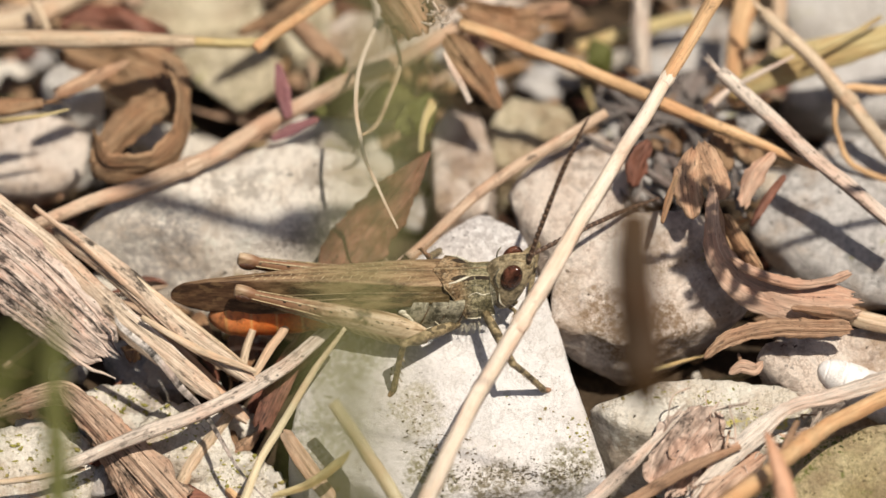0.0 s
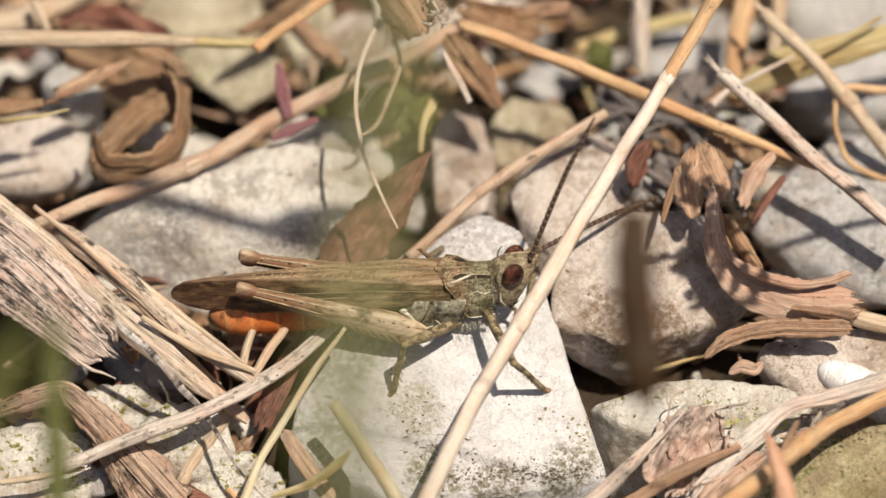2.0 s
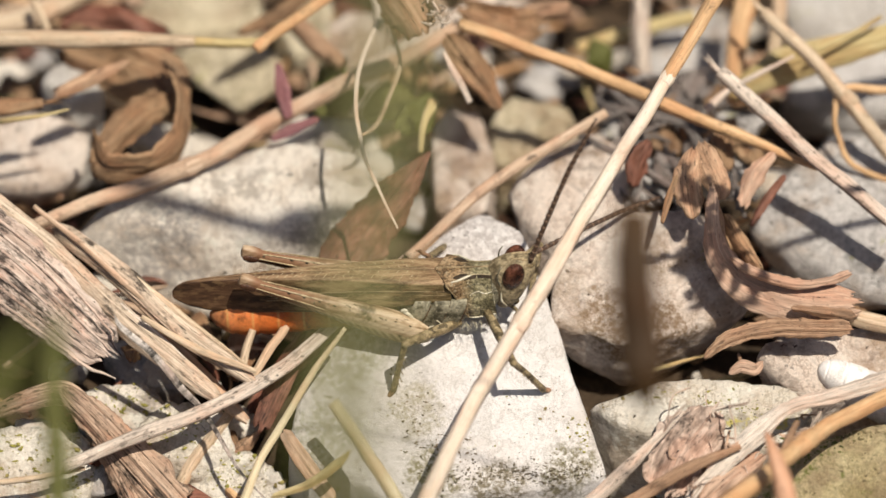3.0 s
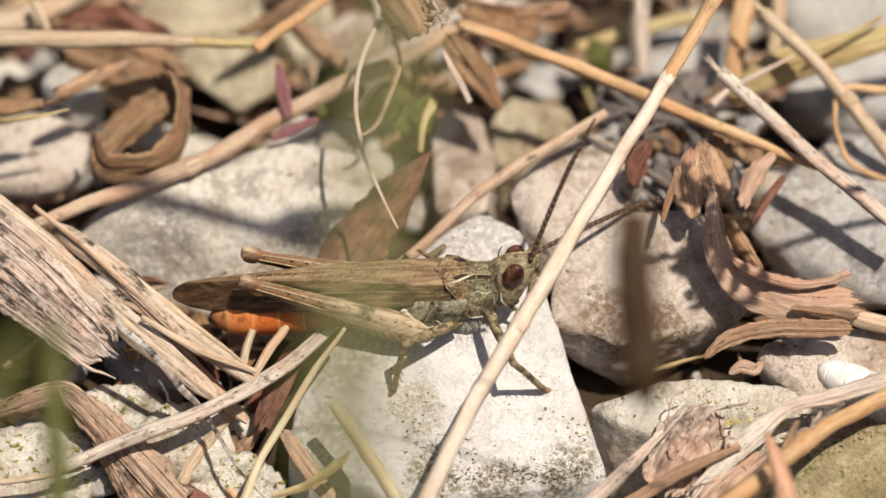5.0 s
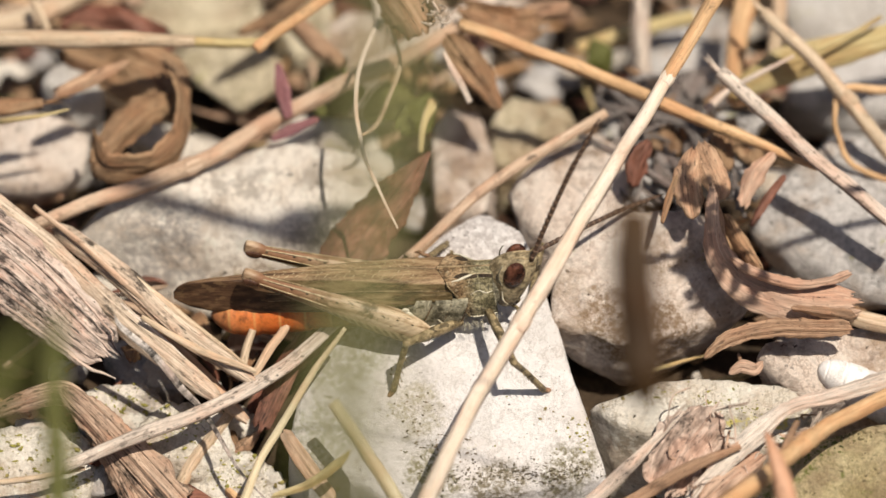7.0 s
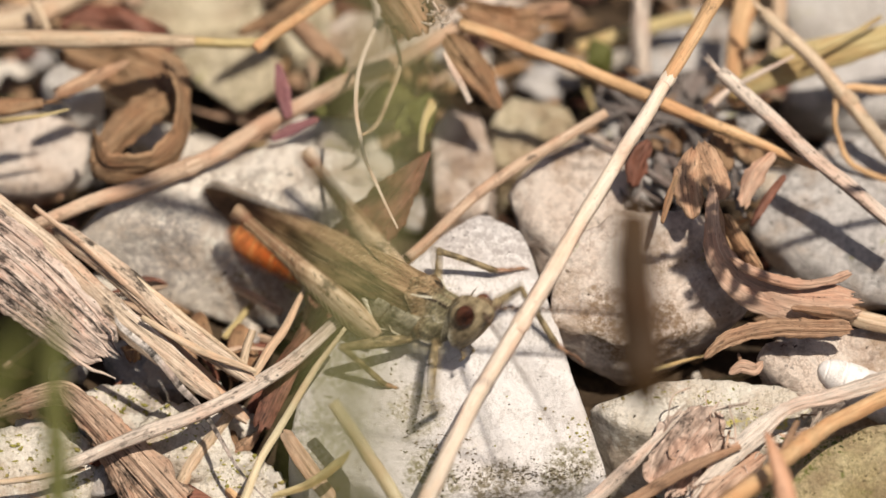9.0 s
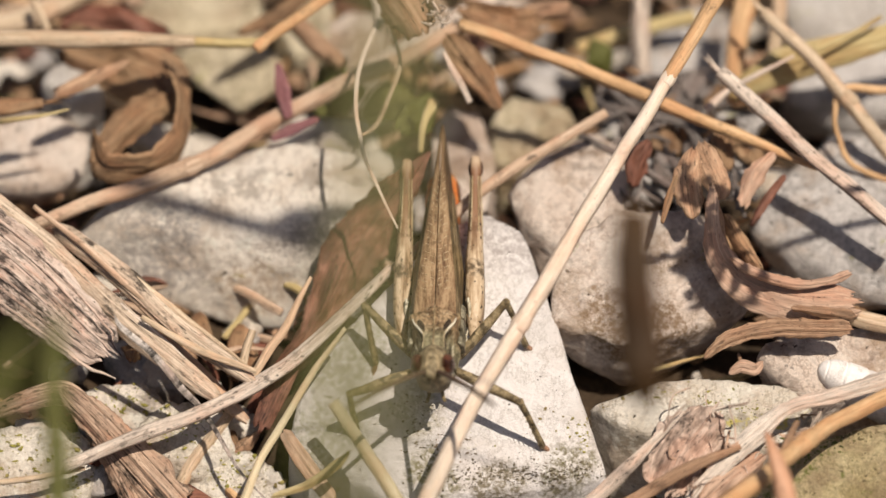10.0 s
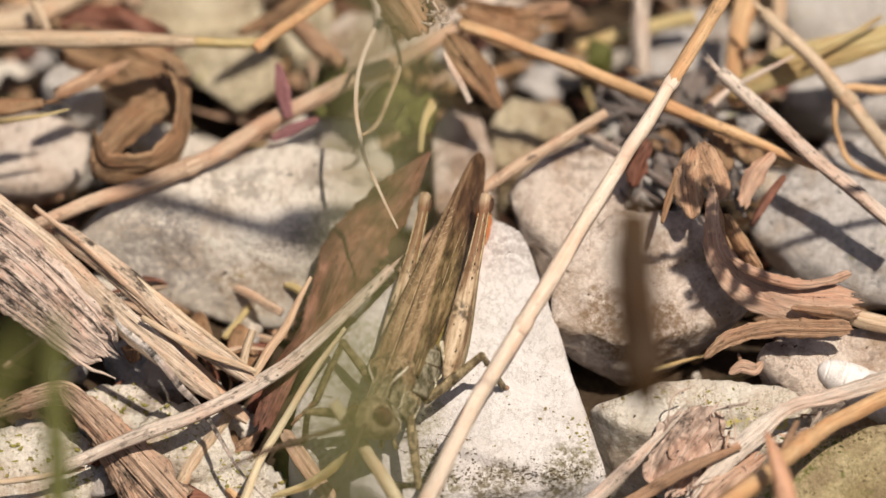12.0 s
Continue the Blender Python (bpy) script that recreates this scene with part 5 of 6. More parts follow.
    return n.finish(base, fine, 0.4, 0.05)


WING_TIP = insect_material("tegmen_brown", (0.17, 0.10, 0.05), (0.11, 0.06, 0.03), (0.06, 0.032, 0.016), 0.3, 0.45, (0.5, 3.0, 3.0))
CUTICLE = insect_material("olive_cuticle", (0.44, 0.34, 0.20), (0.30, 0.225, 0.125), (0.13, 0.095, 0.05), 0.5, 0.5, (1, 1, 1))
CUTICLE_GREY = insect_material("grey_cuticle", (0.36, 0.33, 0.235), (0.20, 0.18, 0.12), (0.075, 0.066, 0.04), 0.5, 0.55, (1, 1, 1), 1.6)
def pronotum_material():
    """Brown-tan behind, olive-grey before the cross furrow."""
    n = Nodes("pronotum", 0.5)
    split = n.add("ShaderNodeSeparateXYZ")
    n.link(n.coords, split.inputs[0])
    grain = n.noise(1.4, (0.8, 1.5, 1.5), detail=6, rough=0.7, shift=False)
    hind = n.ramp(grain, [(0.38, (0.10, 0.06, 0.03)), (0.48, (0.24, 0.155, 0.08)), (0.58, (0.40, 0.28, 0.16))])
    fore = n.ramp(grain, [(0.38, (0.07, 0.06, 0.03)), (0.48, (0.19, 0.165, 0.09)), (0.58, (0.34, 0.30, 0.18))])
    place = n.add("ShaderNodeMapRange")
    place.inputs["From Min"].default_value = 0.7 * MM
    place.inputs["From Max"].default_value = 1.4 * MM
    n.link(split.outputs[0], place.inputs[0])
    base = n.mix(place.outputs[0], hind, fore)
    fine = n.noise(7.0, detail=5, shift=False)
    base = n.mix(0.75, base, n.ramp(fine, [(0.42, 0.28), (0.54, 1.0)]), "MULTIPLY")
    dots = n.ramp(n.noise(5.0, detail=2, shift=False), [(0.63, 0.0), (0.67, 0.6)])
    base = n.mix(dots, base, (0.50, 0.43, 0.29))
    return n.finish(base, n.mix(0.5, grain, fine), 1.0, 0.16)


PRONOTUM = pronotum_material()
WING_PALE = insect_material("wing_base_tan", (0.42, 0.32, 0.19), (0.30, 0.22, 0.12), (0.14, 0.10, 0.055), 0.4, 0.5, (0.7, 1.6, 1.6))
FEMUR = insect_material("femur_tan", (0.56, 0.45, 0.28), (0.44, 0.34, 0.19), (0.26, 0.18, 0.09), 0.55, 0.5, (0.35, 2.5, 2.5), 1.0)
def thigh_material():
    """Tan with three dark smudged bands, a red-brown end and a herringbone of fine ridges."""
    n = Nodes("thigh", 0.5)
    split = n.add("ShaderNodeSeparateXYZ")
    n.link(n.coords, split.inputs[0])

    def calc(kind, a, b):
        node = n.add("ShaderNodeMath")
        node.operation = kind
        if kind == "MULTIPLY_ADD":
            node.inputs[2].default_value = 0.5
        for value, socket in ((a, node.inputs[0]), (b, node.inputs[1])):
            if isinstance(value, (int, float)):
                socket.default_value = value
            else:
                n.link(value, socket)
        return node.outputs[0]

    grain = n.noise(1.0, (0.3, 2.5, 2.5), detail=6, rough=0.65)
    base = n.ramp(grain, [(0.37, (0.17, 0.105, 0.055)), (0.46, (0.38, 0.27, 0.165)), (0.57, (0.57, 0.445, 0.305))])
    low = n.ramp(calc("MULTIPLY_ADD", split.outputs[2], 700.0), [(0.32, 1.0), (0.47, 0.0)])
    chevron = calc("FRACT", calc("ADD", calc("MULTIPLY", split.outputs[0], 2300.0), calc("MULTIPLY", calc("ABSOLUTE", split.outputs[2], 0.0), 2600.0)), 0.0)
    rib = n.ramp(chevron, [(0.0, 0.0), (0.5, 1.0), (1.0, 0.0)])
    herring = n.mix(rib, (0.14, 0.105, 0.045), (0.36, 0.30, 0.17))
    base = n.mix(low, base, herring)
    wander = calc("MULTIPLY", n.noise(1.4, detail=4), 0.0012)
    shifted = calc("ADD", split.outputs[0], wander)
    run = calc("MULTIPLY", shifted, 100.0)
    bands = n.ramp(run, [(0.36, 0.0), (0.38, 0.9), (0.44, 0.9), (0.47, 0.0), (0.60, 0.0), (0.62, 0.8), (0.66, 0.8), (0.69, 0.0)])
    upper = n.ramp(calc("MULTIPLY_ADD", split.outputs[2], 900.0), [(0.36, 0.0), (0.58, 1.0)])
    frayed_band = n.ramp(n.noise(3.0, detail=5), [(0.40, 0.1), (0.54, 1.0)])
    base = n.mix(n.mix(1.0, n.mix(1.0, bands, upper, "MULTIPLY"), frayed_band, "MULTIPLY"), base, (0.07, 0.048, 0.026))
    end = n.ramp(calc("MULTIPLY", split.outputs[0], 100.0), [(0.46, 0.0), (0.70, 0.9), (0.91, 0.92), (0.96, 0.3)])
    base = n.mix(end, base, (0.21, 0.10, 0.052))
    spots = n.ramp(n.noise(4.4, (0.7, 1.0, 1.0), detail=3), [(0.64, 0.0), (0.67, 0.9)])
    base = n.mix(spots, base, (0.06, 0.045, 0.025))
    return n.finish(base, n.mix(0.5, grain, rib), 0.5, 0.06)


THIGH = thigh_material()
KNEE = insect_material("knee_brown", (0.10, 0.045, 0.025), (0.065, 0.028, 0.015), (0.03, 0.013, 0.007), 0.2, 0.35, (1, 1, 1))
LEG = insect_material("leg_tan", (0.36, 0.28, 0.16), (0.25, 0.19, 0.10), (0.10, 0.07, 0.035), 0.7, 0.5, (1.0, 1.0, 1.0), 1.5)
LEG_RED = insect_material("tarsus_reddish", (0.44, 0.26, 0.16), (0.32, 0.17, 0.10), (0.16, 0.08, 0.05), 0.4, 0.5, (1, 1, 1), 1.5)
IVORY = insect_material("ivory_mark", (0.75, 0.70, 0.55), (0.66, 0.60, 0.45), (0.50, 0.44, 0.30), 0.0, 0.45, (1, 1, 1))
IVORY_DULL = insect_material("dull_ivory", (0.58, 0.48, 0.31), (0.50, 0.40, 0.25), (0.36, 0.28, 0.16), 0.0, 0.5, (1, 1, 1))
HEAD = insect_material("head_olive_brown", (0.40, 0.325, 0.20), (0.275, 0.215, 0.125), (0.12, 0.09, 0.048), 0.45, 0.5, (1, 1, 1), 2.2)
DARK_MARK = insect_material("blackish_mark", (0.055, 0.038, 0.022), (0.032, 0.021, 0.013), (0.015, 0.010, 0.006), 0.2, 0.5, (1, 1, 1))
EYE_RED = insect_material("compound_eye", (0.14, 0.052, 0.030), (0.055, 0.020, 0.012), (0.022, 0.008, 0.005), 0.4, 0.12, (1, 1, 1), 2.0, 0.35)
ANTENNA = banded_material("ringed_antenna", (0.055, 0.03, 0.02), (0.24, 0.16, 0.11), 2.63, width=0.78)


def abdomen_material():
    """Yellow-green in front, orange to red behind, with pale hind edges to the rings."""
    n = Nodes("orange_abdomen", 0.4)
    split = n.add("ShaderNodeSeparateXYZ")
    n.link(n.coords, split.inputs[0])
    place = n.add("ShaderNodeMapRange")
    place.inputs["From Min"].default_value = -12.0 * MM
    place.inputs["From Max"].default_value = -1.0 * MM
    n.link(split.outputs[0], place.inputs[0])
    base = n.ramp(place.outputs[0], [(0.0, (0.50, 0.22, 0.10)), (0.14, (0.62, 0.20, 0.06)), (0.3, (0.60, 0.145, 0.03)), (0.46, (0.46, 0.13, 0.03)), (0.58, (0.28, 0.20, 0.045)), (1.0, (0.26, 0.22, 0.075))])
    blot = n.ramp(n.noise(1.1, (1.0, 1.0, 0.6), detail=5, shift=False), [(0.55, 0.0), (0.66, 0.8)])
    base = n.mix(blot, base, (0.10, 0.04, 0.02))
    rings = n.add("ShaderNodeMath")
    rings.operation = "MULTIPLY"
    rings.inputs[1].default_value = 9.0 / (11.5 * MM)
    n.link(split.outputs[0], rings.inputs[0])
    saw = n.add("ShaderNodeMath")
    saw.operation = "FRACT"
    n.link(rings.outputs[0], saw.inputs[0])
    pale = n.ramp(saw.outputs[0], [(0.28, 0.0), (0.36, 0.5), (0.44, 0.0)])
    base = n.mix(pale, base, (0.62, 0.42, 0.16))
    n.shader.inputs["Subsurface Weight"].default_value = 0.25
    n.shader.inputs["Subsurface Scale"].default_value = 0.4 * MM
    fine = n.noise(5.0, detail=4, shift=False)
    base = n.mix(0.4, base, n.ramp(fine, [(0.40, 0.5), (0.56, 1.0)]), "MULTIPLY")
    return n.finish(base, fine, 0.3, 0.05)


ABDOMEN = abdomen_material()


def loft(sections, sides=28, axis=0):
    """A closed skin over rings: (place on the axis, centre b, centre c, half width, half height, squareness)."""
    verts, faces = [], []
    for at, b, c, hw, hh, sq in sections:
        for k in range(sides):
            a = 2 * math.pi * k / sides
            ca, sa = math.cos(a), math.sin(a)
            u = b + hw * math.copysign(abs(ca) ** (2 / sq), ca)
            w = c + hh * math.copysign(abs(sa) ** (2 / sq), sa)
            verts.append((at, u, w) if axis == 0 else (u, w, at))
    for i in range(len(sections) - 1):
        for k in range(sides):
            j = (k + 1) % sides
            faces.append((i * sides + k, i * sides + j, (i + 1) * sides + j, (i + 1) * sides + k))
    faces.append(tuple(range(sides)))
    faces.append(tuple((len(sections) - 1) * sides + k for k in range(sides - 1, -1, -1)))
    return verts, faces


def refine(sections, n):
    """More rings between the given ones, along a smooth line."""
    s = np.array(sections, dtype=float)
    grown = smooth_rows(s, n)
    return [tuple(r) for r in grown]


def smooth_rows(s, n):
    p = np.vstack([2 * s[0] - s[1], s, 2 * s[-1] - s[-2]])
    out = []
    for i in range(1, len(p) - 2):
        a, b, c, d = p[i - 1:i + 3]
        for k in range(n):
            t = k / n
            out.append(0.5 * (2 * b + (c - a) * t + (2 * a - 5 * b + 4 * c - d) * t * t + (3 * b - a - 3 * c + d) * t ** 3))
    out.append(p[-2])
    return np.array(out)


hopper = tagged(new("grasshopper"), "small tan and olive grasshopper with an orange-red abdomen", "grasshopper")


def outward(verts, faces):
    """The same faces, all turned outwards."""
    bm = bmesh.new()
    made = [bm.verts.new(v) for v in verts]
    bm.verts.index_update()
    for f in faces:
        if len(set(f)) > 2:
            try:
                bm.faces.new([made[i] for i in f])
            except ValueError:
                pass
    bmesh.ops.recalc_face_normals(bm, faces=bm.faces)
    out = [[v.index for v in f.verts] for f in bm.faces]
    bm.free()
    return out


def part(name, shape, material, parent, label="", at=(0, 0, 0), uvs=None):
    verts, faces = shape[0], outward(shape[0], shape[1])
    ob = link_mesh(name, verts, faces, material, uvs, origin=(0, 0, 0), parent=parent, label=label)
    ob.location = Vector(at) * MM
    return ob


def joined(*shapes):
    verts, faces = [], []
    for v, f in shapes:
        n = len(verts)
        verts += [tuple(q) for q in v]
        faces += [tuple(i + n for i in q) for q in f]
    return verts, faces


def bead(centre, radii, level=3):
    v, f = BALLS[level]
    return (v * np.array(radii) + np.array(centre)).tolist(), f


def saddle(u, v, side, lift=0.0):
    """A point of the pronotum: u from its hind to its front edge, v from the midline (0) over the keel (1) to the lower rim (5)."""
    rear = np.interp(v, [0, 1, 2, 3, 4, 5], [-0.55, 0.0, 0.08, 0.40, 0.75, 1.02])
    front = np.interp(v, [0, 1, 2, 3, 4, 5], [2.30, 2.27, 2.27, 2.30, 2.38, 2.42])
    x = rear + u * (front - rear)
    keel = np.interp(x, [-0.6, 0.1, 0.6, 1.0, 1.4, 1.8, 2.3], [1.06, 1.14, 0.98, 0.70, 0.50, 0.50, 0.56])
    lobe = np.interp(x, [-0.6, 0.6, 1.6, 2.4], [1.16, 1.26, 1.20, 1.04])
    y = np.interp(v, [0, 1, 2, 3, 4, 5], [0.0, keel, keel + 0.10, 0.45 * keel + 0.55 * lobe, lobe, lobe - 0.16])
    z = np.interp(v, [0, 1, 2, 3, 4, 5], [0.34, 0.27, 0.10, -0.52, -1.35, -2.02])
    furrow = sum(d * math.exp(-((x - at) / 0.045) ** 2) for at, d in ((1.08, 0.05), (1.62, 0.05), (2.04, 0.03)))
    furrow *= 1.0 if v > 1.2 else 0.35
    puff = lift - furrow + 0.03 * noise.noise((x * 1.7, v * 1.1, side * 3.0)) + 0.012 * noise.noise((x * 7.0, v * 5.0, side))
    over = min(1.0, max(0.0, (v - 0.8) / 1.2))
    return (x, side * (y + puff * over), z + puff * (1.0 - over))


def saddle_line(points, radii, side, lift=0.02):
    """A raised or sunken line on the pronotum, through places (u, v)."""
    fine = smooth_rows(np.array(points, dtype=float), 5)
    return stalk([saddle(u, v, side, lift) for u, v in fine], radii, sides=6, up=(0, side, 0.6), wobble=0.0, steps=2)


def saddle_patch(u0, u1, v0, v1, side, lift=0.014, fade=0.0):
    """A thin scale that lies on the pronotum between two lines."""
    n, verts, faces = 10, [], []
    for layer in (lift, -0.02):
        for i in range(n + 1):
            for j in range(n + 1):
                s = i / n
                mid, half = 0.5 * (v0 + v1), 0.5 * (v1 - v0) * (1 - fade * abs(2 * s - 1) ** 2)
                verts.append(saddle(u0 + s * (u1 - u0), mid + (2 * j / n - 1) * half, side, layer))
    w, k = n + 1, (n + 1) * (n + 1)
    for i in range(n):
        for j in range(n):
            a = i * w + j
            faces.append((a, a + 1, a + w + 1, a + w))
            faces.append((k + a, k + a + w, k + a + w + 1, k + a + 1))
    for i in range(n):
        for a, b in ((i, i + 1), (n * w + i, n * w + i + 1), (i * w, (i + 1) * w), (i * w + n, (i + 1) * w + n)):
            faces.append((a, b, k + b, k + a))
    return verts, faces


def build_saddle():
    cols, rows = 60, 40
    verts, faces = [], []
    for side in (-1, 1):
        base = len(verts)
        for layer in (0.0, -0.09):
            for i in range(cols + 1):
                for j in range(rows + 1):
                    verts.append(saddle(i / cols, 5.0 * j / rows, side, layer))
        w = rows + 1
        k = (cols + 1) * w
        for i in range(cols):
            for j in range(rows):
                a = base + i * w + j
                faces.append((a, a + 1, a + w + 1, a + w))
                faces.append((k + a, k + a + w, k + a + w + 1, k + a + 1))
        for i in range(cols):
            a = base + i * w + rows
            faces.append((a, a + w, k + a + w, k + a))
        for j in range(rows):
            for i in (0, cols):
                a = base + i * w + j
                faces.append((a, a + 1, k + a + 1, k + a))
    part("pronotum", (verts, faces), PRONOTUM, hopper, "tan saddle-shaped pronotum with grey-green front")
    keel = stalk([saddle(u, 0.0, 1, 0.03) for u in (0.02, 0.25, 0.5, 0.75, 0.98)], [0.035, 0.045, 0.04], sides=8, up=(0, 0, 1), wobble=0.0)
    part("midline_keel", keel, WING_PALE, hopper)
    for side in (-1, 1):
        part("side_keel", saddle_line([(0.12, 1.0), (0.24, 1.0), (0.36, 1.0), (0.48, 1.0), (0.56, 1.0)], [0.02, 0.05, 0.065, 0.055, 0.025], side, 0.025), IVORY, hopper, "ivory bent keel line")
        part("side_keel", saddle_line([(0.55, 1.0), (0.7, 1.0), (0.85, 1.0), (0.98, 1.0)], [0.022, 0.028, 0.02], side, 0.02), IVORY_DULL, hopper)
        part("dark_wedge", saddle_patch(0.22, 0.52, 0.55, 0.92, side, fade=0.8), DARK_MARK, hopper, "dark wedge inside the keel")
        part("dark_wedge", saddle_patch(0.40, 0.995, 1.08, 1.95, side, fade=0.15), DARK_MARK, hopper, "dark band below the keel")
        part("lobe_edge", saddle_line([(0.02, 5.0), (0.3, 5.0), (0.6, 5.0), (0.98, 4.9)], [0.03, 0.045, 0.045, 0.03], side, 0.0), IVORY, hopper, "pale lower rim of the side lobe")
        part("lobe_edge", saddle_line([(0.0, 1.0), (0.0, 2.0), (0.0, 3.0), (0.0, 4.0), (0.0, 5.0)], [0.03, 0.045, 0.045, 0.04], side, 0.0), CUTICLE, hopper)
        part("lobe_edge", saddle_line([(1.0, 0.6), (1.0, 1.6), (1.0, 3.0), (1.0, 4.8)], [0.025, 0.03, 0.03], side, 0.0), CUTICLE_GREY, hopper)
        for u in (0.33, 0.66, 0.84):
            part("furrow", saddle_line([(u + 0.02, 1.9), (u, 2.6), (u - 0.02, 3.4), (u + 0.01, 4.2)], [0.014, 0.02, 0.014], side, -0.045), WING_TIP, hopper, "dark furrow across the side lobe")
        part("lobe_ridge", saddle_line([(0.36, 3.2), (0.6, 3.0), (0.8, 3.15), (0.97, 3.05)], [0.015, 0.028, 0.015], side, 0.01), IVORY, hopper)
        part("lobe_ridge", saddle_line([(0.38, 2.5), (0.6, 2.4), (0.82, 2.5)], [0.012, 0.022, 0.012], side, 0.01), CUTICLE_GREY, hopper)


def build_body():
    # abdomen: swelling rings
    rows = []
    for i in range(73):
        s = i / 72
        x = -12.0 + 11.5 * s
        zc = np.interp(x, [-12, -10, -6, -1], [-2.3, -2.45, -2.1, -1.6])
        r = 1.12 * min(1.0, (max(s, 0.002) / 0.10) ** 0.5) * (0.9 + 0.12 * s)
        ring = (s * 9.0) % 1.0
        r *= 0.93 + 0.085 * math.sin(math.pi * ring) ** 0.5
        rows.append((x, 0.0, zc, r * 0.88, r, 2.0))
    part("abdomen", loft(rows), ABDOMEN, hopper, "orange-red ringed abdomen")
    # thorax with its side plates
    part("thorax", loft(refine([(-2.6, 0, -1.5, 0.9, 0.9, 2.4), (-1.8, 0, -1.5, 1.25, 1.25, 2.6), (-0.6, 0, -1.45, 1.30, 1.32, 2.7), (0.2, 0, -1.4, 1.15, 1.34, 2.6), (0.9, 0, -1.35, 1.02, 1.28, 2.5), (2.1, 0, -1.0, 0.88, 1.1, 2.4), (2.6, 0, -0.75, 0.8, 0.95, 2.2)], 6)), CUTICLE_GREY, hopper, "grey hairy thorax")
    for side in (-1, 1):
        for x, tilt in ((-1.6, 0.45), (-0.62, 0.42), (0.28, 0.34)):
            plate = loft(refine([(-2.55, x - tilt, side * 1.12, 0.36, 0.11, 4.0), (-1.9, x - 0.12, side * 1.28, 0.46, 0.13, 5.0), (-1.1, x + tilt * 0.7, side * 1.28, 0.46, 0.12, 5.0), (-0.75, x + tilt, side * 1.18, 0.40, 0.10, 4.0)], 4), 16, axis=2)
            part("side_plate", plate, CUTICLE_GREY, hopper)
            seam = stalk([(x + 0.46 - tilt, side * 1.20, -2.5), (x + 0.44, side * 1.39, -1.8), (x + 0.48 + tilt * 0.8, side * 1.35, -0.95)], [0.018, 0.03, 0.02], sides=6, wobble=0.02)
            part("plate_rim", seam, WING_TIP, hopper)
        hinge = stalk([(-2.15, side * 1.52, -1.12), (-1.85, side * 1.58, -1.36), (-1.6, side * 1.58, -1.75), (-1.45, side * 1.54, -2.15), (-1.05, side * 1.48, -2.28), (-0.7, side * 1.44, -2.2)], [0.10, 0.10, 0.06, 0.05, 0.045, 0.03], sides=8, wobble=0.02)
        part("wing_hinge", joined(bead((-2.1, side * 1.54, -1.10), (0.20, 0.08, 0.15)), hinge[:2]), IVORY, hopper, "ivory ridge at the hind hip")
        crease = stalk([(-0.55, side * 1.42, -1.85), (-0.3, side * 1.44, -2.1), (0.15, side * 1.36, -2.2), (0.4, side * 1.26, -2.45)], [0.03, 0.05, 0.04, 0.02], sides=6, wobble=0.02)
        part("plate_rim", crease, IVORY, hopper, "ivory crease over the middle hip")
    rng = random.Random(5)
    hairs = []
    for _ in range(420):
        x, side = rng.uniform(-2.4, 2.5), rng.choice((-1, -1, 1))
        a = Vector((x, side * rng.uniform(0.35, 1.2), -2.55 + 0.16 * abs(x)))
        b = a + Vector((rng.uniform(-0.2, 0.25), side * rng.uniform(0.05, 0.4), -rng.uniform(0.2, 0.55)))
        hairs.append(stalk([a, (a + b) * 0.5 + Vector((0.03, 0, 0)), b], [0.006, 0.005, 0.003], sides=4, steps=2, wobble=0.0)[:2])
    part("bristles", joined(*hairs), IVORY, hopper, "fine pale bristles under the thorax")
    build_saddle()
    # head: rises over the collar, narrow between the eyes, with a slanting face
    part("head", loft(refine([(-2.15, 2.75, 0, 0.1, 0.1, 2.2), (-2.05, 2.78, 0, 0.32, 0.36, 2.2), (-1.7, 2.88, 0, 0.56, 0.66, 2.3), (-1.1, 3.02, 0, 0.82, 0.86, 2.4), (-0.45, 3.12, 0, 1.02, 0.90, 2.5), (0.10, 3.22, 0, 1.16, 0.84, 2.4), (0.45, 3.34, 0, 1.17, 0.70, 2.3), (0.72, 3.48, 0, 1.04, 0.54, 2.2), (0.92, 3.56, 0, 0.78, 0.38, 2.1), (1.01, 3.6, 0, 0.3, 0.15, 2.0)], 5), 40, axis=2), HEAD, hopper, "olive-grey head with a slanting face")
    for side in (-1, 1):
        eye = bead((3.38, side * 0.74, 0.28), (0.55, 0.36, 0.76), 5)
        eye = ([(p[0] + 0.22 * (p[2] - 0.28), p[1], p[2]) for p in eye[0]], eye[1])
        part("eye", eye, EYE_RED, hopper, "glossy reddish-brown compound eye")
        rim = stalk([(3.2 + 0.60 * math.cos(a), side * 0.82, 0.28 + 0.82 * math.sin(a)) for a in np.linspace(2.2, 4.9, 9)], [0.03, 0.05, 0.03], sides=6, wobble=0.0, steps=3)
        part("eye_rim", rim, CUTICLE_GREY, hopper)
        part("cheek_line", stalk([(2.72, side * 0.86, -0.6), (2.72, side * 0.90, -1.15), (2.95, side * 0.74, -1.62)], [0.03, 0.055, 0.03], sides=6), IVORY, hopper)
        part("cheek_line", stalk([(3.75, side * 0.70, -0.42), (3.6, side * 0.72, -1.0), (3.35, side * 0.62, -1.55)], [0.02, 0.04, 0.02], sides=6), CUTICLE_GREY, hopper)
        part("antenna_socket", bead((4.16, side * 0.30, 0.62), (0.26, 0.18, 0.24)), CUTICLE, hopper)
        part("brow_ridge", stalk([(3.3, side * 0.20, 1.02), (3.9, side * 0.30, 0.92), (4.3, side * 0.20, 0.80), (4.55, side * 0.03, 0.62)], [0.04, 0.07, 0.06, 0.04], sides=8), CUTICLE, hopper)
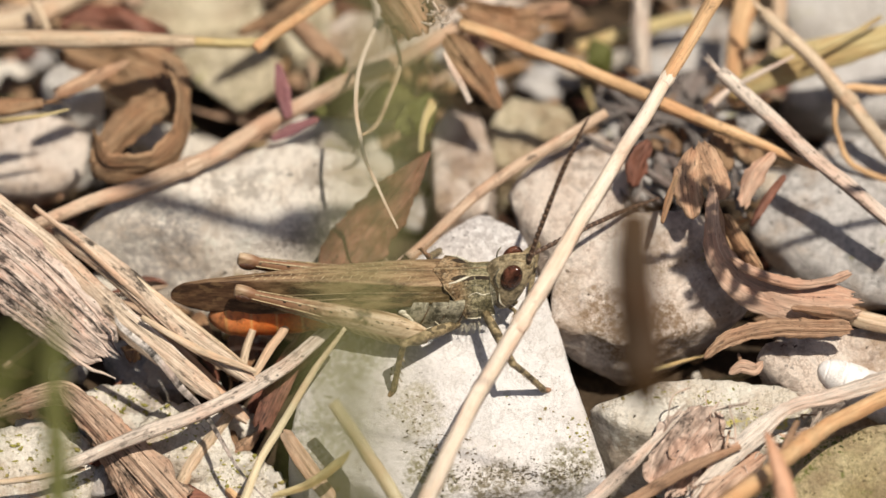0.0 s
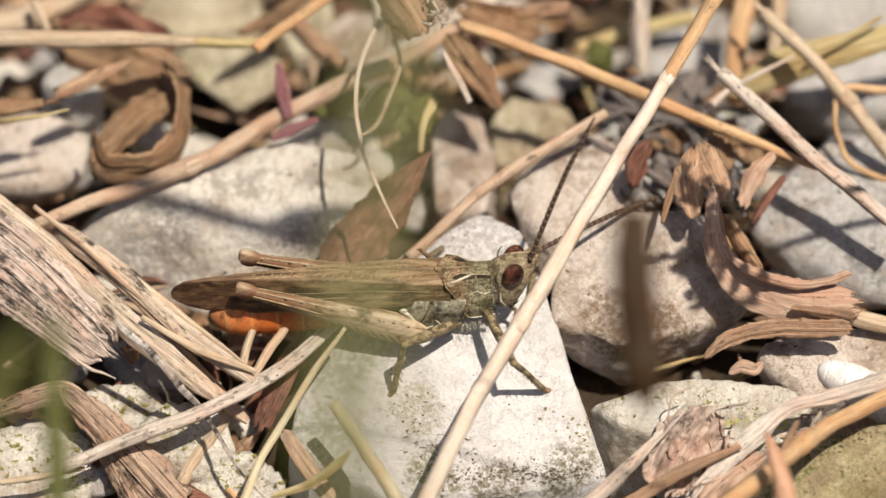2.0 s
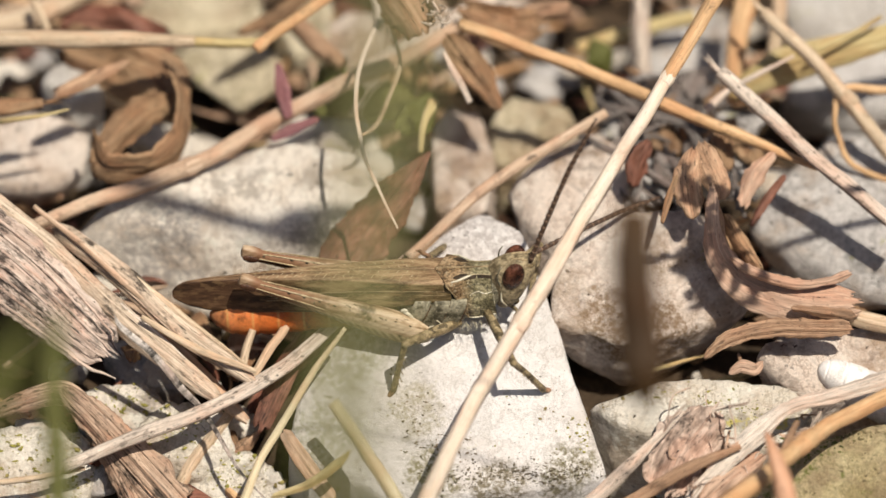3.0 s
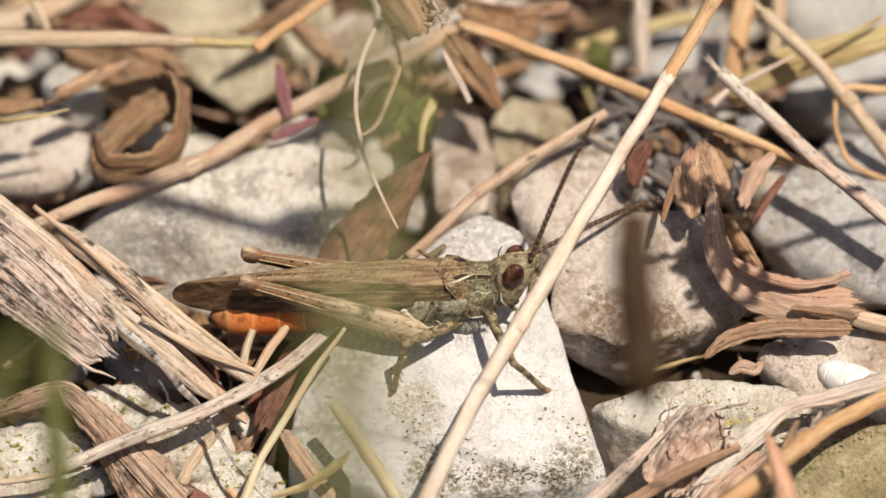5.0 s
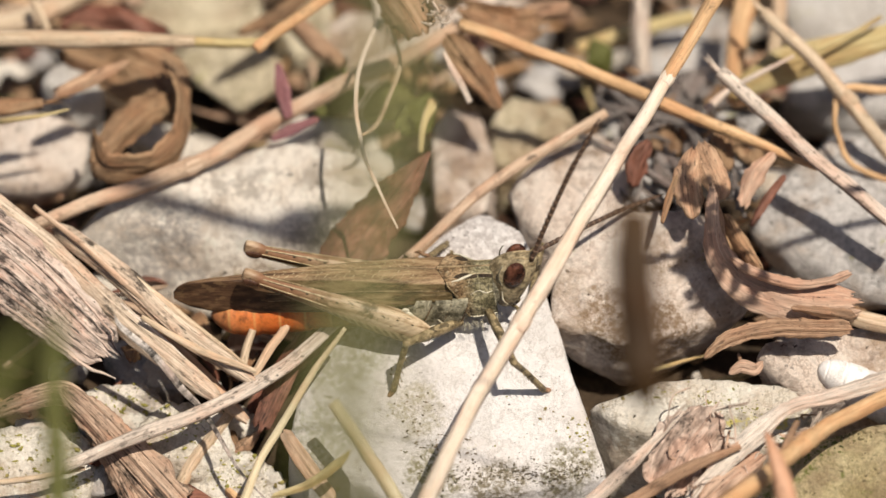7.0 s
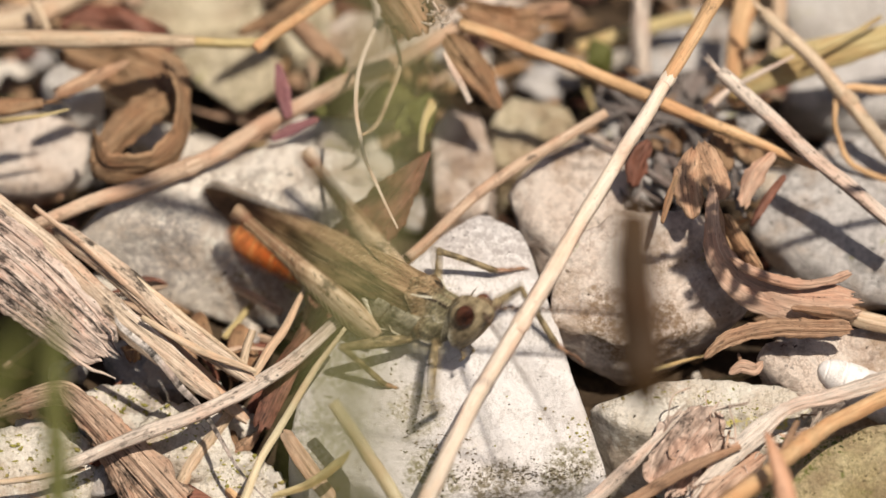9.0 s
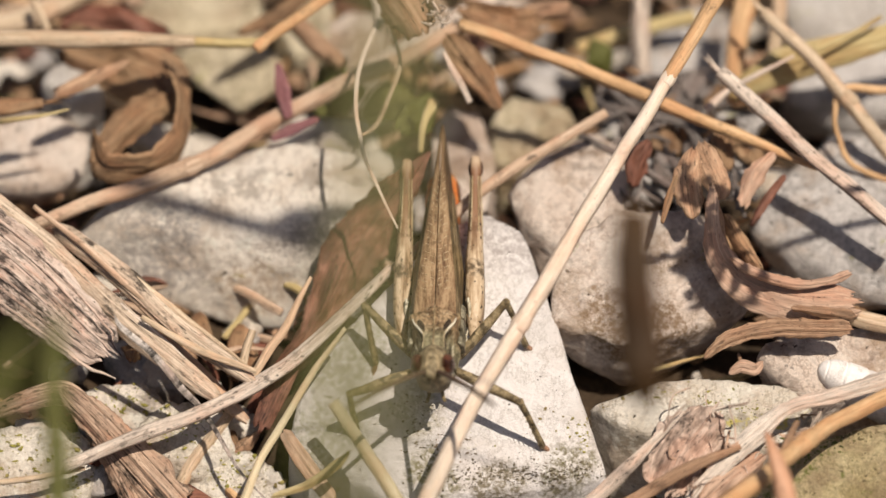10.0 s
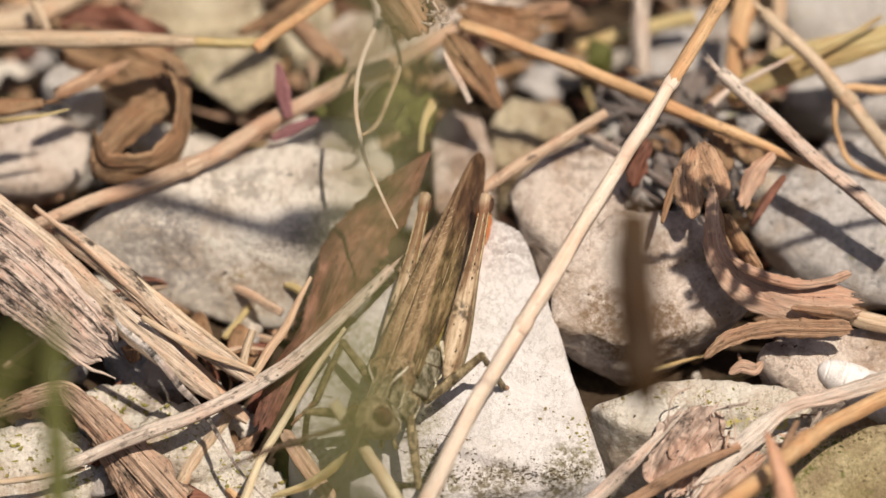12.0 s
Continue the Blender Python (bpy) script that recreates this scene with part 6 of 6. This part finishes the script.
        part("face_ridge", stalk([(4.5, side * 0.14, 0.55), (4.28, side * 0.17, -0.1), (3.85, side * 0.22, -1.0), (3.4, side * 0.26, -1.8)], [0.06, 0.07, 0.06, 0.04], sides=8), CUTICLE, hopper)
        part("palp", stalk([(3.1, side * 0.3, -1.95), (3.4, side * 0.4, -2.25), (3.25, side * 0.45, -2.55)], [0.1, 0.1, 0.06], sides=8), LEG, hopper)
    # folded wings: roof-like leathery forewings
    for side in (-1, 1):
        verts, faces, n = [], [], 80
        for i in range(n + 1):
            s = i / n
            x = -13.75 + 14.0 * s
            top = np.interp(x, [-13.75, -13.55, -13.0, -12, -8, -5, -2, 0.3], [-0.75, -0.45, -0.15, 0.0, 0.26, 0.34, 0.28, 0.20])
            wide = np.interp(x, [-13.75, -13, -11, -8, -5, -2, 0.3], [0.03, 0.10, 0.21, 0.42, 0.68, 0.96, 1.06])
            drop = np.interp(x, [-13.75, -13.55, -13.0, -12, -10, -6, -3, 0.3], [0.12, 0.6, 1.2, 1.55, 1.72, 1.60, 1.30, 0.85])
            low = np.interp(x, [-13.75, -12, -8, -4, 0.3], [0.05, 0.32, 0.85, 1.28, 1.25])
            line = [(0.0, top + 0.05), (0.4 * wide, top + 0.05), (0.8 * wide, top + 0.01), (wide, top - 0.09), (wide + (low - wide) * 0.3, top - 0.12 - 0.33 * drop), (wide + (low - wide) * 0.7, top - 0.12 - 0.66 * drop), (low, top - 0.12 - drop)]
            fine = smooth_rows(np.array(line), 3)
            for layer in (0, 1):
                for j, (y, z) in enumerate(fine):
                    rib = 0.010 * math.cos(j * 2.1) + 0.02 * noise.noise((x * 1.5, j * 0.8, side))
                    yy = (y + rib * 0.6) * (1 - 0.07 * layer) + 0.01
                    verts.append((x, side * yy, z + rib - 0.07 * layer))
        m = 19
        for i in range(n):
            a, b = i * 2 * m, (i + 1) * 2 * m
            for j in range(m - 1):
                faces.append((a + j, a + j + 1, b + j + 1, b + j))
                faces.append((a + m + j, b + m + j, b + m + j + 1, a + m + j + 1))
            faces.append((a + m - 1, a + 2 * m - 1, b + 2 * m - 1, b + m - 1))
            faces.append((a, b, b + m, a + m))
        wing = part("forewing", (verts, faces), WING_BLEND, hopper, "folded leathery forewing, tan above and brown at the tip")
        for y0, z0, y1, z1 in ((0.98, 0.12, 0.34, 0.14), (1.15, -0.25, 0.60, -0.55), (1.2, -0.45, 0.70, -0.90)):
            vein = stalk([(0.0, side * y0, z0), (-4.0, side * (0.6 * y0 + 0.4 * y1), 0.55 * z0 + 0.45 * z1 + 0.1), (-9.0, side * y1, z1 - 0.02)], [0.020, 0.026, 0.014], sides=6, up=(0, 0, 1), wobble=0.02)
            part("vein", vein, WING_PALE, wing)
        # slanting cross-veins on the roof, paler than the cells between them
        rng = random.Random(40 + side)
        cross = []
        for k in range(34):
            x = -1.6 - 0.24 * k + rng.uniform(-0.05, 0.05)
            half = np.interp(x, [-11, -8, -5, -2, 0.3], [0.21, 0.42, 0.68, 0.96, 1.06])
            z = np.interp(x, [-12, -8, -5, -2, 0.3], [0.0, 0.26, 0.34, 0.28, 0.20]) + 0.06
            y0, y1 = (0.10, 0.48) if k % 2 else (0.46, 0.86)
            a, b = Vector((x, side * half * y0, z)), Vector((x - 0.20, side * half * y1, z - 0.02 - 0.05 * y1))
            cross.append(stalk([a, (a + b) * 0.5 + Vector((0, 0, 0.008)), b], [0.010, 0.015, 0.008], sides=5, up=(0, 0, 1), wobble=0.0, steps=3)[:2])
        part("cross_veins", joined(*cross), IVORY_DULL, wing, "fine pale slanting cross-veins")


def wing_material():
    """Tan on the roof, dark olive on the sides, brown towards the tip, with pale cross-veins."""
    n = Nodes("forewing", 0.5)
    split = n.add("ShaderNodeSeparateXYZ")
    n.link(n.coords, split.inputs[0])
    place = n.add("ShaderNodeMapRange")
    place.inputs["From Min"].default_value = -13.7 * MM
    place.inputs["From Max"].default_value = 0.3 * MM
    n.link(split.outputs[0], place.inputs[0])
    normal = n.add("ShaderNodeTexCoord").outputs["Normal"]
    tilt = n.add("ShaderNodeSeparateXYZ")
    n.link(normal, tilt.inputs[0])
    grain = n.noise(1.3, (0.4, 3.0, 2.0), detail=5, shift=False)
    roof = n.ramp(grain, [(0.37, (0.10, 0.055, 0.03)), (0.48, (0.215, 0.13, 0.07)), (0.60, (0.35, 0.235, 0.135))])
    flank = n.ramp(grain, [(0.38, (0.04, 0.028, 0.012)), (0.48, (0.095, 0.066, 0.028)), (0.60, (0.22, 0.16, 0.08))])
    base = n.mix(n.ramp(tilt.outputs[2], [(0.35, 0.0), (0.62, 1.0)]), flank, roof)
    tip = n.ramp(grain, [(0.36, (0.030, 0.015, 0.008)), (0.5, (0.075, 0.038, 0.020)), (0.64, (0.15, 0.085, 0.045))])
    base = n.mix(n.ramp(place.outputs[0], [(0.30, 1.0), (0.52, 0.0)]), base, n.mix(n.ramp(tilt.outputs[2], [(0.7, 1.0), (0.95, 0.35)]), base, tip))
    cells = n.add("ShaderNodeTexVoronoi")
    cells.feature = "DISTANCE_TO_EDGE"
    cells.inputs["Scale"].default_value = 1.0
    fit_to = n.add("ShaderNodeMapping")
    fit_to.inputs["Scale"].default_value = (3000.0, 6500.0, 5200.0)
    n.link(n.coords, fit_to.inputs[0])
    n.link(fit_to.outputs[0], cells.inputs["Vector"])
    net = n.ramp(cells.outputs["Distance"], [(0.02, 0.25), (0.10, 0.0)])
    net = n.mix(1.0, net, n.ramp(place.outputs[0], [(0.25, 0.1), (0.5, 1.0)]), "MULTIPLY")
    base = n.mix(n.mix(1.0, net, n.ramp(tilt.outputs[2], [(0.2, 0.25), (0.6, 1.0)]), "MULTIPLY"), base, (0.48, 0.39, 0.22))
    blots = n.ramp(n.noise(2.2, (0.7, 1.6, 1.6), detail=4, shift=False), [(0.56, 0.0), (0.63, 0.7)])
    base = n.mix(blots, base, (0.15, 0.09, 0.045))
    return n.finish(base, n.mix(0.5, grain, cells.outputs["Distance"]), 0.6, 0.05)


WING_BLEND = wing_material()
build_body()


# ---- legs: each piece runs along its own x from its joint ----
def hind_femur(side):
    length = 9.8
    rows = refine([(0.0, 0, 0, 0.24, 0.32, 2.4), (0.5, 0, -0.02, 0.36, 0.58, 2.6), (1.6, 0, 0.0, 0.50, 0.80, 2.8), (3.2, 0, 0.02, 0.50, 0.74, 2.8), (5.2, 0, 0.02, 0.40, 0.54, 2.6), (7.2, 0, 0.0, 0.26, 0.36, 2.4), (8.6, 0, 0, 0.24, 0.29, 2.4), (9.2, 0, 0.06, 0.27, 0.36, 3.0), (9.7, 0, 0.10, 0.26, 0.34, 3.2), (9.9, 0, 0.12, 0.22, 0.28, 3.0), (9.95, 0, 0.12, 0.12, 0.16, 2.6)], 5)
    femur = part("hind_femur", loft(rows, 24), THIGH, hopper, "tan hind thigh with dark bands")
    for z, y in ((0.62, 0.26), (-0.55, 0.28), (0.05, 0.46)):
        for flank in (-1, 1):
            line = stalk([(0.6, flank * y * 0.85, z * 0.85), (2.4, flank * y, z), (5.2, flank * y * 0.8, z * 0.72), (9.0, flank * y * 0.55, z * 0.42)], [0.03, 0.045, 0.04, 0.03], sides=6, up=(0, 0, 1), wobble=0.01)
            part("ridge", line, FEMUR if z > 0 else LEG, femur)
    table = np.array(rows)
    dots = []
    for i in range(9):
        for flank in (-1, 1):
            x = 0.9 + 0.78 * i + 0.25 * flank
            hw, hh = np.interp(x, table[:, 0], table[:, 3]), np.interp(x, table[:, 0], table[:, 4])
            k = 0.7 + 0.5 * noise.noise((i * 1.9, flank * 2.0, side))
            dots.append(bead((x, flank * hw * 0.78, hh * 0.76), (0.11 * k, 0.045, 0.05 * k), 2))
    part("dark_spots", joined(*dots), DARK_MARK, femur, "blackish spots along the thigh's edges")
    part("knee", joined(bead((9.42, 0.25 * side, -0.10), (0.42, 0.12, 0.21)), bead((9.42, -0.25 * side, -0.10), (0.42, 0.12, 0.21))), KNEE, femur, "dark brown knee lobe")
    return femur


def hind_tibia():
    tibia = part("hind_tibia", joined(stalk([(0, 0, 0), (0.4, 0, -0.12), (4.0, 0, -0.05), (7.4, 0, 0.0)], [0.18, 0.18, 0.14, 0.14], sides=10, up=(0, 0, 1), wobble=0.0)[:2],
                                      *[stalk([(2.0 + 0.7 * i, s * 0.1, -0.1), (2.2 + 0.7 * i, s * 0.22, -0.4)], [0.04, 0.012], sides=6)[:2] for i in range(7) for s in (-1, 1)]), LEG, hopper, "slender spiny hind shin")
    part("tarsus", joined(bead((7.7, 0, -0.05), (0.4, 0.13, 0.12)), bead((8.3, 0, -0.1), (0.4, 0.11, 0.1)), bead((8.8, 0, -0.1), (0.16, 0.12, 0.09))), LEG, tibia)
    return tibia


def small_femur(name, length):
    rows = refine([(0, 0, 0, 0.20, 0.22, 2), (0.4 * length, 0, 0, 0.24, 0.30, 2.4), (0.85 * length, 0, 0, 0.19, 0.22, 2.4), (length, 0, 0, 0.19, 0.22, 2)], 6)
    return part(name, joined(loft(rows, 14), bead((0, 0, 0), (0.20, 0.20, 0.22)), bead((length, 0, 0), (0.21, 0.20, 0.22))), LEG, hopper)


def small_tibia(name, length):
    tibia = part(name, joined(stalk([(0, 0, 0), (0.5 * length, 0, 0.03), (length, 0, 0)], [0.17, 0.15, 0.17], sides=10, up=(0, 0, 1), wobble=0.0)[:2],
                              *[stalk([(length * (0.3 + 0.13 * i), 0.1 * s, -0.05), (length * (0.36 + 0.13 * i), 0.26 * s, -0.16)], [0.03, 0.01], sides=6)[:2] for i in range(5) for s in (-1, 1)]), LEG, hopper)
    foot = part("tarsus", joined(bead((0.25, 0, 0), (0.32, 0.14, 0.13)), bead((0.75, 0, -0.02), (0.32, 0.12, 0.11)), bead((1.25, 0, 0), (0.34, 0.11, 0.10)), bead((1.62, 0.07, -0.04), (0.14, 0.05, 0.05)), bead((1.62, -0.07, -0.04), (0.14, 0.05, 0.05))), LEG_RED, tibia, "reddish foot", at=(length, 0, 0))
    foot.rotation_euler = (0, radians(-24), 0)
    return tibia


def antenna():
    line = stalk([(0, 0, 0), (2.6, 0, 0.12), (5.8, 0, 0.2), (8.9, 0, 0.0)], [0.125, 0.115, 0.13, 0.06], sides=10, up=(0, 0, 1), wobble=0.0, ridges=0.02, steps=8)
    rings = [bead((0.35 + 0.37 * i, 0, 0.02 + 0.18 * math.sin(0.36 * (0.35 + 0.38 * i))), (0.20, 0.126, 0.126), 3) for i in range(21)]
    return part("antenna", joined(line[:2], *rings), ANTENNA, hopper, "dark ringed feeler")


LEGS = {}
for side, key in ((-1, "right"), (1, "left")):
    LEGS["hind", side] = (hind_femur(side), hind_tibia())
    LEGS["middle", side] = (small_femur("middle_femur", 3.5), small_tibia("middle_tibia", 3.3))
    LEGS["front", side] = (small_femur("front_femur", 3.6), small_tibia("front_tibia", 3.4))
FEELERS = {-1: antenna(), 1: antenna()}


# ---- what moves ----
def bone(a, b, up=(0, 0, 1)):
    """The pose of a leg piece that runs from a to b, in millimetres."""
    x = (Vector(b) - Vector(a)).normalized()
    y = Vector(up).cross(x).normalized()
    z = x.cross(y)
    m = Matrix((x, y, z)).transposed().to_4x4()
    m.translation = Vector(a) * MM
    return m


def knee_of(hip, foot, thigh, shin, pole):
    hip, foot = Vector(hip), Vector(foot)
    way = foot - hip
    d = min(way.length, 0.98 * (thigh + shin))
    way.normalize()
    along = (d * d + thigh * thigh - shin * shin) / (2 * d)
    rise = math.sqrt(max(thigh * thigh - along * along, 0.01))
    out = Vector(pole) - way * Vector(pole).dot(way)
    return hip + way * along + out.normalized() * rise


# the body: seconds, place in millimetres, roll, pitch and heading in degrees
BODY = [
    (0, 0.07, -1.31, 7.46, 0, -4, -2.2),
    (0.8, 0.07, -1.31, 7.46, 0, -4, -2.2),
    (1.5, 0.11, -1.32, 7.54, 0, -3.2, -1.1),
    (2.2, 0.12, -1.29, 7.52, 0, -3.5, -1.7),
    (2.6, 0.19, -1.29, 7.55, 0, -3.1, -1.2),
    (3.2, 0.15, -1.26, 7.49, 0, -3.9, -2.2),
    (5, 0.15, -1.27, 7.49, 0, -4, -2.1),
    (5.5, 0.21, -1.23, 7.52, 0, -4.1, -1.9),
    (6.5, 0.21, -1.23, 7.52, 0, -4.1, -1.9),
    (8.85, 0.21, -1.23, 7.52, 0, -4.1, -1.9),
    (8.92, -0.4, -1.37, 7.06, -5, -7.2, -15.4),
    (9, -1.2, -1.8, 7.0, -8, 1.3, -38.0),
    (9.1, -1.05, -1.88, 6.8, -3.66667, 1.8, -43.2),
    (9.2, -1.11, -2.01, 6.36, 0.666667, 4.2, -54.8),
    (9.3, -0.57, -2.76, 5.96, 5, 9.5, -68.9),
    (9.4, -0.38, -4.01, 5.92, 7.5, 18.8, -83.8),
    (9.5, -0.51, -4.19, 6.23, 10, 21.7, -86.6),
    (9.6, -0.66, -4.34, 5.84, 14, 12.5, -95.5),
    (9.8, -1.03, -4.94, 5.98, 14, 12.7, -98.7),
    (10, -0.4, -4.12, 7.02, 3, 7.6, -91.5),
    (10.2, -0.34, -4.12, 7.02, 3, 7.6, -91.5),
    (10.5, -0.32, -4, 7.06, 3, 7, -91.4),
    (10.8, -0.34, -4, 7.04, 3, 6.7, -91.5),
    (11, -0.33, -4.17, 6.84, 5, 10, -93.6),
    (11.1, -0.63, -5.03, 6.24, 12, 9.7, -98.8),
    (11.2, -1.06, -4.92, 6.37, 16, 11.3, -103.6),
    (11.3, -1.3, -5.09, 6.21, 16, 10.1, -106.7),
    (11.5, -1.23, -5.15, 6.42, 16, 15.5, -105.4),
    (11.7, -1.81, -5.36, 6.08, 16, 12.8, -104.9),
    (12, -2.46, -6.13, 5.76, 16, 15.6, -108.3),
]
# rest of the hind thighs, right and left
REST = [
    (0, 16.2, 17),
    (0.85, 16.2, 17),
    (1.15, 16.5, 18),
    (2.2, 16.8, 18),
    (2.5, 20, 19.5),
    (5.1, 20, 19.5),
    (5.4, 22.3, 21.6),
    (8.9, 22.3, 21.6),
    (9, 18, 31),
    (9.2, 18, 29),
    (9.3, 17, 23),
    (9.5, 16, 17),
    (12, 15, 16),
]
SPLAY = [
    (0, -0.65, -0.65),
    (8.9, -0.65, -0.65),
    (9, 0.2, 0.4),
    (9.2, 0.2, 0.5),
    (9.4, 0.1, 0.3),
    (9.5, 0, 0.1),
    (10, -0.1, 0),
    (12, -0.1, 0),
]
FEET = {}
FEET["front", -1] = [
    (0, 5.01, -4.44, 2.58),
    (8.9, 5.01, -4.44, 2.58),
    (9, -0.39, -5.46, 1.98),
    (9.25, -0.25, -5.33, 2.05),
    (9.4, -4.04, -6.21, 1.52),
    (9.5, -4.27, -6.34, 1.45),
    (11, -4.27, -6.34, 1.45),
    (11.15, -7.41, -6.21, 1.52),
    (11.5, -6.85, -6.72, 1.22),
    (12, -6.85, -6.72, 1.22),
]
FEET["front", 1] = [
    (0, 4.29, -0.83, 4.75),
    (8.9, 4.29, -0.83, 4.75),
    (9, 5.67, -2.41, 3.8),
    (9.1, 5.8, -3.17, 3.35),
    (9.2, 5.37, -5, 2.25),
    (9.5, 5.23, -4.85, 2.34),
    (9.7, 3.25, -7.73, 0.61),
    (10, 4.94, -6.97, 1.07),
    (10.1, 3.39, -7.85, 0.54),
    (11, 3.31, -7.93, 0.49),
    (11.15, 2.69, -7.22, 0.92),
    (11.3, -1.23, -7.6, 0.69),
    (11.5, -0.67, -7.22, 0.92),
    (12, -2.35, -8.73, 0.01),
]
FEET["middle", -1] = [
    (0, -2.45, -4.44, 2.58),
    (8.9, -2.45, -4.44, 2.58),
    (9, -2.93, -4.19, 2.74),
    (9.3, -2.93, -4.44, 2.58),
    (9.4, -3.35, -3.17, 3.35),
    (11, -3.35, -3.43, 3.19),
    (11.2, -6.3, -4.44, 2.58),
    (12, -6.3, -4.95, 2.28),
]
FEET["middle", 1] = [
    (0, -0.68, 0.51, 7.05),
    (8.9, -0.68, 0.51, 7.05),
    (9, 2.69, 0.91, 5.8),
    (9.3, 2.57, 0.78, 5.72),
    (9.45, 4.4, -2.41, 3.8),
    (9.7, 4.12, -2.46, 3.77),
    (11, 4.12, -2.46, 3.77),
    (11.1, 3.97, -2.79, 3.57),
    (11.2, 2.98, -4.19, 2.74),
    (12, 2.98, -4.32, 2.66),
]
FEELER = {}
FEELER[-1] = [
    (0, 3.5, 1.5, 8.2),
    (0.9, 3.5, 1.5, 8.2),
    (2.5, 3.8, 1.4, 8.2),
    (5.3, 3.8, 1.4, 8.2),
    (6.9, 4.0, 1.3, 8.2),
    (8.9, 4.0, 1.3, 8.2),
    (9, 6.5, -3.2, -1),
    (9.2, 6.5, -4.2, -0.5),
    (9.5, 6.2, -3, 4.6),
    (12, 6.2, -3, 4.6),
]
FEELER[1] = [
    (0, 6.0, 5.6, -1.3),
    (8.9, 6.0, 5.6, -1.3),
    (9, 6, 4, 0.5),
    (9.2, 5.2, 5.2, 0.6),
    (9.5, 6.2, 3, 4.6),
    (12, 6.2, 3, 4.6),
]



def between(rows, t):
    """Values of a table of (seconds, values...) at t, in straight lines."""
    times = [r[0] for r in rows]
    return [float(np.interp(t, times, [r[k] for r in rows])) for k in range(1, len(rows[0]))]


def body_pose(t):
    x, y, z, rx, ry, rz = between(BODY, t)
    return pose(x * MM, y * MM, z * MM, rx, ry, rz)


CHIRPS = tuple((a / 30, b / 30) for a, b in ((27, 33), (67, 72), (112, 118), (154, 160), (200, 205), (245, 250)))


def thigh_lift(t, side):
    """Degrees by which a hind thigh is raised above its rest."""
    rest = between(REST, t)[0 if side < 0 else 1]
    for a, b in CHIRPS:
        if a - 0.001 <= t <= b + 0.001:
            beat = round((t - a) * FPS)
            return rest + (11.0 if beat % 2 else 27.0) + 2.0 * math.sin(beat * 1.7 + side)
    return rest


def sway(thing, foot, degrees):
    """A stalk that leans over a little as the insect pushes past it."""
    home = thing.matrix_basis.copy()
    pivot = Matrix.Translation(Vector(foot) * MM)
    axis = Vector(TOWARDS)
    rows = []
    for t, share in ((0.0, 0.0), (8.9, 0.0), (9.05, 0.25), (10.9, 0.1), (11.2, 0.9), (12.0, 1.0)):
        turn = Matrix.Rotation(radians(-degrees * share), 4, axis)
        rows.append((t, pivot @ turn @ pivot.inverted() @ home))
    walk(thing, rows)


def motions():
    still = [0.0, 0.8, 1.5, 2.2, 2.6, 3.2, 4.8, 5.0, 5.5, 6.5, 7.2, 8.5, 8.9]
    quick = [8.9 + k / 30 for k in range(1, 20)] + [9.6, 9.7, 9.8, 9.9, 10.0, 10.2, 10.4, 10.6, 10.8, 10.9, 11.0, 11.1, 11.2, 11.3, 11.4, 11.5, 11.6, 11.7, 11.8, 11.9, 12.0]
    times = still + quick
    sway(main_straw, (-7.0, -9.0, -1.0), 0.6)
    walk(hopper, [(t, body_pose(t)) for t in times])
    beats = sorted({round(a + k / FPS, 4) for a, b in CHIRPS for k in range(-1, round((b - a) * FPS) + 2)} | set(times))
    for side in (-1, 1):
        hip = Vector((-0.9, side * 1.8, -2.55))
        rows, shins = [], []
        for t in beats:
            lift = radians(thigh_lift(t, side))
            spread_out = between(SPLAY, t)[0 if side < 0 else 1]
            knee = hip + Vector((-math.cos(lift) * 9.5, side * spread_out, math.sin(lift) * 9.5))
            m = bone(hip, knee)
            rows.append((t, m))
            end = m @ (Vector((1.0, 0, -0.75)) * MM)
            start = m @ (Vector((9.6, 0, -0.25)) * MM)
            shins.append((t, bone(start / MM, end / MM, (0, 0, -1))))
        walk(LEGS["hind", side][0], rows)
        walk(LEGS["hind", side][1], shins)
        for kind, hip, thigh, shin, pole in (("middle", (0.5, side * 1.15, -2.3), 3.5, 3.3, (-0.6, side * 0.7, 0.7)), ("front", (1.95, side * 0.95, -1.75), 3.6, 3.4, (0.45, side * 0.8, 0.6))):
            rows, shins = [], []
            for t in times:
                foot = body_pose(t).inverted() @ (Vector(between(FEET[kind, side], t)) * MM) / MM
                bend = Vector(pole)
                if t < 8.9 and kind == "front":
                    bend.x = -0.1
                if t > 8.9 and kind == "middle" and side > 0:
                    bend.z = float(np.interp(t, [8.9, 9.0, 9.3, 9.5], [0.7, 1.6, 1.6, 0.7]))
                knee = knee_of(hip, foot, thigh, shin, bend)
                rows.append((t, bone(hip, knee)))
                shins.append((t, bone(knee, foot, (-0.3, side * 0.3, 1.0))))
            walk(LEGS[kind, side][0], rows)
            walk(LEGS[kind, side][1], shins)
        rows = []
        for t in times:
            rows.append((t, bone((4.2, side * 0.30, 0.74), Vector((4.2, side * 0.30, 0.74)) + Vector(between(FEELER[side], t)))))
        walk(FEELERS[side], rows)


motions()
